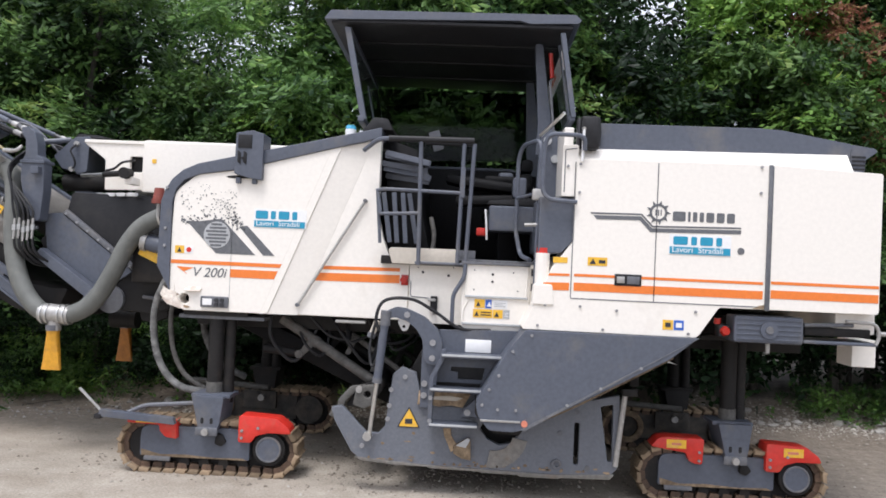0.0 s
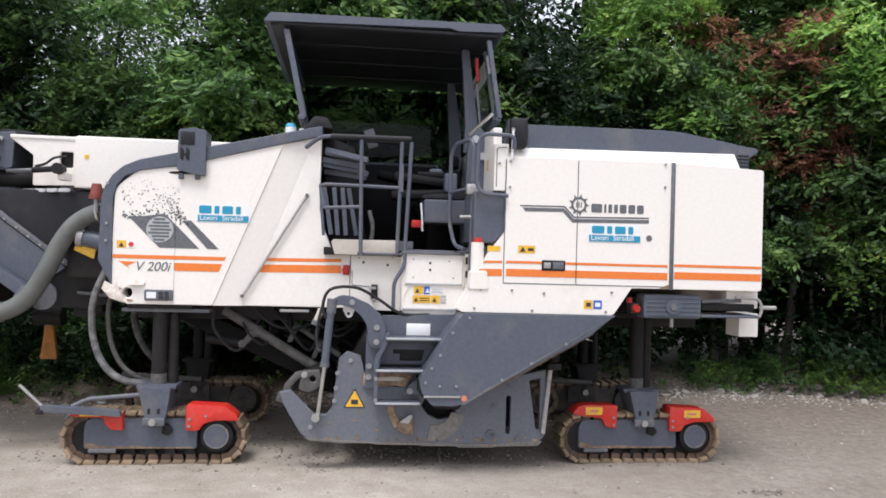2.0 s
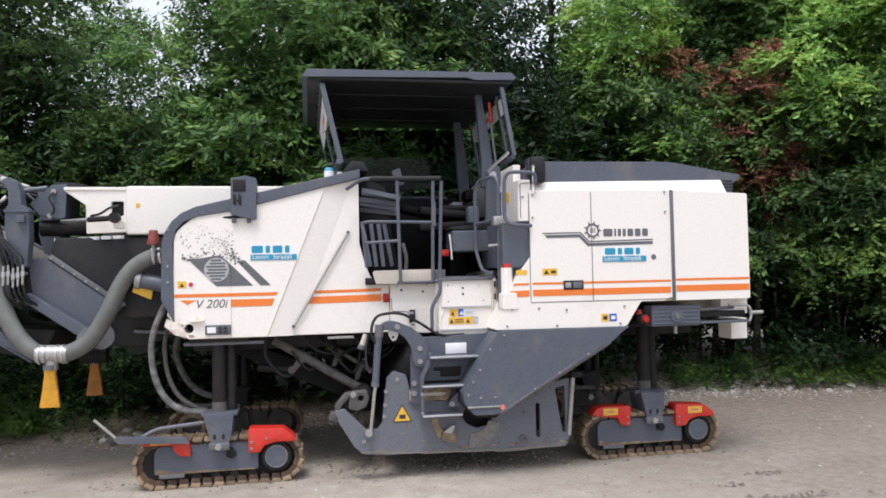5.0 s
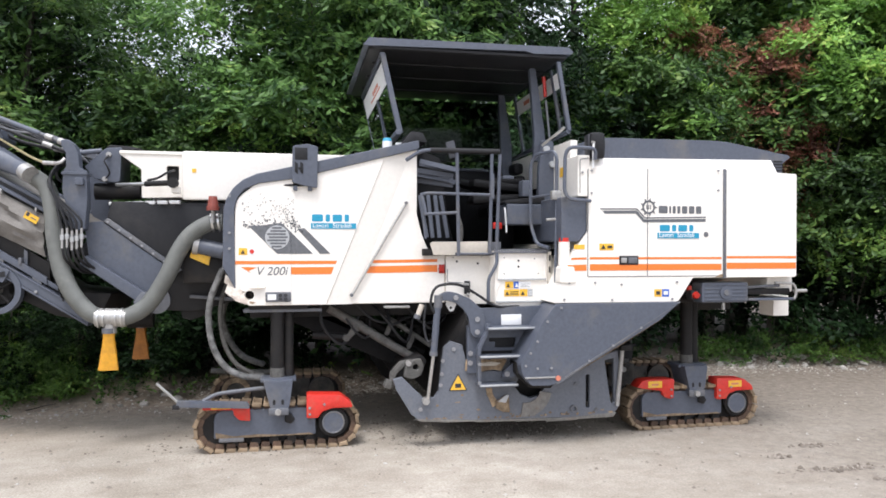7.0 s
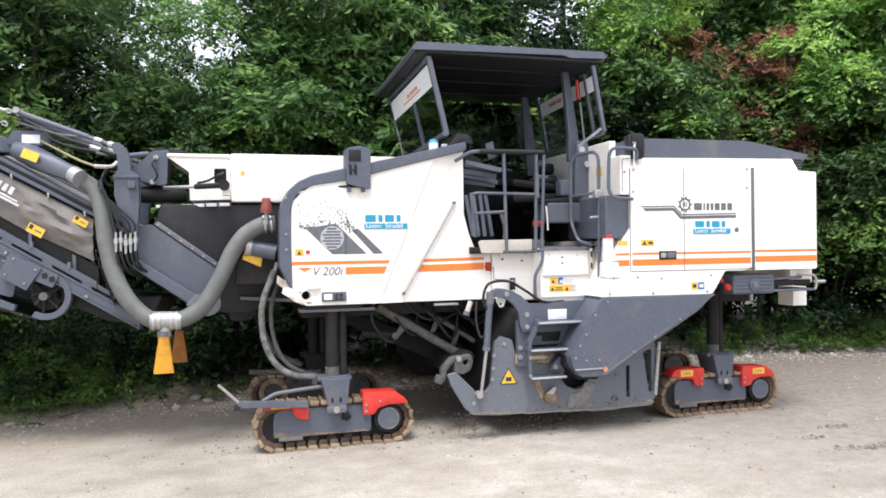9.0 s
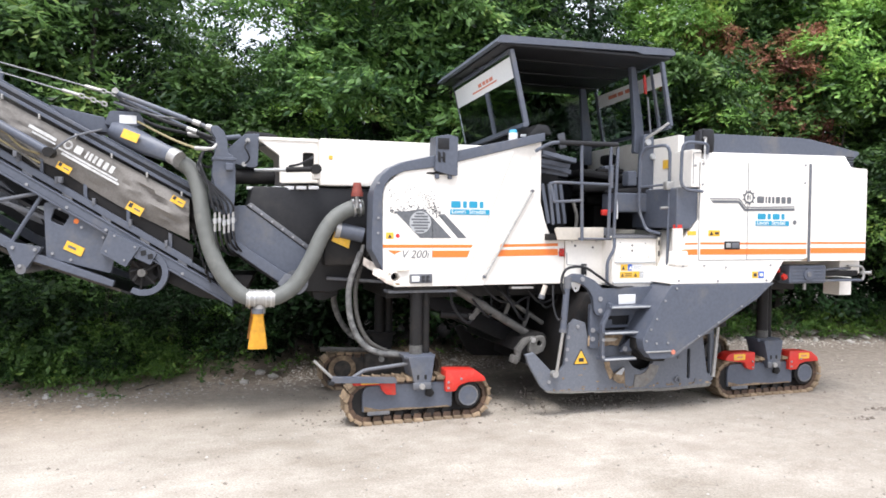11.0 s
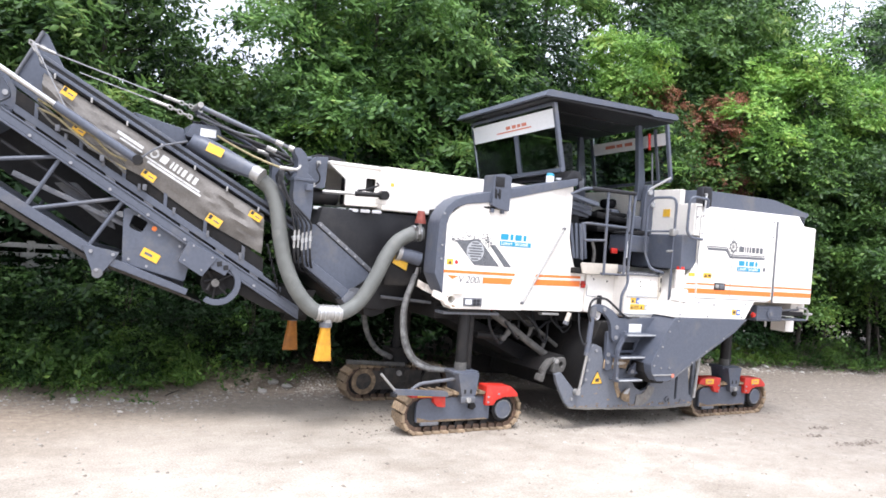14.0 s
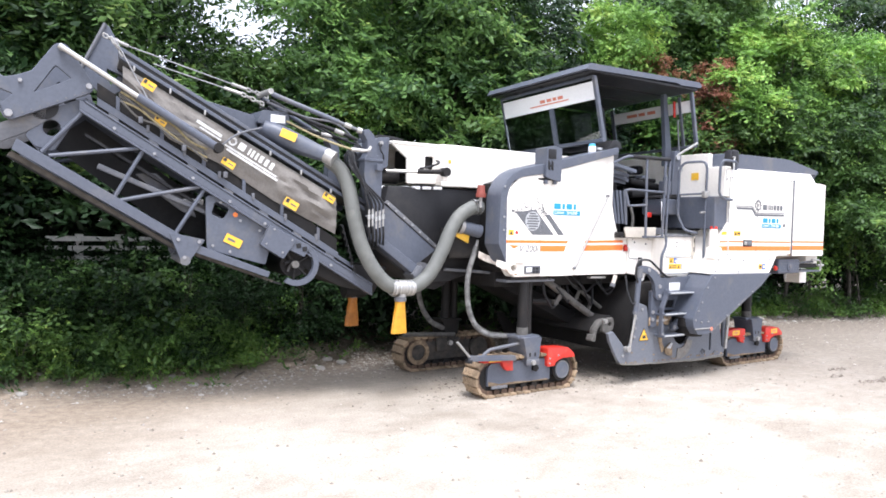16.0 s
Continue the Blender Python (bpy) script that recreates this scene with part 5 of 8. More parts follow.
def build_tracks():
    shoe_mesh = None
    for cx in (-2.02, 2.41):
        for side, y0 in ((1, -0.07), (-1, 1.62)):
            yo, yi = (y0, y0 + 0.27)
            face = yo if side > 0 else yi
            s = side

            def Y(d):
                return face + s * d

            # far-side units, brackets and flanges are coloured darker for their shade
            unit = part("track_unit", prism(rounded(rect(cx - 0.6, cx + 0.36, 0.13, 0.4), [0.02, 0.02, 0.04, 0.1]), Y(0.03), Y(0.22), 0.012), GREY if s > 0 else MUDDY_SHADE, machine, "crawler track with rusty steel shoes")
            pts, pitch = track_path(cx)
            if shoe_mesh is None:
                b = bmesh.new()
                prism([(-pitch * 0.44, 0.002), (pitch * 0.2, -0.003), (pitch * 0.26, -0.016), (pitch * 0.38, -0.014), (pitch * 0.47, 0.028), (-pitch * 0.3, 0.034)], 0.0, 0.27, 0.003, b)
                prism([(-pitch * 0.42, 0.03), (pitch * 0.42, 0.03), (pitch * 0.36, 0.075), (-pitch * 0.3, 0.08)], 0.045, 0.1, 0.0, b)
                prism([(-pitch * 0.42, 0.03), (pitch * 0.42, 0.03), (pitch * 0.36, 0.075), (-pitch * 0.3, 0.08)], 0.17, 0.22, 0.0, b)
                for f in b.faces:
                    f.material_index = 1 if f.calc_center_median().z > 0.045 else 0
                shoe_mesh = finish(b, "track_shoe", RUST)
                shoe_mesh.materials.append(LINK)
            for (x, z), a in pts:
                o = new("track_shoe", shoe_mesh)
                o.parent = unit
                o.matrix_basis = Matrix.Translation((x, yo, z)) @ Matrix.Rotation(a, 4, "Y")
            part("chain", prism(rounded(rect(cx - 0.73, cx + 0.73, 0.05, 0.41), 0.18), Y(0.1), Y(0.17), 0), UNDER, unit)
            sp = part("drive_wheel", rod((cx + 0.53, Y(0.0), 0.245), (cx + 0.53, Y(0.235), 0.245), 0.108, 24), GREY, unit)
            part("wheel_rim", prism(circle(cx + 0.53, 0.245, 0.142, 24), Y(0.015), Y(0.04), 0.004, holes=[circle(cx + 0.53, 0.245, 0.106, 24)]), UNDER, sp)
            part("hub_lip", prism(circle(cx + 0.53, 0.245, 0.11, 24), Y(-0.005), Y(0.01), 0.003, holes=[circle(cx + 0.53, 0.245, 0.094, 24)]), DUSTY, sp)
            part("idler", rod((cx - 0.55, Y(0.06), 0.235), (cx - 0.55, Y(0.21), 0.235), 0.17, 20), UNDER, unit)
            part("skid_lip", box(cx - 0.55, cx - 0.32, Y(0.0) if s > 0 else Y(0.03), Y(0.03) if s > 0 else Y(0.0), 0.1, 0.135, 0.006), DUSTY, unit)
            for i in range(5):
                x = cx - 0.38 + i * 0.17
                part("roller", rod((x, Y(0.05), 0.09), (x, Y(0.22), 0.09), 0.045, 12), UNDER, unit)
            # red guards with stickers
            if s > 0:
                front_hood = [(cx + 0.27, 0.3), (cx + 0.27, 0.525), (cx + 0.3, 0.53), (cx + 0.6, 0.515), (cx + 0.7, 0.44), (cx + 0.72, 0.39), (cx + 0.52, 0.39), (cx + 0.42, 0.36), (cx + 0.38, 0.3)]
                h = part("guard", prism(rounded(front_hood, 0.015, 2), Y(-0.02), Y(0.16), 0.008), RED, unit, "red painted track guard")
                for x, z in ((cx + 0.3, 0.34), (cx + 0.3, 0.4), (cx + 0.44, 0.43)):
                    bolt(x, z, Y(-0.02), h, 0.012)
                if cx > 0:
                    part("guard_sticker", prism(rect(cx + 0.41, cx + 0.57, 0.43, 0.5), Y(-0.024), Y(-0.02), 0), STICKER, h)
                    part("sticker_mark", prism(rect(cx + 0.44, cx + 0.53, 0.455, 0.475), Y(-0.027), Y(-0.0235), 0), FADED, h)
                    back = [(cx - 0.68, 0.46), (cx - 0.62, 0.53), (cx - 0.54, 0.545), (cx - 0.24, 0.54), (cx - 0.25, 0.33), (cx - 0.3, 0.33), (cx - 0.36, 0.35), (cx - 0.39, 0.42), (cx - 0.55, 0.44)]
                    h2 = part("guard", prism(rounded(back, 0.015, 2), Y(-0.02), Y(0.16), 0.008), RED, unit, "red painted track guard")
                    part("guard_sticker", prism(rect(cx - 0.55, cx - 0.39, 0.455, 0.525), Y(-0.024), Y(-0.02), 0), STICKER, h2)
                    part("sticker_mark", prism(rect(cx - 0.51, cx - 0.43, 0.48, 0.5), Y(-0.027), Y(-0.0235), 0), FADED, h2)
                    for x, z in ((cx - 0.28, 0.36), (cx - 0.28, 0.43)):
                        bolt(x, z, Y(-0.02), h2, 0.012)
                else:
                    h2 = part("guard", prism(rounded([(cx - 0.7, 0.42), (cx - 0.7, 0.455), (cx - 0.27, 0.46), (cx - 0.26, 0.3), (cx - 0.36, 0.31), (cx - 0.41, 0.36), (cx - 0.42, 0.41)], 0.01, 2), Y(-0.02), Y(0.12), 0.006), RED, unit, "red painted track guard")
                    part("guard_sticker", prism(rect(cx - 0.62, cx - 0.44, 0.425, 0.45), Y(-0.024), Y(-0.02), 0), STICKER, h2)
                    st = part("steering_arm", prism(rounded([(-2.95, 0.47), (-2.94, 0.53), (-2.3, 0.49), (-2.28, 0.43)], 0.015), Y(-0.08), Y(-0.02), 0.008), GREY, unit, "grey feeler arm on the front track")
                    part("feeler", rod((-2.93, Y(-0.05), 0.51), (-3.12, Y(-0.07), 0.7), 0.014, 8), GALV, st)
                    part("feeler_tip", box(-2.98, -2.92, Y(-0.09), Y(-0.02), 0.45, 0.49, 0.006), DARK, st)
                    part("arm_bar", rail([(-2.72, Y(0.0), 0.5), (-2.6, Y(0.04), 0.56), (-2.14, Y(0.06), 0.6)], 0.02, bend=0.06), DUSTY, st)
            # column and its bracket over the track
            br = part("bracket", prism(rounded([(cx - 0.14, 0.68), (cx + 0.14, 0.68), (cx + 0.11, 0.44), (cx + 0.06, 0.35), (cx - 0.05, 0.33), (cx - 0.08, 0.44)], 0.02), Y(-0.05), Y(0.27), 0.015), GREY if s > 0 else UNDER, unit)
            if s > 0:
                for dx in (-0.05, 0.03):
                    part("slot", prism(rounded(rect(cx + dx, cx + dx + 0.025, 0.45, 0.5), 0.01, 2), Y(-0.053), Y(-0.048), 0), DARK, br)
                part("pivot_bolt", rod((cx, Y(-0.09), 0.385), (cx, Y(-0.04), 0.385), 0.03, 10), GALV, br)
                part("pivot_plate", box(cx - 0.09, cx + 0.1, Y(-0.065), Y(-0.045), 0.35, 0.42, 0.008), DUSTY, br)
            if s > 0:
                part("lock_bolt", prism(rounded([(cx + 0.06, 0.27), (cx + 0.12, 0.25), (cx + 0.16, 0.29), (cx + 0.12, 0.35), (cx + 0.07, 0.36)], 0.01, 2), Y(0.0), Y(0.035), 0.006), UNDER, unit)
                part("rubbed_edge", prism([(cx - 0.58, 0.135), (cx - 0.3, 0.132), (cx + 0.1, 0.134), (cx + 0.34, 0.133), (cx + 0.3, 0.15), (cx + 0.05, 0.143), (cx - 0.2, 0.158), (cx - 0.42, 0.15), (cx - 0.585, 0.19)], Y(0.026), Y(0.031), 0), RUST, unit)
            else:
                part("side_plate", prism(rounded(rect(cx - 0.22, cx + 0.14, 0.24, 0.46), 0.02, 2), Y(0.22), Y(0.27), 0.008), MUDDY_SHADE, unit)
                part("wheel_cap", rod((cx + 0.5, Y(0.2), 0.25), (cx + 0.5, Y(0.26), 0.25), 0.15, 20), MUDDY_SHADE, unit)
                part("steering_cylinder", rod((cx - 0.78, Y(0.3), 0.52), (cx + 0.05, Y(0.28), 0.47), 0.03, 10), DUSTHOSE, unit)
                part("pivot_bolt", rod((cx - 0.02, Y(0.27), 0.36), (cx - 0.02, Y(0.31), 0.36), 0.035, 10), GALV, unit)
                part("idler_rim", prism(circle(cx - 0.5, 0.25, 0.17, 20), Y(0.22), Y(0.25), 0.004, holes=[circle(cx - 0.5, 0.25, 0.11, 20)]), RUST, unit)
            col = part("lifting_column", rod((cx - 0.01, Y(0.14), 0.6), (cx - 0.01, Y(0.14), 1.45), 0.066, 20), UNDER, machine, "dark oily lifting column with twin tubes")
            part("guide_tube", rod((cx + 0.1, Y(0.18), 0.6), (cx + 0.1, Y(0.18), 1.42), 0.047, 16), UNDER, col)
            part("tube_foot", rod((cx + 0.1, Y(0.18), 0.66), (cx + 0.1, Y(0.18), 0.8), 0.05, 16), UNDER, col)
            part("sleeve", rod((cx - 0.01, Y(0.14), 0.66), (cx - 0.01, Y(0.14), 0.78), 0.07, 20), DUSTHOSE if s > 0 else UNDER, col)
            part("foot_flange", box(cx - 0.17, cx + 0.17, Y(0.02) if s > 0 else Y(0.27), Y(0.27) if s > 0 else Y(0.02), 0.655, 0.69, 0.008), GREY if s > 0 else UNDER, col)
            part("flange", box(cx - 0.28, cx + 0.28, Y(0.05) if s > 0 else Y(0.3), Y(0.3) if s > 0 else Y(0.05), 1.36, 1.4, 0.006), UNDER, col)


build_front_body()
build_rear_body()
build_roof()
build_tracks()


# ---- platform, steps and rails ----
def build_platform():
    pf = part("platform", box(-0.6, 0.95, -0.1, 1.8, 1.88, 1.95, 0.008), UNDER, machine)
    part("sill", box(0.06, 0.72, -0.15, -0.08, 1.932, 1.947, 0.004), DUSTY, pf)
    part("kick_plate", prism(rounded([(-0.5, 1.885), (-0.535, 2.0), (-0.515, 2.02), (0.06, 2.025), (0.06, 1.885)], 0.006), -0.125, -0.104, 0.003), BEIGE, pf, "scuffed beige kick plate")
    part("kick_plate", box(0.06, 0.2, -0.13, -0.06, 1.93, 2.02, 0.006), DUSTY, pf)
    # white step block under the platform
    blk = part("step_block", prism(rounded([(-0.355, 1.93), (-0.355, 1.41), (-0.2, 1.385), (0.68, 1.37), (0.82, 1.66), (0.94, 1.9), (0.94, 1.93)], 0.012), -0.03, 0.3, 0.008), WHITE, machine, "white scuffed step block with warning stickers")
    ys = -0.24
    part("step_box", prism(rounded([(0.1, 1.93), (0.1, 1.4), (0.14, 1.37), (0.64, 1.37), (0.68, 1.4), (0.68, 1.93)], 0.012, 2), ys, 0.1, 0.008), WHITE, blk)
    part("step_edge", box(0.09, 0.69, ys - 0.025, ys, 1.905, 1.93, 0.004), DUSTY, blk)
    part("step_edge", box(0.13, 0.64, ys - 0.02, ys, 1.635, 1.652, 0.003), PALE, blk)
    part("step_edge", box(0.11, 0.66, ys - 0.02, ys, 1.41, 1.428, 0.003), PALE, blk)
    # folded rims that stand round the two foot holes
    part("step_rim", rail([(0.13, ys - 0.004, 1.9), (0.13, ys - 0.004, 1.64), (0.635, ys - 0.004, 1.64), (0.635, ys - 0.004, 1.9)], 0.007, bend=0.02), WHITE, blk)
    part("step_rim", rail([(0.16, ys - 0.004, 1.62), (0.115, ys - 0.004, 1.53), (0.115, ys - 0.004, 1.42), (0.645, ys - 0.004, 1.42), (0.645, ys - 0.004, 1.63)], 0.007, bend=0.03), WHITE, blk)
    part("step_post", box(0.655, 0.69, ys - 0.03, ys + 0.02, 1.4, 1.92, 0.006), BEIGE, blk, "scuffed beige edge of the step box")
    for z in (1.86, 1.74, 1.52):
        part("post_slot", box(0.663, 0.682, ys - 0.033, ys - 0.028, z - 0.03, z + 0.03, 0.0), DARK, blk)
    for x, z, w, m in ((0.21, 1.585, 0.085, STICKER), (0.3, 1.585, 0.05, BLUE), (0.36, 1.585, 0.12, LABEL), (0.2, 1.505, 0.16, STICKER), (0.365, 1.505, 0.08, STICKER), (0.45, 1.505, 0.05, PALE)):
        st = part("warning_sticker", prism(rect(x, x + w, z - 0.034, z + 0.036), ys - 0.004, ys - 0.0005, 0), m, blk)
        if m in (STICKER, BLUE):
            c_ = INK if m is STICKER else LABEL
            part("sticker_mark", prism([(x + 0.012, z - 0.02), (x + 0.05, z - 0.02), (x + 0.031, z + 0.02)], ys - 0.007, ys - 0.0035, 0), c_, st)
            for j in range(2 if w > 0.1 else 0):
                part("sticker_mark", prism(rect(x + 0.065, x + w - 0.012, z - 0.014 + 0.022 * j, z - 0.006 + 0.022 * j), ys - 0.007, ys - 0.0035, 0), c_, st)
        else:
            for j in range(3):
                part("sticker_mark", prism(rect(x + 0.01, x + w * (0.9 - 0.2 * (j == 1)), z - 0.018 + 0.014 * j, z - 0.013 + 0.014 * j), ys - 0.007, ys - 0.0035, 0), PALE if m is LABEL else LABEL, st)
    for x, z in ((0.35, 1.83), (0.35, 1.77), (0.2, 1.86), (0.52, 1.85), (0.2, 1.7), (0.56, 1.7)):
        part("hole", rod((x, ys - 0.004, z), (x, ys + 0.002, z), 0.011 if x == 0.35 else 0.006, 8), DARK, blk)
    for x, z in ((-0.24, 1.82), (-0.02, 1.8), (-0.28, 1.86), (0.02, 1.87)):
        part("hole", rod((x, -0.034, z), (x, -0.028, z), 0.012 if z < 1.85 else 0.006, 8), DARK, blk)
    lt = part("locking_handle", box(-0.165, -0.105, -0.06, -0.03, 1.49, 1.62, 0.008), DARK, blk, "black latch of the step hatch")
    part("handle_grip", box(-0.185, -0.12, -0.075, -0.055, 1.575, 1.6, 0.005), GALV, lt)
    part("handle_pin", rod((-0.13, -0.075, 1.47), (-0.13, -0.045, 1.5), 0.012, 8), GALV, lt)
    part("door_line", rail([(-0.34, -0.032, 1.74), (-0.34, -0.032, 1.61), (-0.18, -0.032, 1.6)], 0.004, bend=0.02), DUSTY, blk)
    lm = part("marker_lamp", rod((-0.405, -0.01, 1.745), (-0.405, -0.05, 1.745), 0.028, 12), LENS_RED, machine, "round orange-red marker lamp")
    part("lamp_plate", box(-0.425, -0.365, -0.024, -0.009, 1.7, 1.79, 0.004), LENS_RED, lm)
    # white canister with a red cap
    cn = part("canister", rod((0.725, -0.53, 1.76), (0.725, -0.53, 2.02), 0.056, 20), WHITE, machine, "white canister with a red cap")
    part("cap", rod((0.725, -0.53, 2.02), (0.725, -0.53, 2.06), 0.05, 20), RED, cn)
    part("foot", prism(rounded([(0.65, 1.62), (0.82, 1.62), (0.8, 1.78), (0.66, 1.78)], 0.015, 2), -0.615, -0.47, 0.01), WHITE, cn)
    # dark control cabinet and white box in front of the engine house
    cab = part("control_cabinet", prism(rounded([(0.68, 2.02), (0.86, 2.02), (0.95, 2.12), (0.95, 2.46), (0.68, 2.46)], 0.02), -0.57, 0.3, 0.015), GREY, machine, "slate grey control cabinet")
    part("side_plate", prism(rounded([(0.7, 2.0), (0.9, 2.02), (0.96, 2.14), (0.96, 2.4), (0.95, 2.5), (0.92, 2.86), (0.87, 3.12), (0.75, 3.12), (0.72, 2.9), (0.7, 2.4)], 0.03), 0.17, 0.25, 0.01), GREY, cab)
    for x, z in ((0.79, 3.02), (0.86, 2.86), (0.84, 2.44)):
        part("boss", rod((x, 0.17, z), (x, 0.14, z), 0.036, 12), PALE, cab)
    part("white_wall", box(0.88, 0.96, -0.3, 0.45, 2.46, 3.06, 0.012), WHITE, machine)
    part("white_wall", box(0.88, 0.96, 0.45, 1.8, 2.64, 3.06, 0.02), WHITE, machine)
    # near-black panels added where the rear of the cab is in shade
    part("dark_wall", box(0.87, 0.95, 0.45, 1.8, 2.46, 2.64, 0.01), INNER_BLACK, machine)
    part("dark_wall", box(0.86, 0.95, -0.2, 1.8, 1.95, 2.46, 0.01), INNER_BLACK, machine)
    wb = part("white_box", prism(rounded([(0.84, 2.465), (0.965, 2.465), (0.965, 2.87), (0.84, 2.87)], 0.012), -0.595, -0.29, 0.01), WHITE, machine, "white locker on the engine house front")
    part("locker_door", rail([(0.862, -0.597, 2.5), (0.862, -0.597, 2.83), (0.95, -0.597, 2.84)], 0.004, bend=0.015), DUSTY, wb)
    part("locker_knob", rod((0.885, -0.59, 2.7), (0.885, -0.61, 2.7), 0.011, 10), BOLT, wb)
    part("tank_sticker", box(0.874, 0.879, -0.14, -0.02, 2.7, 2.8, 0.0), STICKER, wb)
    # rounded mirror housing on a stalk, its glass turned to the driver
    b = prism(rounded([(0.975, 2.84), (1.125, 2.84), (1.135, 2.97), (1.125, 3.1), (0.975, 3.1), (0.965, 2.97)], 0.03, 4), -0.6, -0.48, 0.03)
    mr = part("wing_mirror", b, DARK, machine, "black rounded rear-view mirror over the locker")
    part("mirror_glass", box(0.95, 0.968, -0.59, -0.49, 2.86, 3.08, 0.004), INK, mr)
    part("mirror_stalk", rod((0.99, -0.615, 2.74), (0.995, -0.615, 3.0), 0.011, 8), LABEL, mr)
    part("stalk_clamp", rod((0.995, -0.625, 2.99), (0.995, -0.58, 3.0), 0.016, 8), GALV, mr)
    # seats, consoles and wheel in the dark cabin
    st = part("console", box(0.3, 0.72, 0.0, 0.35, 2.2, 2.42, 0.02), GREY, machine, "dark control console")
    part("keypad", prism(rounded([(0.28, 2.43), (0.72, 2.43), (0.72, 2.5), (0.3, 2.46)], 0.01), 0.02, 0.33, 0.008), DARK, st)
    part("red_tag", box(0.2, 0.3, 0.16, 0.2, 2.16, 2.23, 0.012), RED, st)
    part("strap", rail([(0.27, -0.02, 2.38), (0.28, -0.03, 2.28), (0.29, -0.02, 2.12)], 0.009), LABEL, st)
    for x0_, y0_, z0_, w_, a_ in ((0.02, 0.3, 2.66, 0.62, 6), (0.1, 0.55, 2.56, 0.6, -8), (-0.12, 0.8, 2.74, 0.5, 12), (0.0, 0.25, 2.47, 0.66, -3)):
        cu = box(0, w_, 0, 0.28, -0.045, 0.045, 0.035)
        cu.transform(pose(x0_, y0_, z0_, 0, a_, 0))
        part("seat_cushion", cu, INNER_BLACK, machine, "black folded seat cushion")
    part("lever_block", box(0.5, 0.62, 0.1, 0.24, 2.5, 2.68, 0.02), GREY, st)
    part("pedal_rod", rail([(-0.2, 0.1, 2.3), (-0.16, 0.08, 2.15), (-0.18, 0.08, 1.98)], 0.02), DUSTHOSE, st)
    se = part("operator_seat", box(0.25, 0.7, 0.6, 1.05, 2.3, 2.42, 0.05), INNER_BLACK, machine, "black padded operator seat")
    part("seat_back", box(0.58, 0.72, 0.6, 1.05, 2.4, 2.78, 0.05), INNER_BLACK, se)
    part("head_rest", box(0.6, 0.72, 0.7, 0.95, 2.8, 2.93, 0.04), INNER_BLACK, se)
    part("control_arm", box(0.38, 0.52, 0.42, 0.58, 2.6, 2.76, 0.03), GREY, se, "slate grey joystick console")
    part("arm_rest", box(0.26, 0.66, 0.5, 0.57, 2.52, 2.57, 0.02), INNER_BLACK, se)
    part("arm_rest", box(0.26, 0.62, 0.38, 0.44, 2.66, 2.72, 0.02), INNER_BLACK, se)
    part("seat_post", box(0.4, 0.6, 0.7, 0.95, 1.95, 2.32, 0.02), INNER_BLACK, se)
    wheel = part("steering_console", prism(rounded([(-0.62, 1.95), (-0.2, 1.95), (-0.28, 2.3), (-0.35, 2.9), (-0.62, 3.0)], 0.03), 0.25, 1.7, 0.02), INNER_BLACK, machine, "dark dashboard with folded grey covers")
    r = random.Random(9)
    for i in range(6):
        b = box(-0.2, 0.2, -0.012, 0.012, -0.025, 0.025, 0.004)
        b.transform(pose(-0.42 + r.uniform(-0.03, 0.03), 0.02 + 0.035 * i, 2.8 - 0.035 * i + r.uniform(-0.02, 0.03), r.uniform(-10, 10), 8 + r.uniform(-6, 6), r.uniform(-8, 8)))
        part("cover_slat", b, GREY, wheel)
    for i in range(4):
        b = box(-0.02, 0.02, -0.012, 0.012, -0.22, 0.22, 0.004)
        b.transform(pose(-0.58 + i * 0.075, 0.03 + 0.01 * i, 2.28, r.uniform(-5, 5), -8 + r.uniform(-3, 3), 0))
        part("cover_slat", b, GREY, wheel)
    b = box(-0.05, 0.05, -0.01, 0.01, -0.09, 0.09, 0.006)
    b.transform(pose(-0.2, 0.4, 3.02, 10, -20, 10))
    part("mirror_plate", b, DUSTY, wheel)
    # far side rails and wall, half seen through the cabin
    fr = part("far_rail", rail([(-0.6, 1.78, 1.95), (-0.6, 1.78, 2.95), (0.6, 1.78, 2.95), (0.6, 1.78, 1.95)], 0.02), GREY, machine)
    part("rail_bar", rail([(-0.6, 1.78, 2.45), (0.6, 1.78, 2.45)], 0.016), GREY, fr)
    # wall in near-black for the shade seen through the cabin
    part("far_wall", box(-0.6, 0.9, 1.74, 1.77, 1.95, 2.93, 0.005), INNER_BLACK, fr)


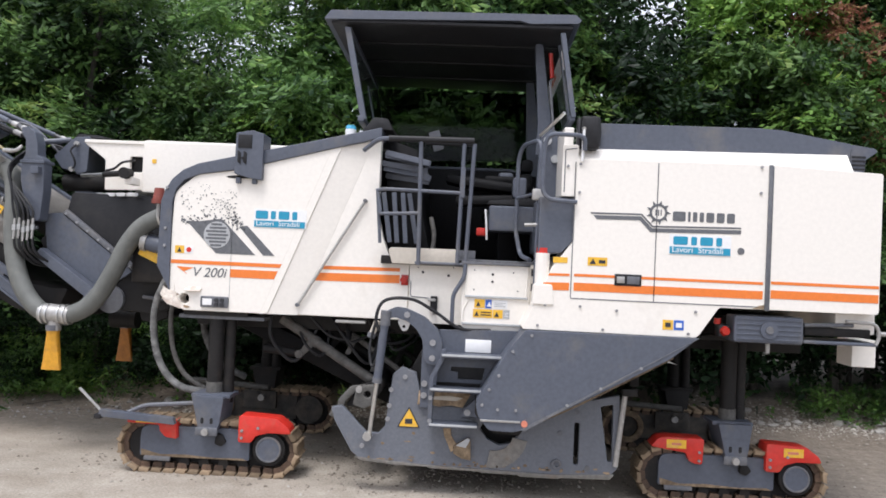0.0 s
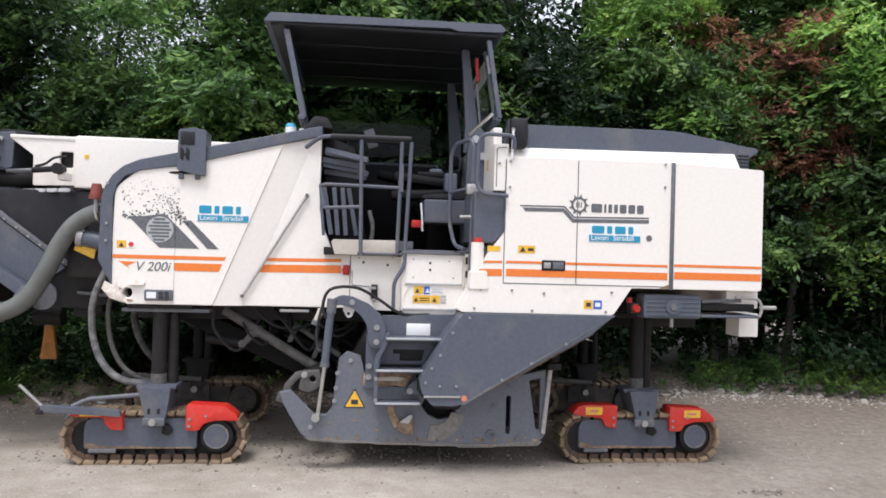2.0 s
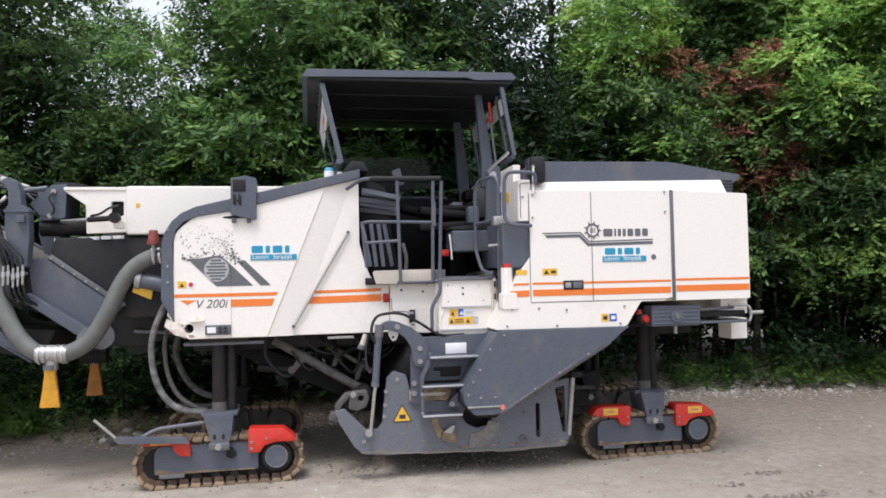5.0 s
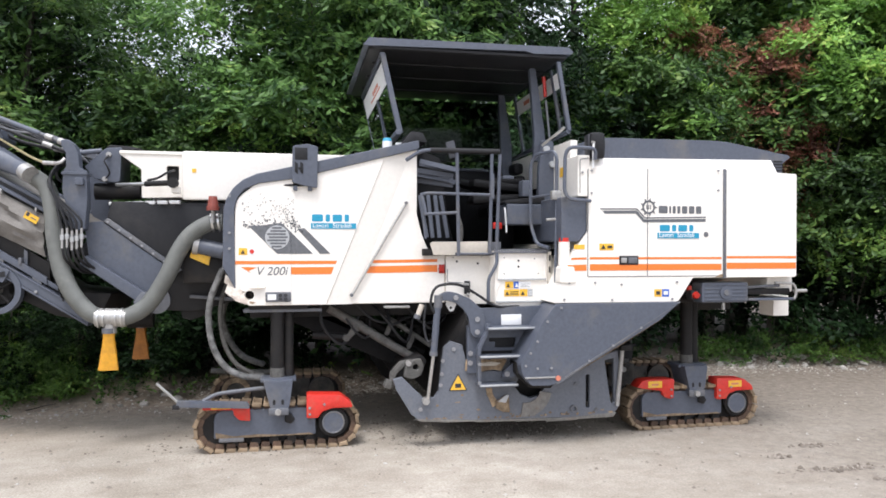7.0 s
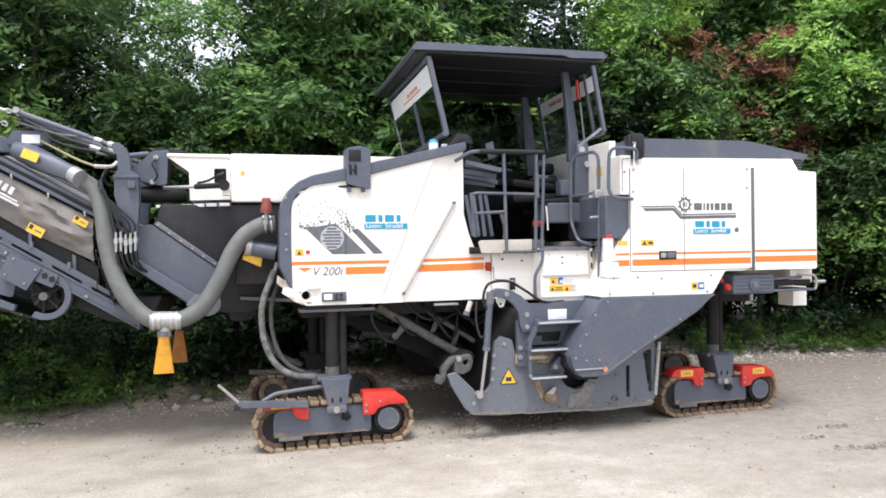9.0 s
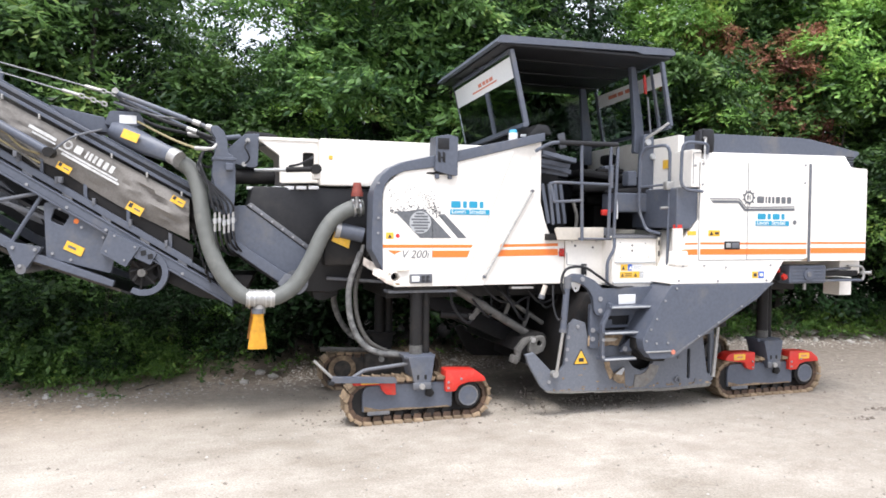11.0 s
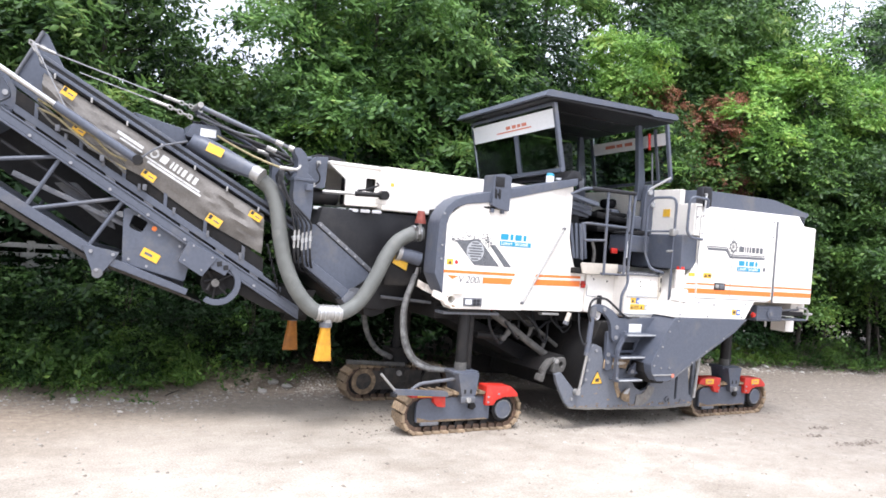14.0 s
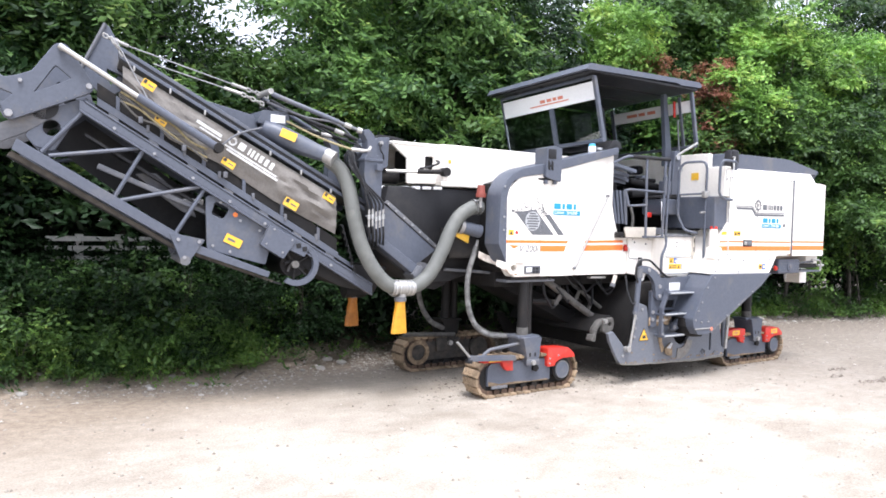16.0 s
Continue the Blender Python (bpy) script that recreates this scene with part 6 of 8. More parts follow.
def build_rails():
    y = -0.24
    g = part("gate_rail", rail([(-0.78, -0.13, 2.83), (-0.64, y, 2.92), (0.14, y, 2.925)], 0.019), GREY, machine, "slate grey tubular handrails at the platform")
    part("rail_sleeve", rod((-0.56, y, 2.921), (0.15, y, 2.926), 0.026, 10), DARK, g, "black foam sleeve")
    part("upright", rail([(-0.29, y, 2.91), (-0.27, y, 1.88)], 0.018), GREY, g)
    part("rail_bar", rail([(-0.64, y + 0.03, 2.48), (-0.6, y, 2.5), (0.07, y, 2.49)], 0.016), GREY, g)
    part("rail_bar", rail([(-0.64, y + 0.03, 2.5), (-0.6, y, 2.3), (-0.62, y, 2.29), (-0.28, y, 2.31)], 0.016), GREY, g)
    part("rail_bar", rail([(-0.64, y + 0.03, 2.5), (-0.6, y + 0.03, 2.05)], 0.014), GREY, g)
    part("upright", rail([(0.07, y, 2.9), (0.05, y, 1.9)], 0.018), GREY, g)
    part("upright", rail([(0.155, y, 2.9), (0.12, y, 1.95), (0.12, y - 0.02, 1.8), (0.03, y - 0.02, 1.65), (0.03, y - 0.02, 1.4)], 0.018, bend=0.05), GREY, g)
    part("foot_bar", rail([(-0.3, y + 0.02, 1.9), (0.12, y + 0.02, 1.9)], 0.014), GREY, g)
    part("hinge", box(0.05, 0.09, y - 0.025, y + 0.02, 2.45, 2.7, 0.006), GREY, g)
    part("top_lamp", box(-0.28, 0.14, 0.1, 0.16, 2.94, 2.99, 0.01), DARK, g)
    y2 = -0.42
    h = part("entry_rail", rail([(0.64, y2 + 0.08, 1.96), (0.57, y2 + 0.25, 2.0), (0.53, y2 + 0.33, 2.2), (0.53, y2 + 0.33, 2.82), (0.56, y2 + 0.28, 2.92), (0.67, y2 + 0.03, 2.93), (0.69, y2, 2.86), (0.68, y2, 1.42)], 0.018, bend=0.06), GREY, machine, "slate grey looped grab rail by the steps")
    part("cross_bar", rail([(0.53, y2 + 0.33, 2.48), (0.68, y2, 2.5)], 0.014), GREY, h)
    part("clamp", box(0.63, 0.73, y2 - 0.035, y2 + 0.035, 2.44, 2.53, 0.01), GALV, h)
    part("clamp", rod((0.58, y2, 2.24), (0.74, y2, 2.25), 0.015, 8), GALV, h)
    part("side_rail", rail([(1.0, -0.64, 2.82), (1.0, -0.66, 2.93), (0.74, -0.64, 2.94), (0.7, -0.62, 2.88), (0.69, -0.62, 2.5), (0.74, -0.64, 2.43), (0.96, -0.63, 2.42)], 0.018, bend=0.06), GREY, machine, "slate grey curved grab rail")


build_platform()
build_rails()


# ---- milling drum housing, ladder and cover ----
WORN = surface("worn_runner_steel", (0.2, 0.192, 0.18), 0.5, metal=0.3, grain=25, vary=0.2, dirt=(0.22, 0.14, 0.09), dirt_scale=7, dirt_amount=0.3, bump=0.3)


def build_drum():
    y = -0.28
    plate = [(-0.93, 0.68), (-0.9, 0.58), (-0.75, 0.33), (-0.68, 0.28), (-0.16, 0.25), (0.94, 0.23), (1.36, 0.245), (1.42, 0.3), (1.44, 0.55), (1.42, 0.9), (1.25, 0.86), (0.9, 0.8), (0.45, 0.72), (-0.18, 0.75), (-0.24, 1.0), (-0.36, 1.04), (-0.43, 0.98), (-0.48, 0.55), (-0.53, 0.49), (-0.63, 0.49), (-0.84, 0.7)]
    slot = rounded(rect(1.065, 1.105, 0.32, 0.66), 0.015, 2)
    gap = rounded([(0.3, 0.57), (0.36, 0.49), (0.46, 0.445), (0.56, 0.47), (0.62, 0.54), (0.66, 0.6), (0.5, 0.66), (0.34, 0.64)], 0.01, 2)
    tri = rounded([(1.27, 0.8), (1.37, 0.82), (1.375, 0.36), (1.34, 0.36)], 0.01, 2)
    d = part("side_skid", prism(plate, y, y + 0.05, 0.008, holes=[slot, tri, gap]), SKID, machine, "scuffed grey side plate of the milling drum")
    part("wear_strip", prism([(-0.72, 0.29), (-0.66, 0.262), (-0.4, 0.24), (-0.12, 0.238), (-0.1, 0.228), (0.3, 0.222), (0.32, 0.215), (0.62, 0.212), (0.64, 0.2), (0.95, 0.2), (0.97, 0.208), (1.36, 0.215), (1.4, 0.26), (0.9, 0.232), (-0.16, 0.256)], y - 0.008, y + 0.07, 0.003), WORN, d, "rusty worn skid runner")
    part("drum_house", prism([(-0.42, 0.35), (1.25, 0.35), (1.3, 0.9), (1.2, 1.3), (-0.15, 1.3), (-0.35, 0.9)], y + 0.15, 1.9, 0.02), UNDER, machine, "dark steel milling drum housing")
    part("round_plate", prism([(0.42 + 0.27 * math.cos(a), 0.54 + 0.28 * math.sin(a)) for a in np.linspace(4.5, 6.1, 14)] + [(0.42 + 0.15 * math.cos(a), 0.54 + 0.14 * math.sin(a)) for a in np.linspace(6.1, 4.5, 12)], y - 0.012, y, 0.0), WORN, d)
    for i in range(11):
        bolt(-0.6 + 0.175 * i, 0.292 - 0.02 * min(1, i / 4), y, d, 0.01, RUST)
    rr = random.Random(17)
    chips = bmesh.new()
    for _ in range(34):
        cx_, cz_ = rr.uniform(-0.6, 1.34), 0.262 + 0.035 * rr.random() ** 2
        if rr.random() < 0.25:
            cx_, cz_ = rr.uniform(-0.5, 0.3), rr.uniform(0.3, 0.56)
        w_, h_ = rr.uniform(0.008, 0.05), rr.uniform(0.005, 0.016)
        prism([(cx_ + w_ * math.cos(q * 0.9) * rr.uniform(0.6, 1), cz_ + h_ * math.sin(q * 0.9) * rr.uniform(0.5, 1)) for q in range(7)], y - 0.0025, y + 0.001, 0, chips)
    tagged(part("rust_chips", chips, RUST, d, "rusty chips in the grey paint"), kind="stuff")
    tg = part("warning_triangle", prism(rounded([(-0.38, 0.55), (-0.19, 0.55), (-0.285, 0.72)], 0.012, 3), y - 0.005, y, 0), INK, d)
    part("triangle_face", prism(rounded([(-0.365, 0.558), (-0.205, 0.558), (-0.285, 0.702)], 0.01, 3), y - 0.008, y - 0.0045, 0), STICKER, tg)
    part("triangle_mark", prism(rect(-0.315, -0.255, 0.58, 0.62), y - 0.011, y - 0.0075, 0), INK, tg)
    part("rust_patch", prism([(0.0, 0.57), (0.06, 0.575), (0.07, 0.5), (0.11, 0.44), (0.13, 0.41), (0.07, 0.37), (0.04, 0.44), (0.01, 0.5)], y - 0.012, y, 0.002), RUST, d, "bent rusty plate")
    part("bent_tab", prism([(0.09, 0.43), (0.2, 0.5), (0.225, 0.495), (0.235, 0.32), (0.16, 0.33), (0.09, 0.37)], y - 0.05, y - 0.03, 0.004), RUST, d, "bent rusty tab")
    part("tab_face", prism([(0.11, 0.435), (0.2, 0.5), (0.225, 0.49), (0.19, 0.42)], y - 0.056, y - 0.049, 0.001), PALE, d, "worn bright corner")
    for x, z in ((-0.44, 0.85), (-0.45, 0.72), (-0.46, 0.61), (-0.33, 0.96), (-0.66, 0.38), (0.95, 0.57), (1.08, 0.75), (1.18, 0.3), (0.9, 0.32), (0.2, 0.7)):
        bolt(x, z, y, d, 0.02, DUSTY if x > 0.8 else GALV)
    part("eyelet", prism(circle(0.93, 0.32, 0.04, 16), y - 0.02, y, 0.003, holes=[circle(0.93, 0.32, 0.02, 12)]), DUSTY, d)
    part("strut", rod((1.46, -0.3, 0.95), (1.4, -0.3, 0.33), 0.022, 10), GALV, d)
    part("strut_head", box(1.43, 1.55, -0.33, -0.26, 0.9, 0.96, 0.01), UNDER, d)
    # far skid in near-black steel for the shade under the machine
    part("far_skid", prism(plate[:9] + [(1.42, 0.9), (0.9, 0.9), (-0.2, 0.95), (-0.36, 1.04), (-0.43, 0.98), (-0.48, 0.55), (-0.63, 0.49), (-0.84, 0.7)], 1.98, 2.03, 0.006), UNDER, machine)
    # curved carrying arm and its piston
    arm = [(-0.51, 1.43), (-0.5, 1.5), (-0.42, 1.535), (-0.33, 1.525), (-0.18, 1.46), (-0.07, 1.36), (-0.035, 1.26), (-0.03, 1.11), (-0.06, 1.08), (-0.15, 1.085), (-0.18, 1.13), (-0.2, 1.28), (-0.25, 1.36), (-0.33, 1.425), (-0.43, 1.45)]
    a = part("carrier_arm", prism(rounded(arm, 0.025, 3), y - 0.09, y - 0.03, 0.01), GREY, machine, "slate grey curved carrier arm with bolts")
    for x, z in ((-0.33, 1.475), (-0.113, 1.26), (-0.113, 1.135)):
        bolt(x, z, y - 0.09, a, 0.026, GALV)
    part("arm_post", prism(rounded([(-0.2, 1.2), (-0.06, 1.2), (-0.06, 1.0), (-0.1, 0.72), (-0.2, 0.72), (-0.2, 0.95)], 0.02, 2), y - 0.04, y + 0.02, 0.008), GREY, a)
    for x, z in ((-0.17, 0.92), (-0.17, 0.825)):
        bolt(x, z, y - 0.04, a, 0.026, GALV)
    part("shackle_plate", prism(rounded([(-0.4, 1.45), (-0.34, 1.46), (-0.3, 1.42), (-0.33, 1.34), (-0.37, 1.33), (-0.41, 1.4)], 0.012, 2), y - 0.01, y + 0.01, 0.003, holes=[circle(-0.36, 1.37, 0.014, 10)]), LABEL, a, "white shackle plate")
    tv = part("torn_valve", rod((-0.655, -0.06, 1.26), (-0.605, -0.06, 1.39), 0.028, 10), BEIGE, machine, "dirty pale hose valve")
    part("valve_collar", rod((-0.66, -0.06, 1.245), (-0.645, -0.06, 1.285), 0.036, 10), DUSTY, tv)
    pi = part("lift_piston", rod((-0.505, y - 0.09, 1.45), (-0.55, y - 0.09, 0.92), 0.034, 14), GREY, machine, "grey hydraulic lift cylinder")
    part("piston_rod", rod((-0.55, y - 0.09, 0.92), (-0.6, y - 0.05, 0.47), 0.018, 12), STEEL, pi)
    part("piston_head", rod((-0.5, y - 0.09, 1.5), (-0.508, y - 0.09, 1.38), 0.042, 14), DUSTY, pi)
    part("piston_gland", rod((-0.547, y - 0.09, 0.955), (-0.551, y - 0.09, 0.915), 0.04, 14), DUSTY, pi)
    part("piston_eye", rod((-0.615, y - 0.07, 0.47), (-0.615, y, 0.47), 0.035, 14), GALV, pi)
    part("oil_hose", tube([(-0.52, y - 0.1, 1.3), (-0.58, y - 0.1, 1.42), (-0.52, y - 0.09, 1.58), (-0.3, y - 0.06, 1.6), (-0.1, y - 0.03, 1.5), (0.1, y - 0.02, 1.38), (0.35, y + 0.02, 1.37)], 0.014, 8), DARK, pi)
    part("oil_hose", tube([(-0.53, y - 0.1, 1.12), (-0.6, y - 0.08, 1.05), (-0.63, y - 0.02, 1.2), (-0.6, y + 0.05, 1.4)], 0.012, 8), DARK, pi)
    # ladder between arm and cover
    ld = part("ladder", prism([(-0.07, 1.36), (0.61, 1.38), (0.5, 1.17), (-0.03, 1.17)], y - 0.02, y + 0.02, 0.004), GREY, machine, "slate grey steel ladder with worn treads")
    part("ladder_label", box(0.15, 0.36, y - 0.03, y - 0.022, 1.19, 1.295, 0.002), LABEL, ld)
    part("stile", prism(rounded([(-0.035, 1.22), (0.0, 1.22), (-0.01, 1.14), (-0.09, 0.98), (-0.09, 0.6), (-0.125, 0.6), (-0.125, 0.99), (-0.045, 1.15)], 0.01, 2), y - 0.16, y - 0.1, 0.005), GREY, ld)
    for z, x0, x1 in ((1.185, -0.04, 0.47), (0.912, -0.12, 0.33), (0.632, -0.12, 0.28)):
        part("tread", box(x0, x1, y - 0.2, y - 0.03, z - 0.028, z, 0.006), GREY, ld)
        part("tread_edge", box(x0 + 0.01, x1 - 0.01, y - 0.206, y - 0.198, z - 0.016, z + 0.002, 0.002), PALE, ld, "worn bare edge of the tread")
    part("riser", prism([(-0.07, 1.16), (0.46, 1.16), (0.33, 0.93), (-0.1, 0.93)], y + 0.02, y + 0.04, 0.0, holes=[[(0.04, 1.06), (0.32, 1.06), (0.3, 0.96), (0.1, 0.96), (0.1, 1.02), (0.04, 1.02)]]), GREY, ld)
    part("riser_back", box(-0.08, 0.46, y + 0.06, y + 0.09, 0.9, 1.17, 0.0), DARK, ld)
    part("riser", prism([(-0.1, 0.885), (0.29, 0.885), (0.28, 0.65), (-0.1, 0.65)], y + 0.03, y + 0.05, 0.0), SKID, ld)
    part("rusty_flap", prism([(-0.22, 0.745), (-0.21, 0.86), (-0.13, 0.85), (-0.06, 0.872), (0.03, 0.852), (0.1, 0.868), (0.2, 0.862), (0.21, 0.84), (0.15, 0.735), (0.06, 0.75), (-0.04, 0.735), (-0.12, 0.748)], y - 0.03, y - 0.015, 0.003), RUST, ld, "rusty scraped flap")
    part("flap_shade", prism([(-0.2, 0.795), (0.1, 0.79), (0.15, 0.815), (0.04, 0.83), (-0.1, 0.815)], y - 0.036, y - 0.029, 0.001), BEIGE, ld, "dried mud on the flap")
    br = part("tread_bracket", prism(rounded([(0.14, 0.68), (0.16, 0.74), (0.28, 0.85), (0.29, 0.68)], 0.012, 2), y - 0.1, y - 0.06, 0.005), GREY, ld)
    bolt(0.19, 0.715, y - 0.1, br, 0.027, GALV)
    for x, z in ((-0.108, 0.83), (-0.108, 0.646)):
        bolt(x, z, y - 0.16, ld, 0.018, GALV)
    # big slanted cover of the drum drive
    cov = [(0.61, 1.42), (1.93, 1.42), (1.72, 1.25), (1.05, 0.88), (0.62, 0.65), (0.55, 0.63), (0.36, 0.635), (0.27, 0.74), (0.25, 0.84), (0.3, 0.93), (0.47, 1.24)]
    c = part("drive_cover", prism(rounded(cov, 0.02, 2), -0.625, -0.2, 0.015), GREY, machine, "slate grey slanted cover of the drum drive")
    part("edge_strip", prism([(1.9, 1.405), (1.93, 1.42), (0.63, 0.645), (0.6, 0.655)][::1], -0.63, -0.18, 0.0), DUSTY, c)
    part("lip", box(0.29, 0.6, -0.64, -0.62, 0.705, 0.72, 0.003), GALV, c)
    part("rope", tube([(0.62, -0.6, 0.66), (1.0, -0.58, 0.84), (1.4, -0.58, 1.06), (1.75, -0.58, 1.26)], 0.012, 6), RUST, c, "tan rope along the lower edge")
    for x, z in ((0.66, 1.38), (0.52, 1.25), (0.42, 1.06), (0.35, 0.95), (0.3, 0.83), (0.42, 0.8), (0.56, 0.8), (0.95, 0.86), (1.2, 1.0), (1.5, 1.17)):
        bolt(x, z, -0.625, c, 0.012)
    for x, z in ((0.585, 1.3), (0.5, 1.17), (0.41, 1.01)):
        part("edge_clip", box(x - 0.03, x + 0.03, -0.6, -0.55, z - 0.02, z + 0.02, 0.006), DUSTY, c)
        part("clip_screw", rod((x - 0.035, -0.575, z), (x - 0.02, -0.575, z), 0.012, 8), GALV, c)
    part("red_mark", prism(circle(0.63, 0.7, 0.026, 10), -0.632, -0.6245, 0), FADED, c)
    part("shroud", prism(rounded([(0.25, 0.85), (0.25, 0.73), (0.4, 0.59), (0.6, 0.58), (0.66, 0.66), (0.4, 0.62), (0.29, 0.73)], 0.01), -0.5, -0.29, 0.006), UNDER, c)


def build_underside():
    part("chassis", box(-2.3, 3.1, 0.3, 1.5, 1.25, 1.55, 0.01), UNDER, machine, "oily chassis underside, its shade put into the near-black colour")
    part("cross_rail", rod((-2.9, 0.5, 1.46), (-1.7, 0.3, 1.38), 0.018, 8), DUSTY, machine)
    part("cross_bracket", box(-2.35, -1.6, 0.0, 0.2, 1.33, 1.36, 0.004), DUSTY, machine)
    part("small_bracket", box(-0.98, -0.72, 0.0, 0.08, 1.35, 1.374, 0.005), GALV, machine)
    # the far arm takes near-black steel for the shade it stands in
    for y, x0, m_ in ((0.3, -1.52, DUSTHOSE), (0.8, -1.36, UNDER)):
        s = part("scraper_arm", rod((x0, y, 1.34), (x0 + 0.92, y - 0.02, 0.78), 0.046, 12), m_, machine, "dusty steel scraper arm")
        part("arm_collar", rod((x0 + 0.3, y - 0.004, 1.157), (x0 + 0.34, y - 0.006, 1.133), 0.056, 12), m_, s)
        part("knuckle", rod((x0 + 0.18, y - 0.06, 1.03), (x0 + 0.18, y + 0.03, 1.03), 0.036, 12), m_, s)
        part("knuckle_hub", rod((x0 + 0.18, y - 0.07, 1.03), (x0 + 0.18, y - 0.06, 1.03), 0.016, 10), DUSTHOSE, s)
        part("knuckle_link", prism(rounded([(x0 + 0.15, 1.0), (x0 + 0.21, 1.01), (x0 + 0.33, 1.13), (x0 + 0.31, 1.19), (x0 + 0.25, 1.16)], 0.015, 2), y - 0.05, y - 0.02, 0.005), m_, s)
        t_ = part("stay_tube", rod((x0 + 0.48, y + 0.1, 1.32), (x0 + 1.08, y + 0.05, 0.92), 0.026, 10), m_, s)
        for q in (0.3, 0.68):
            xa = x0 + 0.48 + 0.6 * q
            part("stay_link", prism(rounded([(xa - 0.02, 1.32 - 0.4 * q), (xa + 0.03, 1.31 - 0.4 * q), (xa - 0.03, 1.16 - 0.4 * q), (xa - 0.08, 1.16 - 0.4 * q)], 0.01, 2), y + 0.02, y + 0.05, 0.004), m_, t_)
    part("cross_cylinder", rod((-1.68, 0.34, 1.06), (-1.37, 0.32, 1.03), 0.042, 12), UNDER, machine, "oily horizontal cylinder")
    sc = part("front_scraper", prism(rounded([(-0.86, 0.64), (-0.72, 0.62), (-0.62, 0.68), (-0.54, 0.8), (-0.58, 0.86), (-0.66, 0.85), (-0.78, 0.78)], 0.02), 0.02, 1.8, 0.01), UNDER, machine, "dented grey scraper bar")
    part("scraper_hook", prism(rounded([(-0.93, 0.57), (-0.88, 0.56), (-0.86, 0.68), (-0.78, 0.76), (-0.68, 0.78), (-0.69, 0.83), (-0.82, 0.81), (-0.92, 0.7)], 0.015, 2), -0.02, 0.06, 0.008), DUSTHOSE, sc)
    part("hook_pad", prism(rounded([(-0.99, 0.56), (-0.92, 0.54), (-0.9, 0.62), (-0.96, 0.64)], 0.012, 2), -0.05, 0.06, 0.008), DUSTHOSE, sc)
    part("hook_pin", rod((-0.74, -0.06, 0.795), (-0.74, 0.02, 0.795), 0.028, 12), GALV, sc)
    part("side_cast", prism(rounded([(-0.79, 0.66), (-0.7, 0.63), (-0.61, 0.67), (-0.58, 0.76), (-0.61, 0.84), (-0.69, 0.83), (-0.77, 0.77)], 0.02), -0.05, 0.02, 0.012, holes=[circle(-0.665, 0.755, 0.03, 12)]), DUSTHOSE, sc, "dusty grey scraper casting")
    # near-black here stands in for the shade under the body
    part("floor_conveyor", prism([(-2.6, 1.5), (-0.5, 0.55), (-0.5, 0.75), (-2.5, 1.62)], 0.55, 1.25, 0.01), INNER_BLACK, machine)
    r = random.Random(4)
    for i in range(7):
        x = -1.6 + 0.17 * i
        part("oil_hose", tube([(x, 0.15 + r.uniform(0, 0.3), 1.4), (x + r.uniform(0, 0.2), 0.2, 1.2 + r.uniform(-0.1, 0.05)), (x + r.uniform(0.2, 0.4), 0.25, 1.05 + r.uniform(-0.1, 0.2)), (x + r.uniform(0.3, 0.6), 0.35, 1.3)], 0.012 + 0.005 * r.random(), 6), DARK, machine)
    # hydraulic hoses hanging to the front tracks
    for k, (dx, dy, r_) in enumerate(((0.0, 0.0, 0.031), (0.1, 0.14, 0.022))):
        h = part("track_hose", tube([(-2.57 + dx, 0.33 + dy, 1.74), (-2.61 + dx, 0.31 + dy, 1.64), (-2.68 + dx, 0.3 + dy, 1.45), (-2.7 + dx, 0.3 + dy, 1.24), (-2.66 + dx, 0.3 + dy, 0.98), (-2.55 + dx, 0.29 + dy, 0.78), (-2.38 + dx, 0.25 + dy, 0.68), (-2.16, 0.18 + dy, 0.665)], r_, 12, ribs=0.002, steps=12), DUSTHOSE if k else WRAP, machine, "hydraulic hose wrapped in mottled grey sleeve")
        part("fitting", rod((-2.57 + dx, 0.33 + dy, 1.7), (-2.54 + dx, 0.34 + dy, 1.82), 0.022, 8), GALV, h)
    part("track_hose", tube([(-2.55, 1.42, 1.5), (-2.66, 1.46, 1.2), (-2.6, 1.48, 0.92), (-2.44, 1.5, 0.7), (-2.2, 1.55, 0.58)], 0.034, 10, ribs=0.002, steps=10), WRAP, machine, "hydraulic hose wrapped in mottled grey sleeve")
    for x in (0.7, 1.6):
        part("skid_chain", box(x, x + 0.08, 0.2, 1.6, 0.9, 1.3, 0.01), UNDER, machine)
    part("white_blade", prism([(1.72, 1.14), (1.78, 1.16), (1.98, 1.12), (1.9, 1.15), (1.8, 1.18)], 0.1, 0.13, 0.002), LABEL, machine)


build_drum()
build_underside()


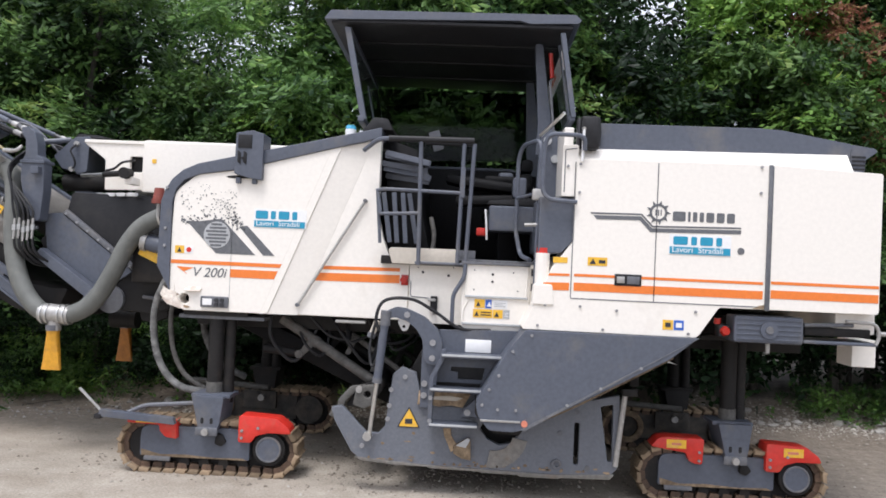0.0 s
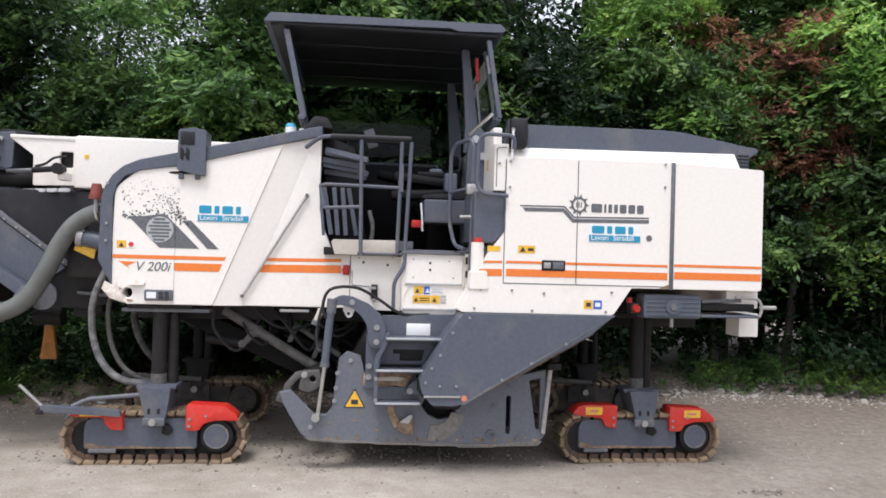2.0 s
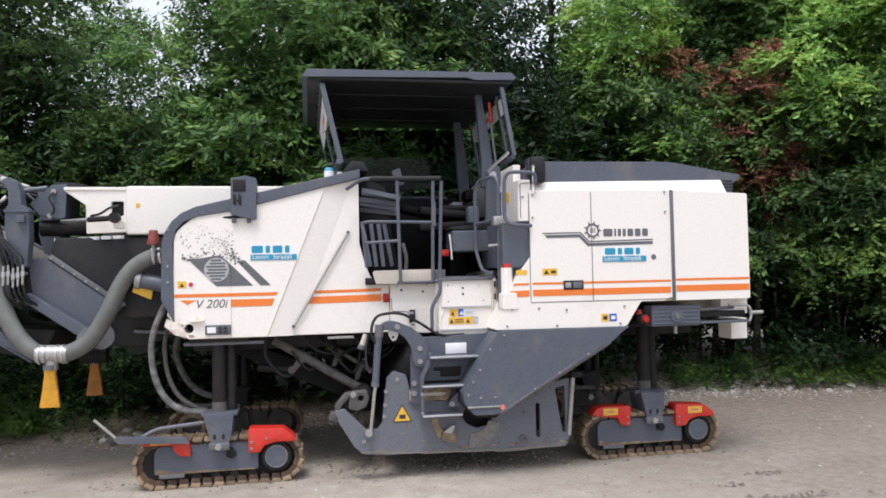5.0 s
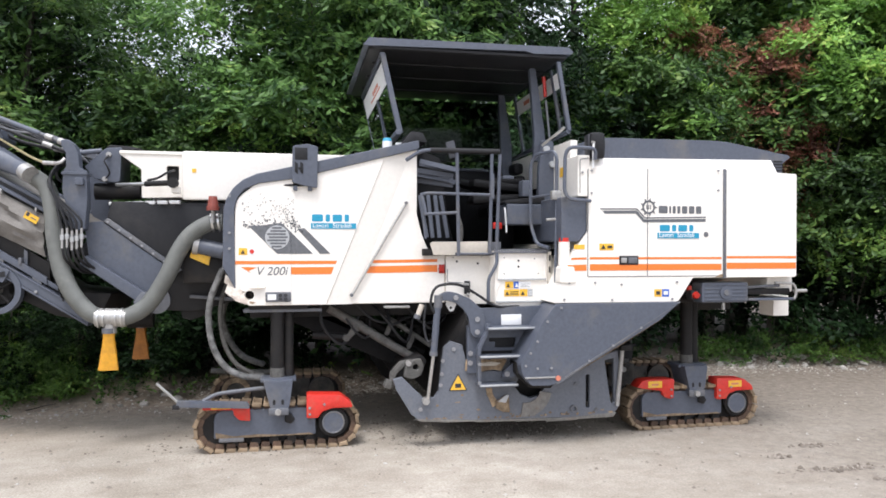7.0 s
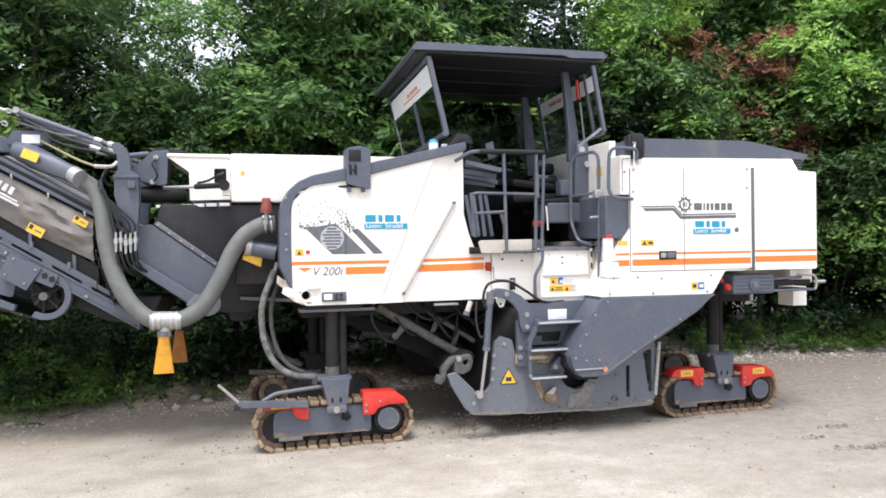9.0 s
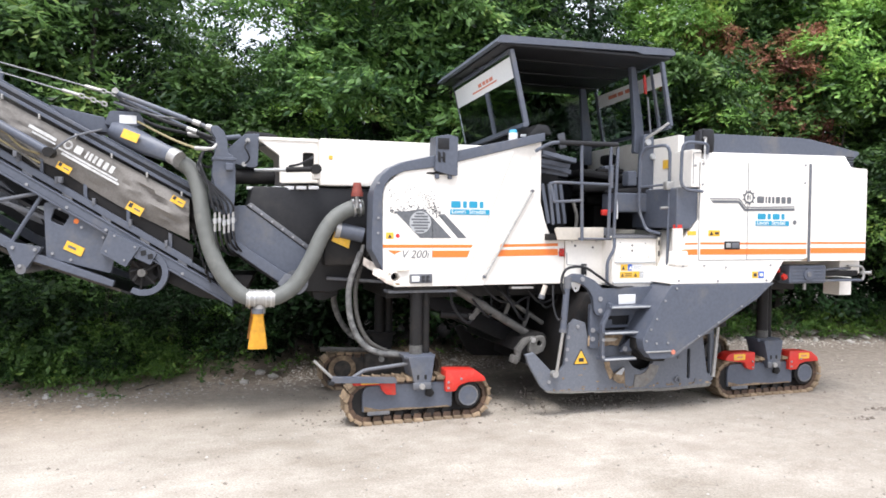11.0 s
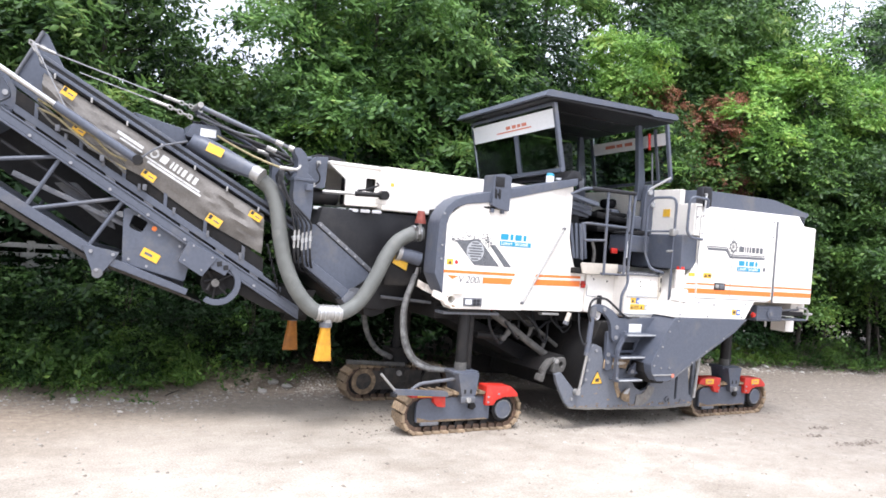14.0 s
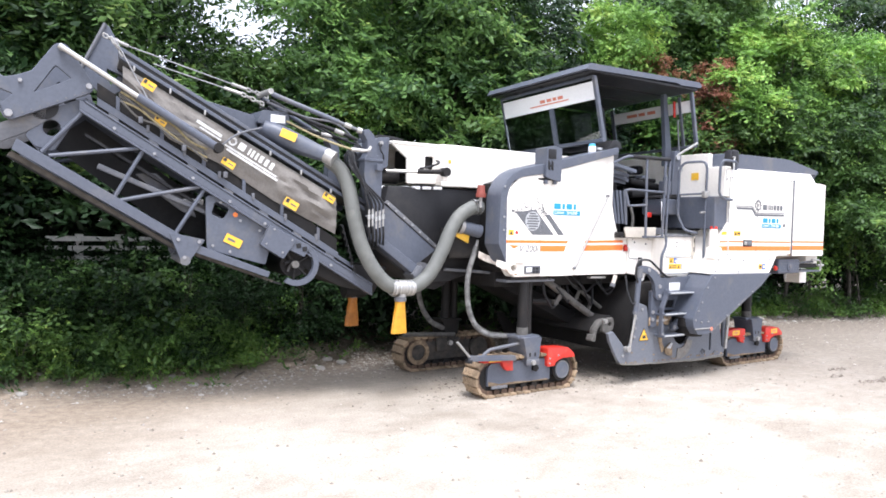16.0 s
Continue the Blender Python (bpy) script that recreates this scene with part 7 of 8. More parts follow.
# ---- front beam, feed housing, suction hoses ----
def build_front_beam():
    bm_ = part("top_beam", box(-2.98, -0.75, 0.5, 1.35, 2.44, 2.94, 0.025), WHITE, machine, "long white painted box beam")
    fork = [(-3.6, 2.935), (-2.98, 2.94), (-2.98, 2.47), (-3.38, 2.46), (-3.385, 2.75), (-3.59, 2.9)]
    part("beam_fork", prism(rounded(fork, 0.012, 2), 0.6, 0.64, 0.006, holes=[rounded(rect(-3.14, -3.02, 2.64, 2.79), 0.015, 2)]), WHITE, bm_)
    part("beam_fork", prism(rounded(fork, 0.012, 2), 1.24, 1.28, 0.006), WHITE, bm_)
    part("fork_top", box(-3.59, -2.98, 0.585, 1.3, 2.905, 2.938, 0.006), WHITE, bm_)
    part("fork_web", box(-3.2, -3.0, 0.66, 1.22, 2.5, 2.88, 0.0), UNDER, bm_)
    part("beam_sticker", box(-2.88, -2.84, 0.494, 0.501, 2.72, 2.76, 0), STICKER, bm_)
    for i in range(6):
        q = (i + 0.5) / 6
        b = box(-0.052, 0.052, -0.02, 0.02, -0.017, 0.017, 0.006)
        b.transform(pose(-3.72 + 0.74 * q, 0.71 - 0.26 * q, 2.404 + 0.012 * q, 0, 0, -19.5))
        part("slot_strip", b, LABEL, bm_)
    cy = part("slew_cylinder", rod((-3.63, 0.65, 2.592), (-3.3, 0.46, 2.594), 0.02, 12), STEEL, machine, "chrome slewing cylinder")
    part("cylinder_body", rod((-3.32, 0.472, 2.594), (-3.08, 0.336, 2.597), 0.028, 12), UNDER, cy)
    part("oil_line", tube([(-3.3, 0.46, 2.63), (-3.2, 0.42, 2.65), (-3.1, 0.36, 2.7), (-3.05, 0.5, 2.74)], 0.012, 6), DARK, cy)
    part("cylinder_eye", rod((-3.04, 0.27, 2.597), (-3.04, 0.37, 2.597), 0.052, 14), UNDER, cy)
    part("eye_plate", box(-3.06, -2.985, 0.33, 0.5, 2.5, 2.57, 0.008), WHITE, cy)
    part("dark_cylinder", rod((-3.86, 0.78, 2.53), (-3.42, 0.8, 2.54), 0.085, 14), UNDER, cy)
    fh = part("feed_housing", prism([(-3.66, 2.42), (-2.3, 2.42), (-2.3, 1.45), (-2.85, 1.3), (-3.3, 1.33), (-3.85, 1.72), (-3.95, 1.95), (-3.7, 2.25)], 0.54, 1.26, 0.02), RUBBER, machine, "black rubber-lined feed conveyor housing")
    part("edge_angle", prism([(-3.72, 2.22), (-3.68, 2.25), (-2.98, 1.73), (-3.02, 1.7)], 0.5, 0.545, 0.004), DUSTY, fh)
    for i in range(7):
        k = i / 6
        bolt(-3.68 + 0.64 * k, 2.21 - 0.47 * k, 0.5, fh, 0.012, GALV)
    part("lower_beam", prism([(-3.92, 1.8), (-3.86, 1.88), (-3.3, 1.5), (-3.36, 1.4)], 0.4, 0.56, 0.012), GREY, fh)
    part("beam_cap", prism(rounded([(-3.42, 1.42), (-3.34, 1.52), (-3.27, 1.5), (-3.3, 1.38), (-3.36, 1.34)], 0.01, 2), 0.36, 0.6, 0.008), DUSTY, fh)
    part("swivel_disc", rod((-3.22, 0.5, 1.42), (-3.22, 0.56, 1.42), 0.13, 24), DUSTY, fh)
    part("mud_flap", prism(rounded([(-3.05, 1.45), (-2.75, 1.45), (-2.74, 1.26), (-2.9, 1.2), (-3.0, 1.22)], 0.02), 0.7, 1.2, 0.01), DARK, machine, "black rubber mud flap")
    # grey hinge post with a bent neck, and the bolted head box beside it
    post = [(-3.92, 2.12), (-3.855, 2.13), (-3.835, 2.4), (-3.84, 2.67), (-3.865, 2.715), (-3.905, 2.73), (-3.915, 2.86), (-3.945, 2.95), (-4.01, 3.005), (-4.075, 2.995), (-4.07, 2.94), (-4.03, 2.88), (-4.025, 2.74), (-4.055, 2.69), (-4.06, 2.5), (-4.0, 2.26)]
    hp = part("hinge_post", prism(rounded(post, 0.012, 2), 0.36, 0.5, 0.012), GREY, machine, "slate grey conveyor hinge post with a bent neck")
    part("post_shoulder", box(-4.065, -3.83, 0.345, 0.52, 2.66, 2.69, 0.006), GREY, hp)
    part("head_lug", box(-3.935, -3.86, 0.3, 0.36, 2.56, 2.63, 0.008), GREY, hp)
    part("post_foot", prism([(-3.9, 2.2), (-3.74, 2.22), (-3.02, 1.69), (-3.3, 1.5), (-3.86, 1.88)], 0.512, 0.534, 0.004), GREY, hp)
    plate = [(-3.94, 2.775), (-3.75, 2.955), (-3.72, 2.97), (-3.58, 2.98), (-3.6, 2.63), (-3.66, 2.615), (-3.85, 2.655)]
    hb = part("head_box", prism(rounded(plate, 0.015, 2), 0.67, 1.15, 0.012), GREY, hp)
    for x, z in ((-3.703, 2.9), (-3.741, 2.65)):
        part("bolt", rod((x, 0.67, z), (x, 0.64, z), 0.025, 10), GALV, hb)
    part("oil_line", tube([(-3.7, 0.64, 2.89), (-3.735, 0.61, 2.83), (-3.7, 0.6, 2.76), (-3.69, 0.62, 2.7), (-3.735, 0.65, 2.65)], 0.009, 6), DARK, hb)
    part("head_cap", prism(rounded([(-3.74, 2.965), (-3.7, 3.0), (-3.5, 2.99), (-3.39, 2.968), (-3.5, 2.955), (-3.6, 2.955)], 0.006, 2), 0.68, 1.1, 0.004), DARK, hp)
    part("hinge_arm", rod((-4.0, 0.62, 2.9), (-3.78, 0.7, 2.94), 0.026, 10), GREY, hp)
    part("far_post", prism(rounded(post, 0.012, 2), 1.3, 1.44, 0.012), GREY, hp)
    # round lamp, coupling and sticker behind the hose
    lm = part("dome_lamp", rod((-2.645, 0.15, 2.36), (-2.645, 0.15, 2.46), 0.055, 16, r1=0.04), surface_red_dome, machine, "dull red dome lamp")
    part("lamp_base", rod((-2.645, 0.15, 2.32), (-2.645, 0.15, 2.36), 0.062, 16), surface_red_dome, lm)
    part("lamp_stem", rod((-2.645, 0.15, 2.2), (-2.645, 0.15, 2.32), 0.02, 8), GALV, lm)
    cp = part("fan_coupling", rod((-2.82, 0.32, 1.98), (-2.55, 0.28, 1.92), 0.08, 16), GREY, machine)
    part("coupling_ring", rod((-2.84, 0.32, 1.985), (-2.79, 0.32, 1.975), 0.095, 16), GALV, cp)
    part("sticker_plate", prism([(-2.88, 1.86), (-2.7, 1.78), (-2.68, 1.88), (-2.85, 1.96)], 0.3, 0.32, 0.003), STICKER, cp, "yellow warning sticker")
    part("fan_box", box(-2.95, -2.5, 0.33, 0.55, 1.6, 1.95, 0.02), UNDER, cp)
    # suction hose: down from the body, through a clamp, up to the conveyor
    low = [(-2.56, 0.26, 2.21), (-2.68, 0.26, 2.2), (-2.85, 0.27, 2.1), (-2.98, 0.27, 1.92), (-3.1, 0.27, 1.66), (-3.25, 0.28, 1.42), (-3.42, 0.28, 1.3), (-3.6, 0.28, 1.27)]
    s = part("suction_hose", tube(low, 0.08, 16, steps=22, ribs=0.0022), HOSE, machine, "thick grey-green suction hose")
    up = [(-3.6, 0.28, 1.27), (-3.78, 0.29, 1.32), (-3.95, 0.32, 1.5), (-4.07, 0.37, 1.75), (-4.14, 0.42, 2.05), (-4.18, 0.48, 2.35), (-4.25, 0.54, 2.55), (-4.38, 0.58, 2.66)]
    part("suction_hose", tube(up, 0.08, 16, steps=22, ribs=0.0022), HOSE, machine, "thick grey-green suction hose")
    j = part("pipe_joint", rod((-3.46, 0.28, 1.275), (-3.74, 0.285, 1.285), 0.088, 18), GALV, machine, "galvanised tee joint with hose clamps")
    for x in (-3.5, -3.55, -3.66, -3.71):
        part("clamp_ring", rod((x - 0.008, 0.28, 1.277), (x + 0.008, 0.28, 1.277), 0.096, 18), STEEL, j)
    part("tee", rod((-3.61, 0.28, 1.24), (-3.61, 0.28, 1.13), 0.06, 16), GALV, j)
    for i, x in enumerate((-2.66, -2.6)):
        part("clamp_ring", rod((x - 0.01, 0.26, 2.205), (x + 0.01, 0.26, 2.208), 0.092, 18), STEEL, s)

    def boot(x, y, z, material):
        b = bmesh.new()
        rows = []
        for k, (w, dpt, dz) in enumerate(((0.06, 0.06, 0.0), (0.055, 0.05, -0.06), (0.075, 0.035, -0.2), (0.095, 0.02, -0.38))):
            ring = []
            for q in range(16):
                a = 2 * math.pi * q / 16
                fold = 1 + (0.2 * math.cos(4 * a + x) + 0.08 * math.cos(7 * a)) * k / 3
                ring.append(b.verts.new((x + w * math.cos(a) * fold, y + dpt * math.sin(a) * fold, z + dz)))
            rows.append(ring)
        for r0, r1 in zip(rows, rows[1:]):
            for q in range(16):
                b.faces.new((r0[q], r0[(q + 1) % 16], r1[(q + 1) % 16], r1[q]))
        b.faces.new(rows[0])
        b.faces.new(rows[-1][::-1])
        bmesh.ops.recalc_face_normals(b, faces=b.faces)
        o = part("drain_boot", b, material, machine, "dirty yellow rubber drain boot" if material is YELLOW else "grimy orange rubber drain boot")
        part("boot_ring", rod((x, y, z - 0.02), (x, y, z + 0.03), 0.066, 16), DUSTY, o)
    boot(-3.62, 0.28, 1.15, YELLOW)
    boot(-3.56, 1.58, 1.06, BOOT)
    part("far_joint", rod((-3.7, 1.56, 1.14), (-3.42, 1.56, 1.14), 0.1, 16), UNDER, machine)
    # hydraulic lines and their couplings in front of the hinge post
    r = random.Random(12)
    for i in range(5):
        x = -4.035 + 0.043 * i
        dz = r.uniform(-0.02, 0.02)
        f = part("hose_coupling", rod((x, 0.275, 2.14 + dz), (x, 0.27, 1.95 + dz), 0.012, 8), GALV, machine, "galvanised hose coupling")
        part("coupling_nut", rod((x, 0.273, 2.08 + dz), (x, 0.272, 2.03 + dz), 0.019, 6), STEEL, f)
        part("oil_line", tube([(x, 0.275, 2.13 + dz), (x - 0.03, 0.28, 2.25), (-4.1 - 0.02 * i, 0.3 + 0.02 * i, 2.42 + 0.03 * i), (-4.17, 0.36 + 0.04 * i, 2.62 + 0.02 * i), (-4.12, 0.5 + 0.04 * i, 2.78), (-4.02, 0.56 + 0.03 * i, 2.84)], 0.012, 6), DARK, f)
        part("oil_line", tube([(x, 0.27, 1.97 + dz), (x + 0.02, 0.29, 1.85), (x + 0.08, 0.4, 1.75 + r.uniform(-0.03, 0.03)), (x + 0.2, 0.55, 1.7)], 0.012, 6), DARK, f)
    part("coupling_rail", box(-4.06, -3.83, 0.285, 0.31, 2.05, 2.075, 0.004), DUSTY, hp)
    ring_ = [(-4.1 + 0.075 * math.cos(a), 0.6, 2.69 + 0.085 * math.sin(a)) for a in np.linspace(0.4, 6.0, 14)]
    part("oil_line", tube(ring_, 0.013, 6), DARK, hp)


surface_red_dome = surface("dull_red_plastic", (0.22, 0.05, 0.035), 0.5, vary=0.15)
build_front_beam()


# ---- discharge conveyor, folded and slewed towards the hedge ----
SLEW = Matrix.Translation((-3.3, MID, 0)) @ Matrix(((-math.cos(radians(7.5)), -math.sin(radians(7.5)), 0, 0), (math.sin(radians(7.5)), -math.cos(radians(7.5)), 0, 0), (0, 0, 1, 0), (0, 0, 0, 1)))


def build_conveyor():
    def line(s, off=0.0):
        return 1.39 + 0.606 * (s - 0.66) + off

    def strip(s0, s1, lo, hi, v0, v1, bevel=0.006):
        return prism([(s0, line(s0, lo)), (s1, line(s1, lo)), (s1, line(s1, hi)), (s0, line(s0, hi))], v0, v1, bevel)

    def bar(p, q, r=0.022, v=0.44):
        return rod((p[0], v, p[1]), (q[0], v, q[1]), r, 8)

    cv = part("conveyor", strip(0.5, 3.45, -0.09, 0.0, 0.4, 0.48), GREY, machine, "folded discharge conveyor with a canvas cover", m=SLEW)

    def add(name, b, material, label="", parent=cv):
        return part(name, b, material, parent, label, SLEW)

    add("frame_rail", strip(0.5, 3.45, -0.09, 0.0, -0.48, -0.4), GREY)
    add("frame_flange", strip(0.5, 3.4, 0.0, 0.022, 0.37, 0.49), GREY)
    add("frame_flange", strip(0.5, 3.45, -0.115, -0.09, 0.37, 0.49), GREY)
    add("inner_rail", strip(0.7, 3.3, 0.05, 0.1, 0.42, 0.45), GREY)
    for i in range(7):
        s = 0.95 + i * 0.36
        add("bracket", strip(s, s + 0.09, 0.02, 0.06, 0.42, 0.46, 0.003), DUSTY)
        bo = rod((s + 0.04, 0.49, line(s, -0.045)), (s + 0.04, 0.5, line(s, -0.045)), 0.016, 8)
        add("bolt", bo, BOLT)
    # second rail, and a dark gap with a few bridges under the canvas edge
    add("web_rail", strip(0.9, 3.3, 0.05, 0.125, 0.43, 0.464, 0.004), GREY, "slate grey web rail")
    add("web_gap", strip(0.9, 3.3, 0.022, 0.27, 0.36, 0.4, 0.0), UNDER)
    for i in range(6):
        s = 1.1 + 0.4 * i
        add("web_bridge", strip(s, s + 0.035, 0.12, 0.26, 0.4, 0.425, 0.004), GREY)
    add("belt", strip(0.55, 3.6, -0.03, -0.01, -0.39, 0.39), RUBBER, "worn black conveyor belt")
    add("belt_bed", strip(0.6, 3.4, 0.02, 0.06, -0.38, 0.38), UNDER)

    # canvas cover, slack between its edges
    def canvas(v, bulge):
        b = bmesh.new()
        n, k = 60, 14
        grid = []
        for i in range(n + 1):
            s = 0.93 + (3.08 - 0.93) * i / n
            lo, hi = float(np.interp(s, (0.93, 1.6, 1.93, 2.17, 2.65, 2.86, 3.08), (1.86, 2.195, 2.4, 2.56, 2.77, 2.99, 3.26))), 1.765 + 0.545 * s
            row = []
            for j in range(k + 1):
                q = j / k
                w = bulge * math.sin(math.pi * q) * (0.03 + 0.035 * noise.noise((s * 1.7, q * 1.3, v)))
                w += bulge * 0.026 * noise.noise((s * 6 + q * 5, q * 4, 2.0)) * math.sin(math.pi * q)
                slack = max(0.0, 1 - abs(s - 1.15) / 0.5) + max(0.0, 1 - abs(s - 2.7) / 0.5) * 0.5 + 0.3
                w += bulge * 0.05 * slack * (1 - abs(2 * noise.noise((s * 3.2 - q * 2.6, s * 1.4 + q * 3.1, 7.0)))) * math.sin(math.pi * q)
                row.append(b.verts.new((s, v + w, lo + (hi - lo) * q)))
            grid.append(row)
        for i in range(n):
            for j in range(k):
                b.faces.new((grid[i][j], grid[i + 1][j], grid[i + 1][j + 1], grid[i][j + 1]))
        ext = bmesh.ops.extrude_face_region(b, geom=list(b.faces))
        bmesh.ops.translate(b, vec=(0, -0.008 * bulge, 0), verts=[x for x in ext["geom"] if isinstance(x, bmesh.types.BMVert)])
        bmesh.ops.recalc_face_normals(b, faces=b.faces)
        return b

    cl = add("canvas_cover", canvas(0.42, 1), CANVAS, "dusty grey canvas side cover")
    add("canvas_cover", canvas(-0.42, -1), CANVAS, "dusty grey canvas side cover")
    top = lambda s, o: 1.85 + 0.5515 * s + o
    for v0, v1 in ((0.38, 0.46), (-0.46, -0.38)):
        add("top_rail", prism([(0.6, top(0.6, -0.06)), (3.12, top(3.12, -0.06)), (3.12, top(3.12, -0.02)), (0.6, top(0.6, -0.02))], v0, v1, 0.006), GREY)
        add("top_rail", prism([(0.6, top(0.6, 0.02)), (3.1, top(3.1, 0.02)), (3.1, top(3.1, 0.06)), (0.6, top(0.6, 0.06))], v0 - 0.02, v1 - 0.02, 0.006), GREY)
        add("rail_gap", prism([(0.6, top(0.6, -0.02)), (3.1, top(3.1, -0.02)), (3.1, top(3.1, 0.02)), (0.6, top(0.6, 0.02))], v0 + 0.02, v1 - 0.03, 0.0), DARK)
    add("canvas_roof", prism([(0.6, top(0.6, 0.0)), (3.1, top(3.1, 0.0)), (3.1, top(3.1, 0.03)), (0.6, top(0.6, 0.03))], -0.4, 0.38, 0.0), CANVAS)
    for i in range(7):
        s = 1.0 + 0.33 * i
        add("tie", box(s - 0.009, s + 0.009, 0.44, 0.475, top(s, -0.1), top(s, -0.05), 0.003), GALV)
    for i in range(6):
        s = 1.15 + 0.34 * i
        add("tie", box(s - 0.014, s + 0.014, 0.42, 0.475, line(s, 0.1), line(s, 0.17), 0.003), DUSTY)

    # white sign and yellow stickers painted on the canvas, lying along its slope
    def on_canvas(s, z, w, h, material, name, v=0.5, t=0.004):
        b = box(-w / 2, w / 2, -t, 0, -h / 2, h / 2, 0)
        b.transform(Matrix.Translation((s, v, z)) @ Matrix.Rotation(-math.atan(0.57), 4, "Y"))
        return add(name, b, material, parent=cl)

    for s, z, w, h, m in ((2.85, 3.27, 0.13, 0.08, STICKER), (1.44, 2.17, 0.16, 0.09, STICKER), (1.03, 2.25, 0.14, 0.07, STICKER), (2.09, 2.56, 0.14, 0.07, STICKER), (2.74, 2.93, 0.12, 0.06, STICKER)):
        on_canvas(s, z, w, h, m, "warning_sticker")
        on_canvas(s + w * 0.22, z + 0.02 + w * 0.1, w * 0.22, h * 0.5, INK, "sticker_mark", 0.503, 0.003)
        on_canvas(s - w * 0.15, z - w * 0.08, w * 0.4, h * 0.16, CHAR, "sticker_mark", 0.503, 0.003)
    for i, w in enumerate((0.085, 0.02, 0.032, 0.03, 0.045, 0.045, 0.045)):
        s = 1.955 - (0.0, 0.075, 0.11, 0.15, 0.195, 0.25, 0.305)[i]
        on_canvas(s, 2.735 - (1.955 - s) * 0.6, w * 0.85, 0.074, CHALK, "sign_bar")
    wheel_ = prism(circle(0, 0, 0.045, 16), -0.004, 0, 0, holes=[circle(0, 0, 0.026, 12)])
    wheel_.transform(Matrix.Translation((2.05, 0.5, 2.785)))
    add("sign_wheel", wheel_, CHALK, parent=cl)
    on_canvas(1.87, 2.6, 0.62, 0.018, CHALK, "sign_line")
    on_canvas(1.85, 2.555, 0.6, 0.022, CHALK, "sign_line")
    on_canvas(2.28, 2.895, 0.28, 0.03, CHALK, "sign_line")
    on_canvas(2.27, 2.845, 0.24, 0.016, CHALK, "sign_line")
    # folded head with its pierced plates
    head = [(3.6, 3.58), (3.54, 3.55), (3.34, 3.24), (3.33, 3.17), (3.38, 3.13), (4.0, 2.84), (4.06, 2.86), (4.24, 3.2), (4.27, 3.29), (4.2, 3.32), (4.06, 3.22), (3.95, 3.25), (3.84, 3.3), (3.66, 3.56)]
    holes = [rounded([(3.65, 3.37), (3.515, 3.26), (3.825, 3.1)], 0.02, 2), rounded([(4.13, 3.13), (3.99, 3.075), (4.06, 3.0), (4.15, 3.02)], 0.012, 2)]
    for v0, v1 in ((0.44, 0.5), (-0.5, -0.44)):
        h = add("head_plate", prism(rounded(head, 0.02, 2), v0, v1, 0.006, holes=holes), GREY, "slate grey pierced head plate")
        if v0 > 0:
            for s, z, r in ((3.6, 3.53, 0.03), (3.37, 3.2, 0.026), (4.02, 2.9, 0.034), (4.22, 3.27, 0.04), (3.93, 3.2, 0.018)):
                add("bolt", rod((s, 0.5, z), (s, 0.53, z), r, 12), BOLT, parent=h)
            for i in range(8):
                s = 3.42 + 0.07 * i
                add("weld_bolt", rod((s, 0.5, 3.14 - 0.465 * (s - 3.38) + 0.02), (s, 0.508, 3.14 - 0.465 * (s - 3.38) + 0.02), 0.008, 6), DUSTY, parent=h)
    add("head_drum", rod((3.75, -0.43, 3.0), (3.75, 0.43, 3.0), 0.13, 24), RUBBER)
    arm = [(3.72, 3.02), (3.72, 2.86), (3.9, 2.74), (4.1, 2.64), (4.3, 2.64), (4.38, 2.74), (4.4, 3.0), (4.3, 3.06), (4.26, 2.86), (4.12, 2.8), (4.0, 2.86), (3.86, 2.95)]
    for v0, v1 in ((0.38, 0.43), (-0.43, -0.38)):
        add("jaw_plate", prism(rounded(arm, 0.03, 2), v0, v1, 0.006), DUSTY)
        add("drum_plate", prism(rounded([(3.3, 3.06), (3.42, 3.1), (3.72, 2.96), (3.9, 2.72), (3.82, 2.62), (3.66, 2.58), (3.5, 2.86)], 0.03, 2), v0 - 0.01, v1 - 0.01, 0.006, holes=[circle(3.68, 2.8, 0.075, 18)]), GREY)
    # lower boom, truss bars, belt underneath
    for v in (0.44, -0.44):
        add("boom", prism([(4.0, 2.58), (2.58, 1.745), (2.54, 1.83), (3.96, 2.68)], v - 0.03, v + 0.03, 0.006), GREY)
        add("boom", prism([(2.6, 1.72), (1.66, 1.39), (1.64, 1.45), (2.56, 1.8)], v - 0.03, v + 0.03, 0.006), GREY)
        for p, q in (((3.76, 2.57), (3.41, 2.98)), ((3.7, 2.54), (2.92, 2.66)), ((3.14, 2.18), (2.89, 2.64)), ((3.09, 2.15), (2.36, 2.31)), ((2.58, 1.84), (2.31, 2.29))):
            add("truss_bar", bar(p, q, 0.02, v), GREY)
        add("gusset", prism(rounded([(2.65, 1.85), (2.3, 1.78), (2.46, 1.55), (2.52, 1.54), (2.57, 1.66)], 0.02, 2), v - 0.045, v + 0.045 if v > 0 else v + 0.02, 0.005), GREY)
    add("return_roller", rod((2.49, -0.4, 1.57), (2.49, 0.49, 1.57), 0.05, 14), DUSTY)
    for s, z in ((2.56, 1.78), (2.36, 1.76), (2.5, 1.6)):
        add("bolt", rod((s, 0.485, z), (s, 0.5, z), 0.018, 8), BOLT)
    add("lower_belt", prism([(4.05, 2.52), (2.6, 1.68), (1.5, 1.3), (1.5, 1.32), (2.58, 1.71), (4.02, 2.56)], -0.38, 0.38, 0.0), RUBBER, "worn black conveyor belt")
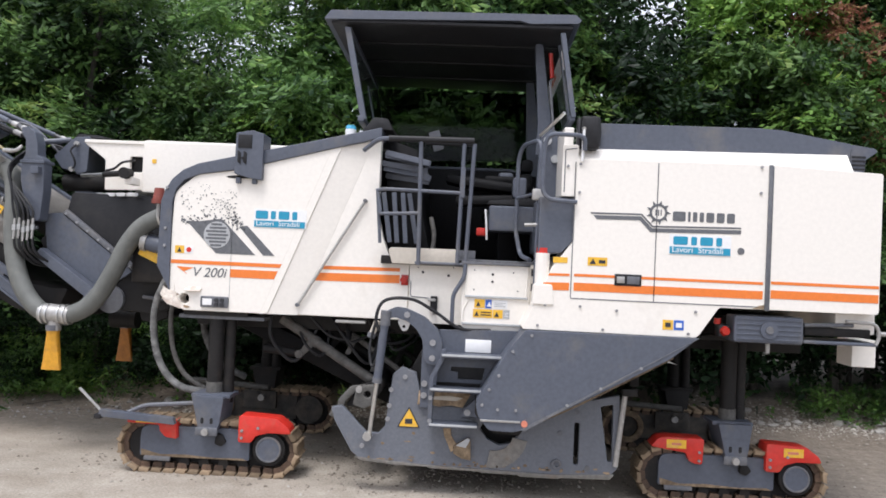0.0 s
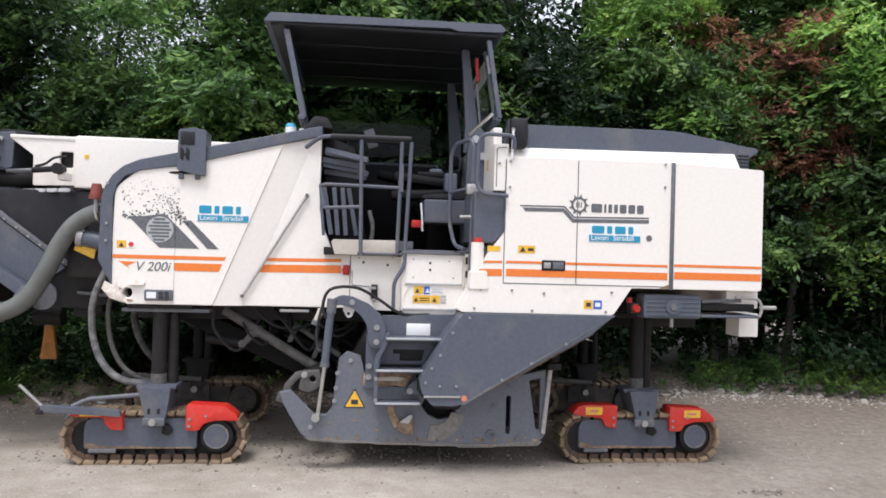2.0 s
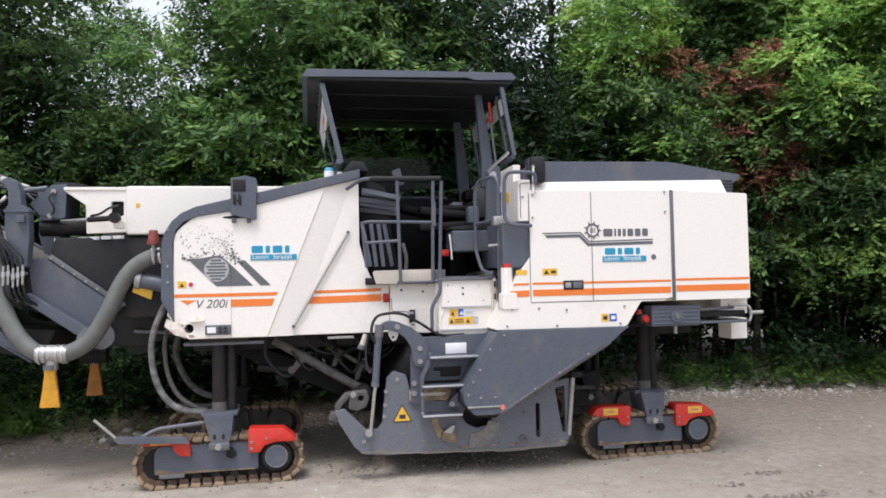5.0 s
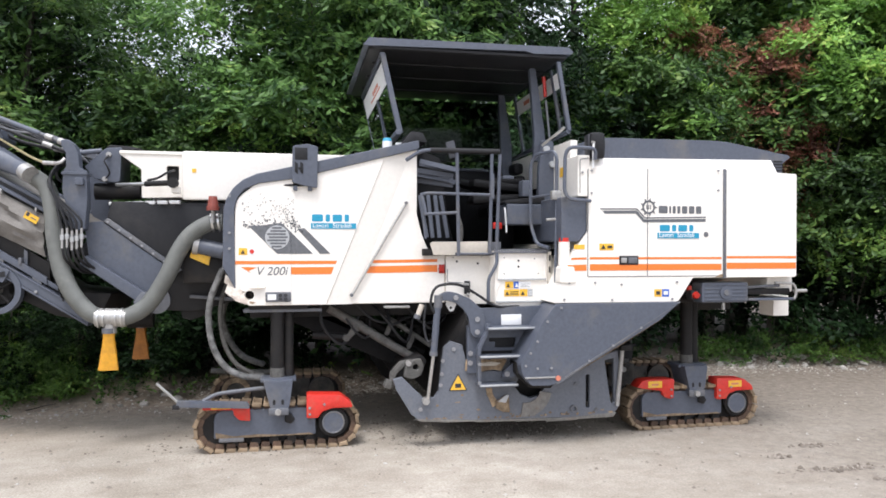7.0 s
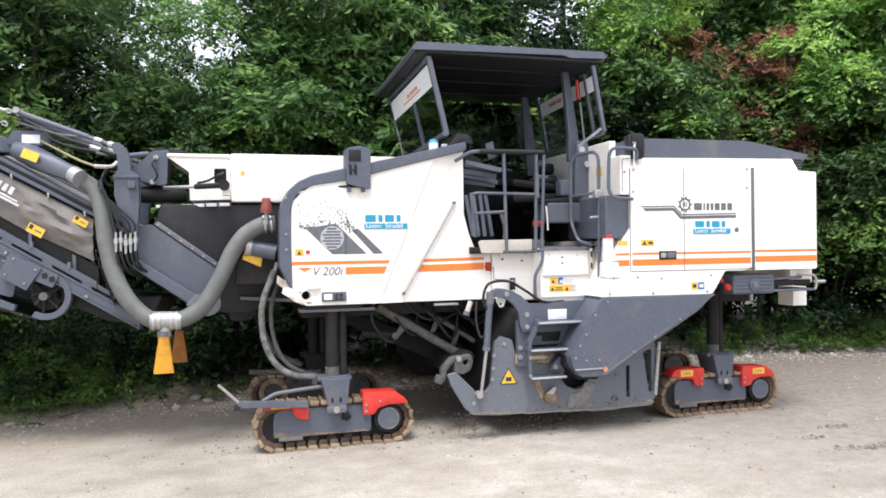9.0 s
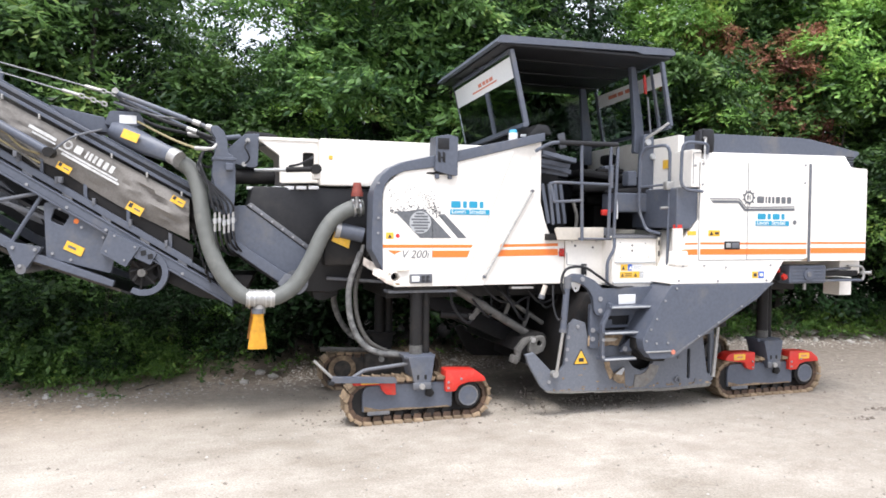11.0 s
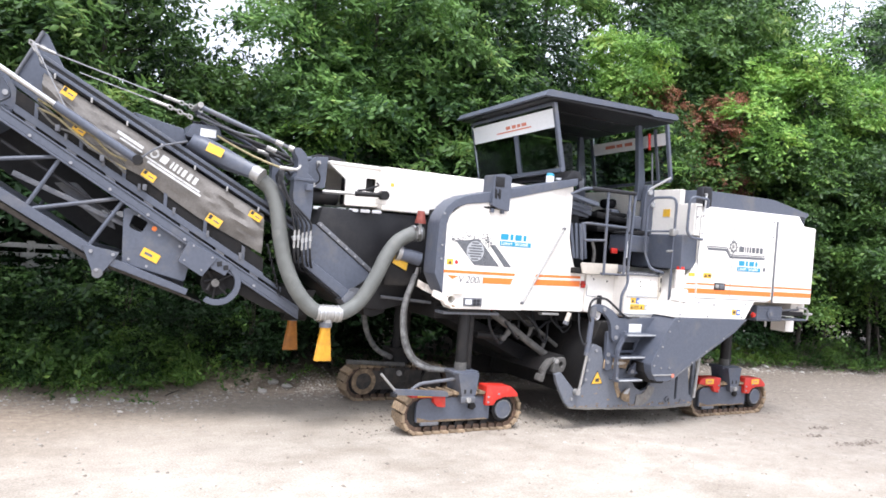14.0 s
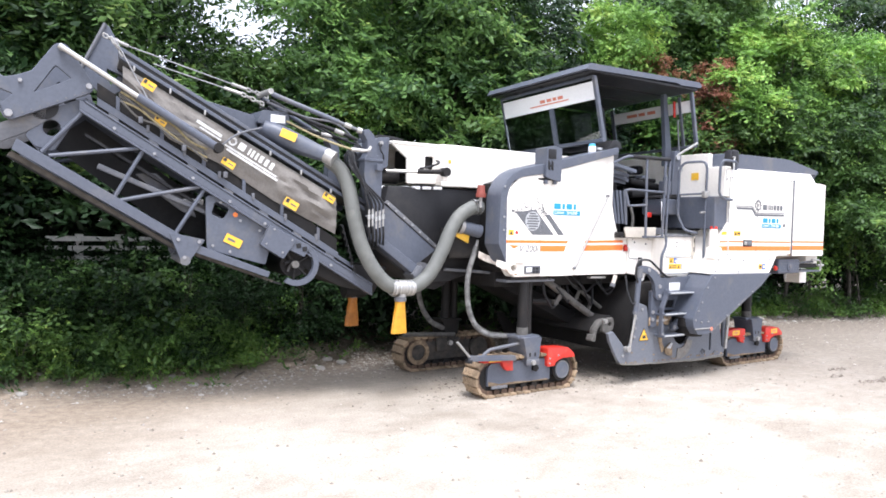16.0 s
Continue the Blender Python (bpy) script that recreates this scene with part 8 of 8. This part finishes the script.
    add("belt_edge", prism([(4.04, 2.53), (2.6, 1.69), (1.6, 1.335), (1.6, 1.36), (2.58, 1.72), (4.0, 2.57)], 0.38, 0.41, 0.0), BARK)
    add("upper_belt_edge", strip(1.4, 3.4, -0.3, -0.27, 0.1, 0.38, 0.0), RUBBER)
    add("side_skirt", prism([(3.75, 2.72), (2.62, 1.9), (1.9, 1.62), (1.7, 1.9), (2.4, 2.3), (3.4, 2.98)], -0.34, -0.32, 0.0), RUBBER, "black rubber skirt inside the frame")
    add("mid_bar", prism([(3.3, 2.45), (2.2, 2.0), (1.62, 1.72), (1.6, 1.76), (2.2, 2.05), (3.28, 2.5)], 0.3, 0.36, 0.006), DUSTY)
    add("mid_plate", prism(rounded([(2.95, 2.42), (2.75, 2.44), (2.4, 2.1), (2.36, 2.0), (2.5, 2.06), (2.72, 2.22)], 0.02), 0.2, 0.24, 0.006), DUSTY)
    add("mid_light", box(2.3, 2.5, 0.26, 0.29, 2.13, 2.19, 0.006), LABEL)
    # motor plate with box and guard wheel
    mp = add("motor_plate", prism(rounded([(2.3, 2.22), (2.2, 2.24), (1.6, 1.9), (1.68, 1.52), (2.28, 1.68)], 0.03), 0.4, 0.43, 0.006, holes=[rounded([(2.06, 2.1), (2.2, 2.17), (2.24, 2.04), (2.12, 1.99)], 0.025, 3)]), GREY, "slate grey drive plate")
    b = box(-0.09, 0.09, 0.435, 0.44, -0.045, 0.045, 0)
    b.transform(Matrix.Translation((2.02, 0, 1.77)) @ Matrix.Rotation(-0.45, 4, "Y"))
    add("warning_sticker", b, STICKER, parent=mp)
    b = box(-0.02, 0.06, 0.44, 0.4425, -0.012, 0.012, 0)
    b.transform(Matrix.Translation((2.02, 0, 1.77)) @ Matrix.Rotation(-0.45, 4, "Y"))
    add("sticker_mark", b, CHAR, parent=mp)
    add("red_sticker", prism(circle(2.0, 2.04, 0.026, 10), 0.43, 0.434, 0), ORANGE, parent=mp)
    for s, z in ((2.15, 2.16), (1.95, 1.98), (1.75, 1.88), (2.22, 1.72), (2.05, 1.66)):
        add("bolt", rod((s, 0.43, z), (s, 0.445, z), 0.014, 8), BOLT, parent=mp)
    mb = add("motor_box", prism(rounded([(1.67, 1.945), (1.76, 1.735), (1.52, 1.59), (1.375, 1.8)], 0.015), 0.4, 0.54, 0.01), GREY, "slate grey motor box")
    gb = add("gear_box", prism(rounded([(1.385, 1.805), (1.225, 1.73), (1.29, 1.61), (1.45, 1.685)], 0.015), 0.42, 0.52, 0.01), GREY, "slate grey tensioner bracket with square holes")
    for s, z in ((1.355, 1.73), (1.29, 1.695)):
        add("box_window", prism(rounded([(s + 0.022, z - 0.03), (s - 0.028, z - 0.02), (s - 0.022, z + 0.03), (s + 0.028, z + 0.02)], 0.006, 2), 0.52, 0.525, 0), DARK, parent=gb)
    for s, z in ((1.62, 1.9), (1.7, 1.75), (1.53, 1.66), (1.43, 1.79)):
        add("bolt", rod((s, 0.54, z), (s, 0.55, z), 0.011, 8), BOLT, parent=mb)
    ring = [(1.36 + 0.235 * math.cos(a), 1.535 + 0.235 * math.sin(a)) for a in np.linspace(1.75, 5.3, 26)]
    ring += [(1.36 + 0.175 * math.cos(a), 1.535 + 0.175 * math.sin(a)) for a in np.linspace(5.3, 1.75, 26)]
    wg = add("wheel_guard", prism([(float(x), float(z)) for x, z in ring], 0.42, 0.5, 0.006), GREY, "grey ring guard round the tail pulley")
    for a in (2.6, 3.9, -1.5):
        add("spoke", rod((1.38, 0.46, 1.53), (1.38 + 0.17 * math.cos(a), 0.46, 1.53 + 0.17 * math.sin(a)), 0.012, 6), UNDER, parent=wg)
    add("hub", rod((1.38, 0.4, 1.53), (1.38, 0.5, 1.53), 0.04, 14), DUSTHOSE, parent=wg)
    for a, l in ((0.9, 0.12), (-0.2, 0.1), (-1.1, 0.13)):
        add("tensioner", rod((1.4, 0.42, 1.56), (1.4 + l * math.cos(a), 0.48, 1.56 + l * math.sin(a)), 0.02, 8), UNDER, parent=wg)
    add("tail_pulley", rod((1.38, -0.4, 1.53), (1.38, 0.4, 1.53), 0.14, 20), UNDER)
    add("chute", prism(rounded([(0.45, 1.2), (0.85, 1.28), (1.3, 1.5), (1.3, 1.62), (0.5, 1.5), (0.3, 1.5)], 0.03), -0.4, 0.4, 0.01), UNDER)
    # folding cylinder, hoses along it
    fc = add("fold_cylinder", rod((2.95, 0.56, 3.14), (2.22, 0.56, 2.71), 0.042, 14), GREY, "folding cylinder with chrome rod")
    add("piston_rod", rod((3.62, 0.56, 3.54), (2.95, 0.56, 3.14), 0.026, 12), STEEL, parent=fc)
    add("cylinder_eye", rod((2.2, 0.5, 2.7), (2.2, 0.62, 2.7), 0.05, 14), UNDER, parent=fc)
    add("cylinder_stay", tube([(2.18, 0.54, 2.72), (2.0, 0.52, 2.86), (1.75, 0.45, 2.95)], 0.011, 8), DUSTY, parent=fc)
    r = random.Random(2)
    for k in range(4):
        pts = [(3.1 - 0.16 * i, 0.5 + 0.03 * r.random(), line(3.1 - 0.16 * i, 0.2 + 0.03 * k) + r.uniform(-0.03, 0.03)) for i in range(6)]
        add("oil_line", tube(pts, 0.011, 6, steps=4), TAN if k % 2 else DUSTHOSE)
    for k in range(3):
        add("line_clip", box(2.9 - 0.4 * k, 2.94 - 0.4 * k, 0.47, 0.53, line(2.9 - 0.4 * k, 0.15), line(2.9 - 0.4 * k, 0.21), 0.006), DUSTY)
    # tall plate on the far side of the head, cables
    bp = add("stay_plate", prism(rounded([(3.23, 4.02), (3.18, 4.0), (2.98, 3.62), (3.0, 3.35), (3.2, 3.25), (3.5, 3.45)], 0.02), -0.5, -0.45, 0.006, holes=[[(3.2, 3.55), (3.08, 3.5), (3.16, 3.38)]]), GREY, "slate grey stay plate")
    add("stay_edge", rod((3.22, -0.44, 4.02), (3.46, -0.44, 3.5), 0.02, 8), DUSTY, parent=bp)

    def chain(p, q, n):
        p, q = Vector(p), Vector(q)
        for i in range(n):
            a, c = p.lerp(q, i / n), p.lerp(q, (i + 0.85) / n)
            side = Vector((0, 0.018, 0)) if i % 2 else Vector((0, 0, 0.018))
            b = rail([a + side, c + side, c - side, a - side, a + side], 0.008, bend=0.012)
            part("chain_link", b, GALV, machine)

    cab = part("stay_cable", rod((-6.34, 1.12, 3.69), (-5.18, 1.05, 3.4), 0.007, 6), BOLT, machine, "steel stay cable with shackles")
    part("cable_end", rod((-6.5, 1.12, 3.74), (-6.32, 1.12, 3.685), 0.018, 8), GALV, cab)
    part("cable_end", rod((-5.3, 1.06, 3.43), (-5.14, 1.05, 3.39), 0.018, 8), GALV, cab)
    chain((-6.55, 1.12, 3.76), (-6.4, 1.12, 3.71), 3)
    chain((-5.14, 1.05, 3.39), (-4.9, 1.03, 3.33), 5)
    part("stay_cable", rod((-6.5, 0.8, 3.68), (-6.2, 0.7, 3.1), 0.006, 6), BOLT, machine, "steel stay cable with shackles")
    chain((-6.52, 0.84, 3.68), (-6.42, 0.8, 3.52), 3)
    cab3 = part("stay_cable", rod((-6.1, 1.0, 3.52), (-5.3, 0.72, 3.28), 0.006, 6), BOLT, machine, "steel stay cable with shackles")
    part("cable_end", rod((-5.46, 0.78, 3.33), (-5.3, 0.72, 3.28), 0.017, 8), GALV, cab3)
    chain((-5.3, 0.72, 3.28), (-5.05, 0.74, 3.2), 5)
    # dust hood and funnel on top, down to the hose
    cw = part("dust_hood", prism(rounded([(-5.1, 3.02), (-5.04, 3.16), (-4.76, 3.16), (-4.72, 3.04), (-4.85, 2.98)], 0.03), 0.82, 1.2, 0.02), GREY, machine, "slate grey dust hood with a funnel")
    part("hood_label", box(-4.95, -4.79, 0.812, 0.82, 3.035, 3.12, 0), LABEL, cw)
    b = bmesh.new()
    rows = []
    for c_, hy_, hz_ in (((-5.04, 0.98, 2.99), 0.2, 0.07), ((-4.96, 0.93, 2.955), 0.23, 0.09), ((-4.82, 0.84, 2.885), 0.21, 0.1), ((-4.66, 0.72, 2.805), 0.15, 0.09), ((-4.52, 0.6, 2.74), 0.095, 0.075), ((-4.42, 0.52, 2.7), 0.07, 0.068)):
        ring_ = []
        for q in range(16):
            u = 2 * math.pi * q / 16
            cu_, su_ = math.cos(u), math.sin(u)
            k_ = (abs(cu_) ** 3 + abs(su_) ** 3) ** (-1 / 3)
            ring_.append(b.verts.new((c_[0] + hz_ * k_ * su_ * 0.5, c_[1] + hy_ * k_ * cu_, c_[2] + hz_ * k_ * su_)))
        rows.append(ring_)
    for r0, r1 in zip(rows, rows[1:]):
        for q in range(16):
            b.faces.new((r0[q], r0[(q + 1) % 16], r1[(q + 1) % 16], r1[q]))
    b.faces.new(rows[0])
    b.faces.new(rows[-1][::-1])
    bmesh.ops.recalc_face_normals(b, faces=b.faces)
    fn = part("funnel", b, GREY, cw)
    st_ = box(-0.085, 0.085, -0.006, 0.0, -0.045, 0.045, 0)
    st_.transform(Matrix.Translation((-4.83, 0.605, 2.89)) @ Matrix.Rotation(radians(22), 4, "Y") @ Matrix.Rotation(radians(-18), 4, "Z"))
    part("warning_sticker", st_, STICKER, fn)
    part("spout", rod((-4.44, 0.525, 2.705), (-4.37, 0.465, 2.66), 0.084, 16), GALV, cw)
    part("rear_wedge", prism([(-5.6, 3.2), (-5.1, 3.1), (-5.05, 2.95), (-5.3, 2.95)], 0.9, 1.2, 0.01), GREY, cw)
    # lifting arms from the hinge post to the conveyor
    for y0, y1, lo in ((0.78, 0.43, 0.0), (1.1, 1.36, 0.0)):
        la = part("lift_arm", rod((-4.96, y0, 3.33), (-4.3, y0 + (y1 - y0) * 0.74, 3.07), 0.026, 12), GREY, machine, "hydraulic lifting arm")
        part("arm_rod", rod((-4.3, y0 + (y1 - y0) * 0.74, 3.07), (-4.05, y1, 2.975), 0.019, 10), DUSTY, la)
        part("arm_tip", rod((-4.24, y0 + (y1 - y0) * 0.81, 3.047), (-4.17, y0 + (y1 - y0) * 0.88, 3.02), 0.028, 12), GALV, la)
        part("arm_tip", rod((-4.11, y0 + (y1 - y0) * 0.94, 2.997), (-4.06, y1, 2.98), 0.032, 12), GALV, la)
    for p in ([(-4.95, 0.85, 3.27), (-4.6, 0.75, 3.1), (-4.3, 0.62, 2.99), (-4.06, 0.54, 2.9)], [(-4.92, 1.0, 3.22), (-4.65, 1.0, 3.06), (-4.3, 0.98, 2.98), (-4.0, 0.9, 2.93)]):
        sl = part("supply_line", tube(p, 0.02, 8), DARK, machine)
        part("line_end", rod(p[-2], Vector(p[-2]).lerp(Vector(p[-1]), 0.4), 0.026, 10), GALV, sl)
    sl = part("supply_line", tube([(-4.78, 0.8, 3.06), (-4.55, 0.66, 2.93), (-4.36, 0.48, 2.83), (-4.2, 0.34, 2.765)], 0.012, 8), TAN, machine, "tan sheathed control line")
    part("line_end", rod((-4.22, 0.35, 2.77), (-4.1, 0.29, 2.76), 0.02, 10), GALV, sl)
    part("line_elbow", tube([(-4.1, 0.29, 2.76), (-4.05, 0.28, 2.77), (-4.02, 0.3, 2.81)], 0.016, 8), GALV, sl)
    part("knuckle", rod((-4.98, 0.74, 3.35), (-4.98, 1.12, 3.35), 0.03, 12), GALV, machine)
    r = random.Random(7)
    for i in range(3):
        y = 0.8 + 0.12 * i
        part("oil_line", tube([(-5.0, y, 3.25 + r.uniform(-0.05, 0.08)), (-4.6, y - 0.05, 3.18 + r.uniform(-0.08, 0.05)), (-4.2, y - 0.08, 3.0 + r.uniform(-0.05, 0.12)), (-3.85, y - 0.1, 2.85 + r.uniform(-0.1, 0.1))], 0.012, 6), DARK if i % 3 else DUSTY, machine)
    sp = [(-4.25 + 0.004 * i, 0.5 + 0.03 * math.cos(i * 1.1), 1.95 - 0.012 * i + 0.03 * math.sin(i * 1.1)) for i in range(44)]
    part("coil_line", tube(sp, 0.009, 5, smooth=False), DARK, machine)


build_conveyor()
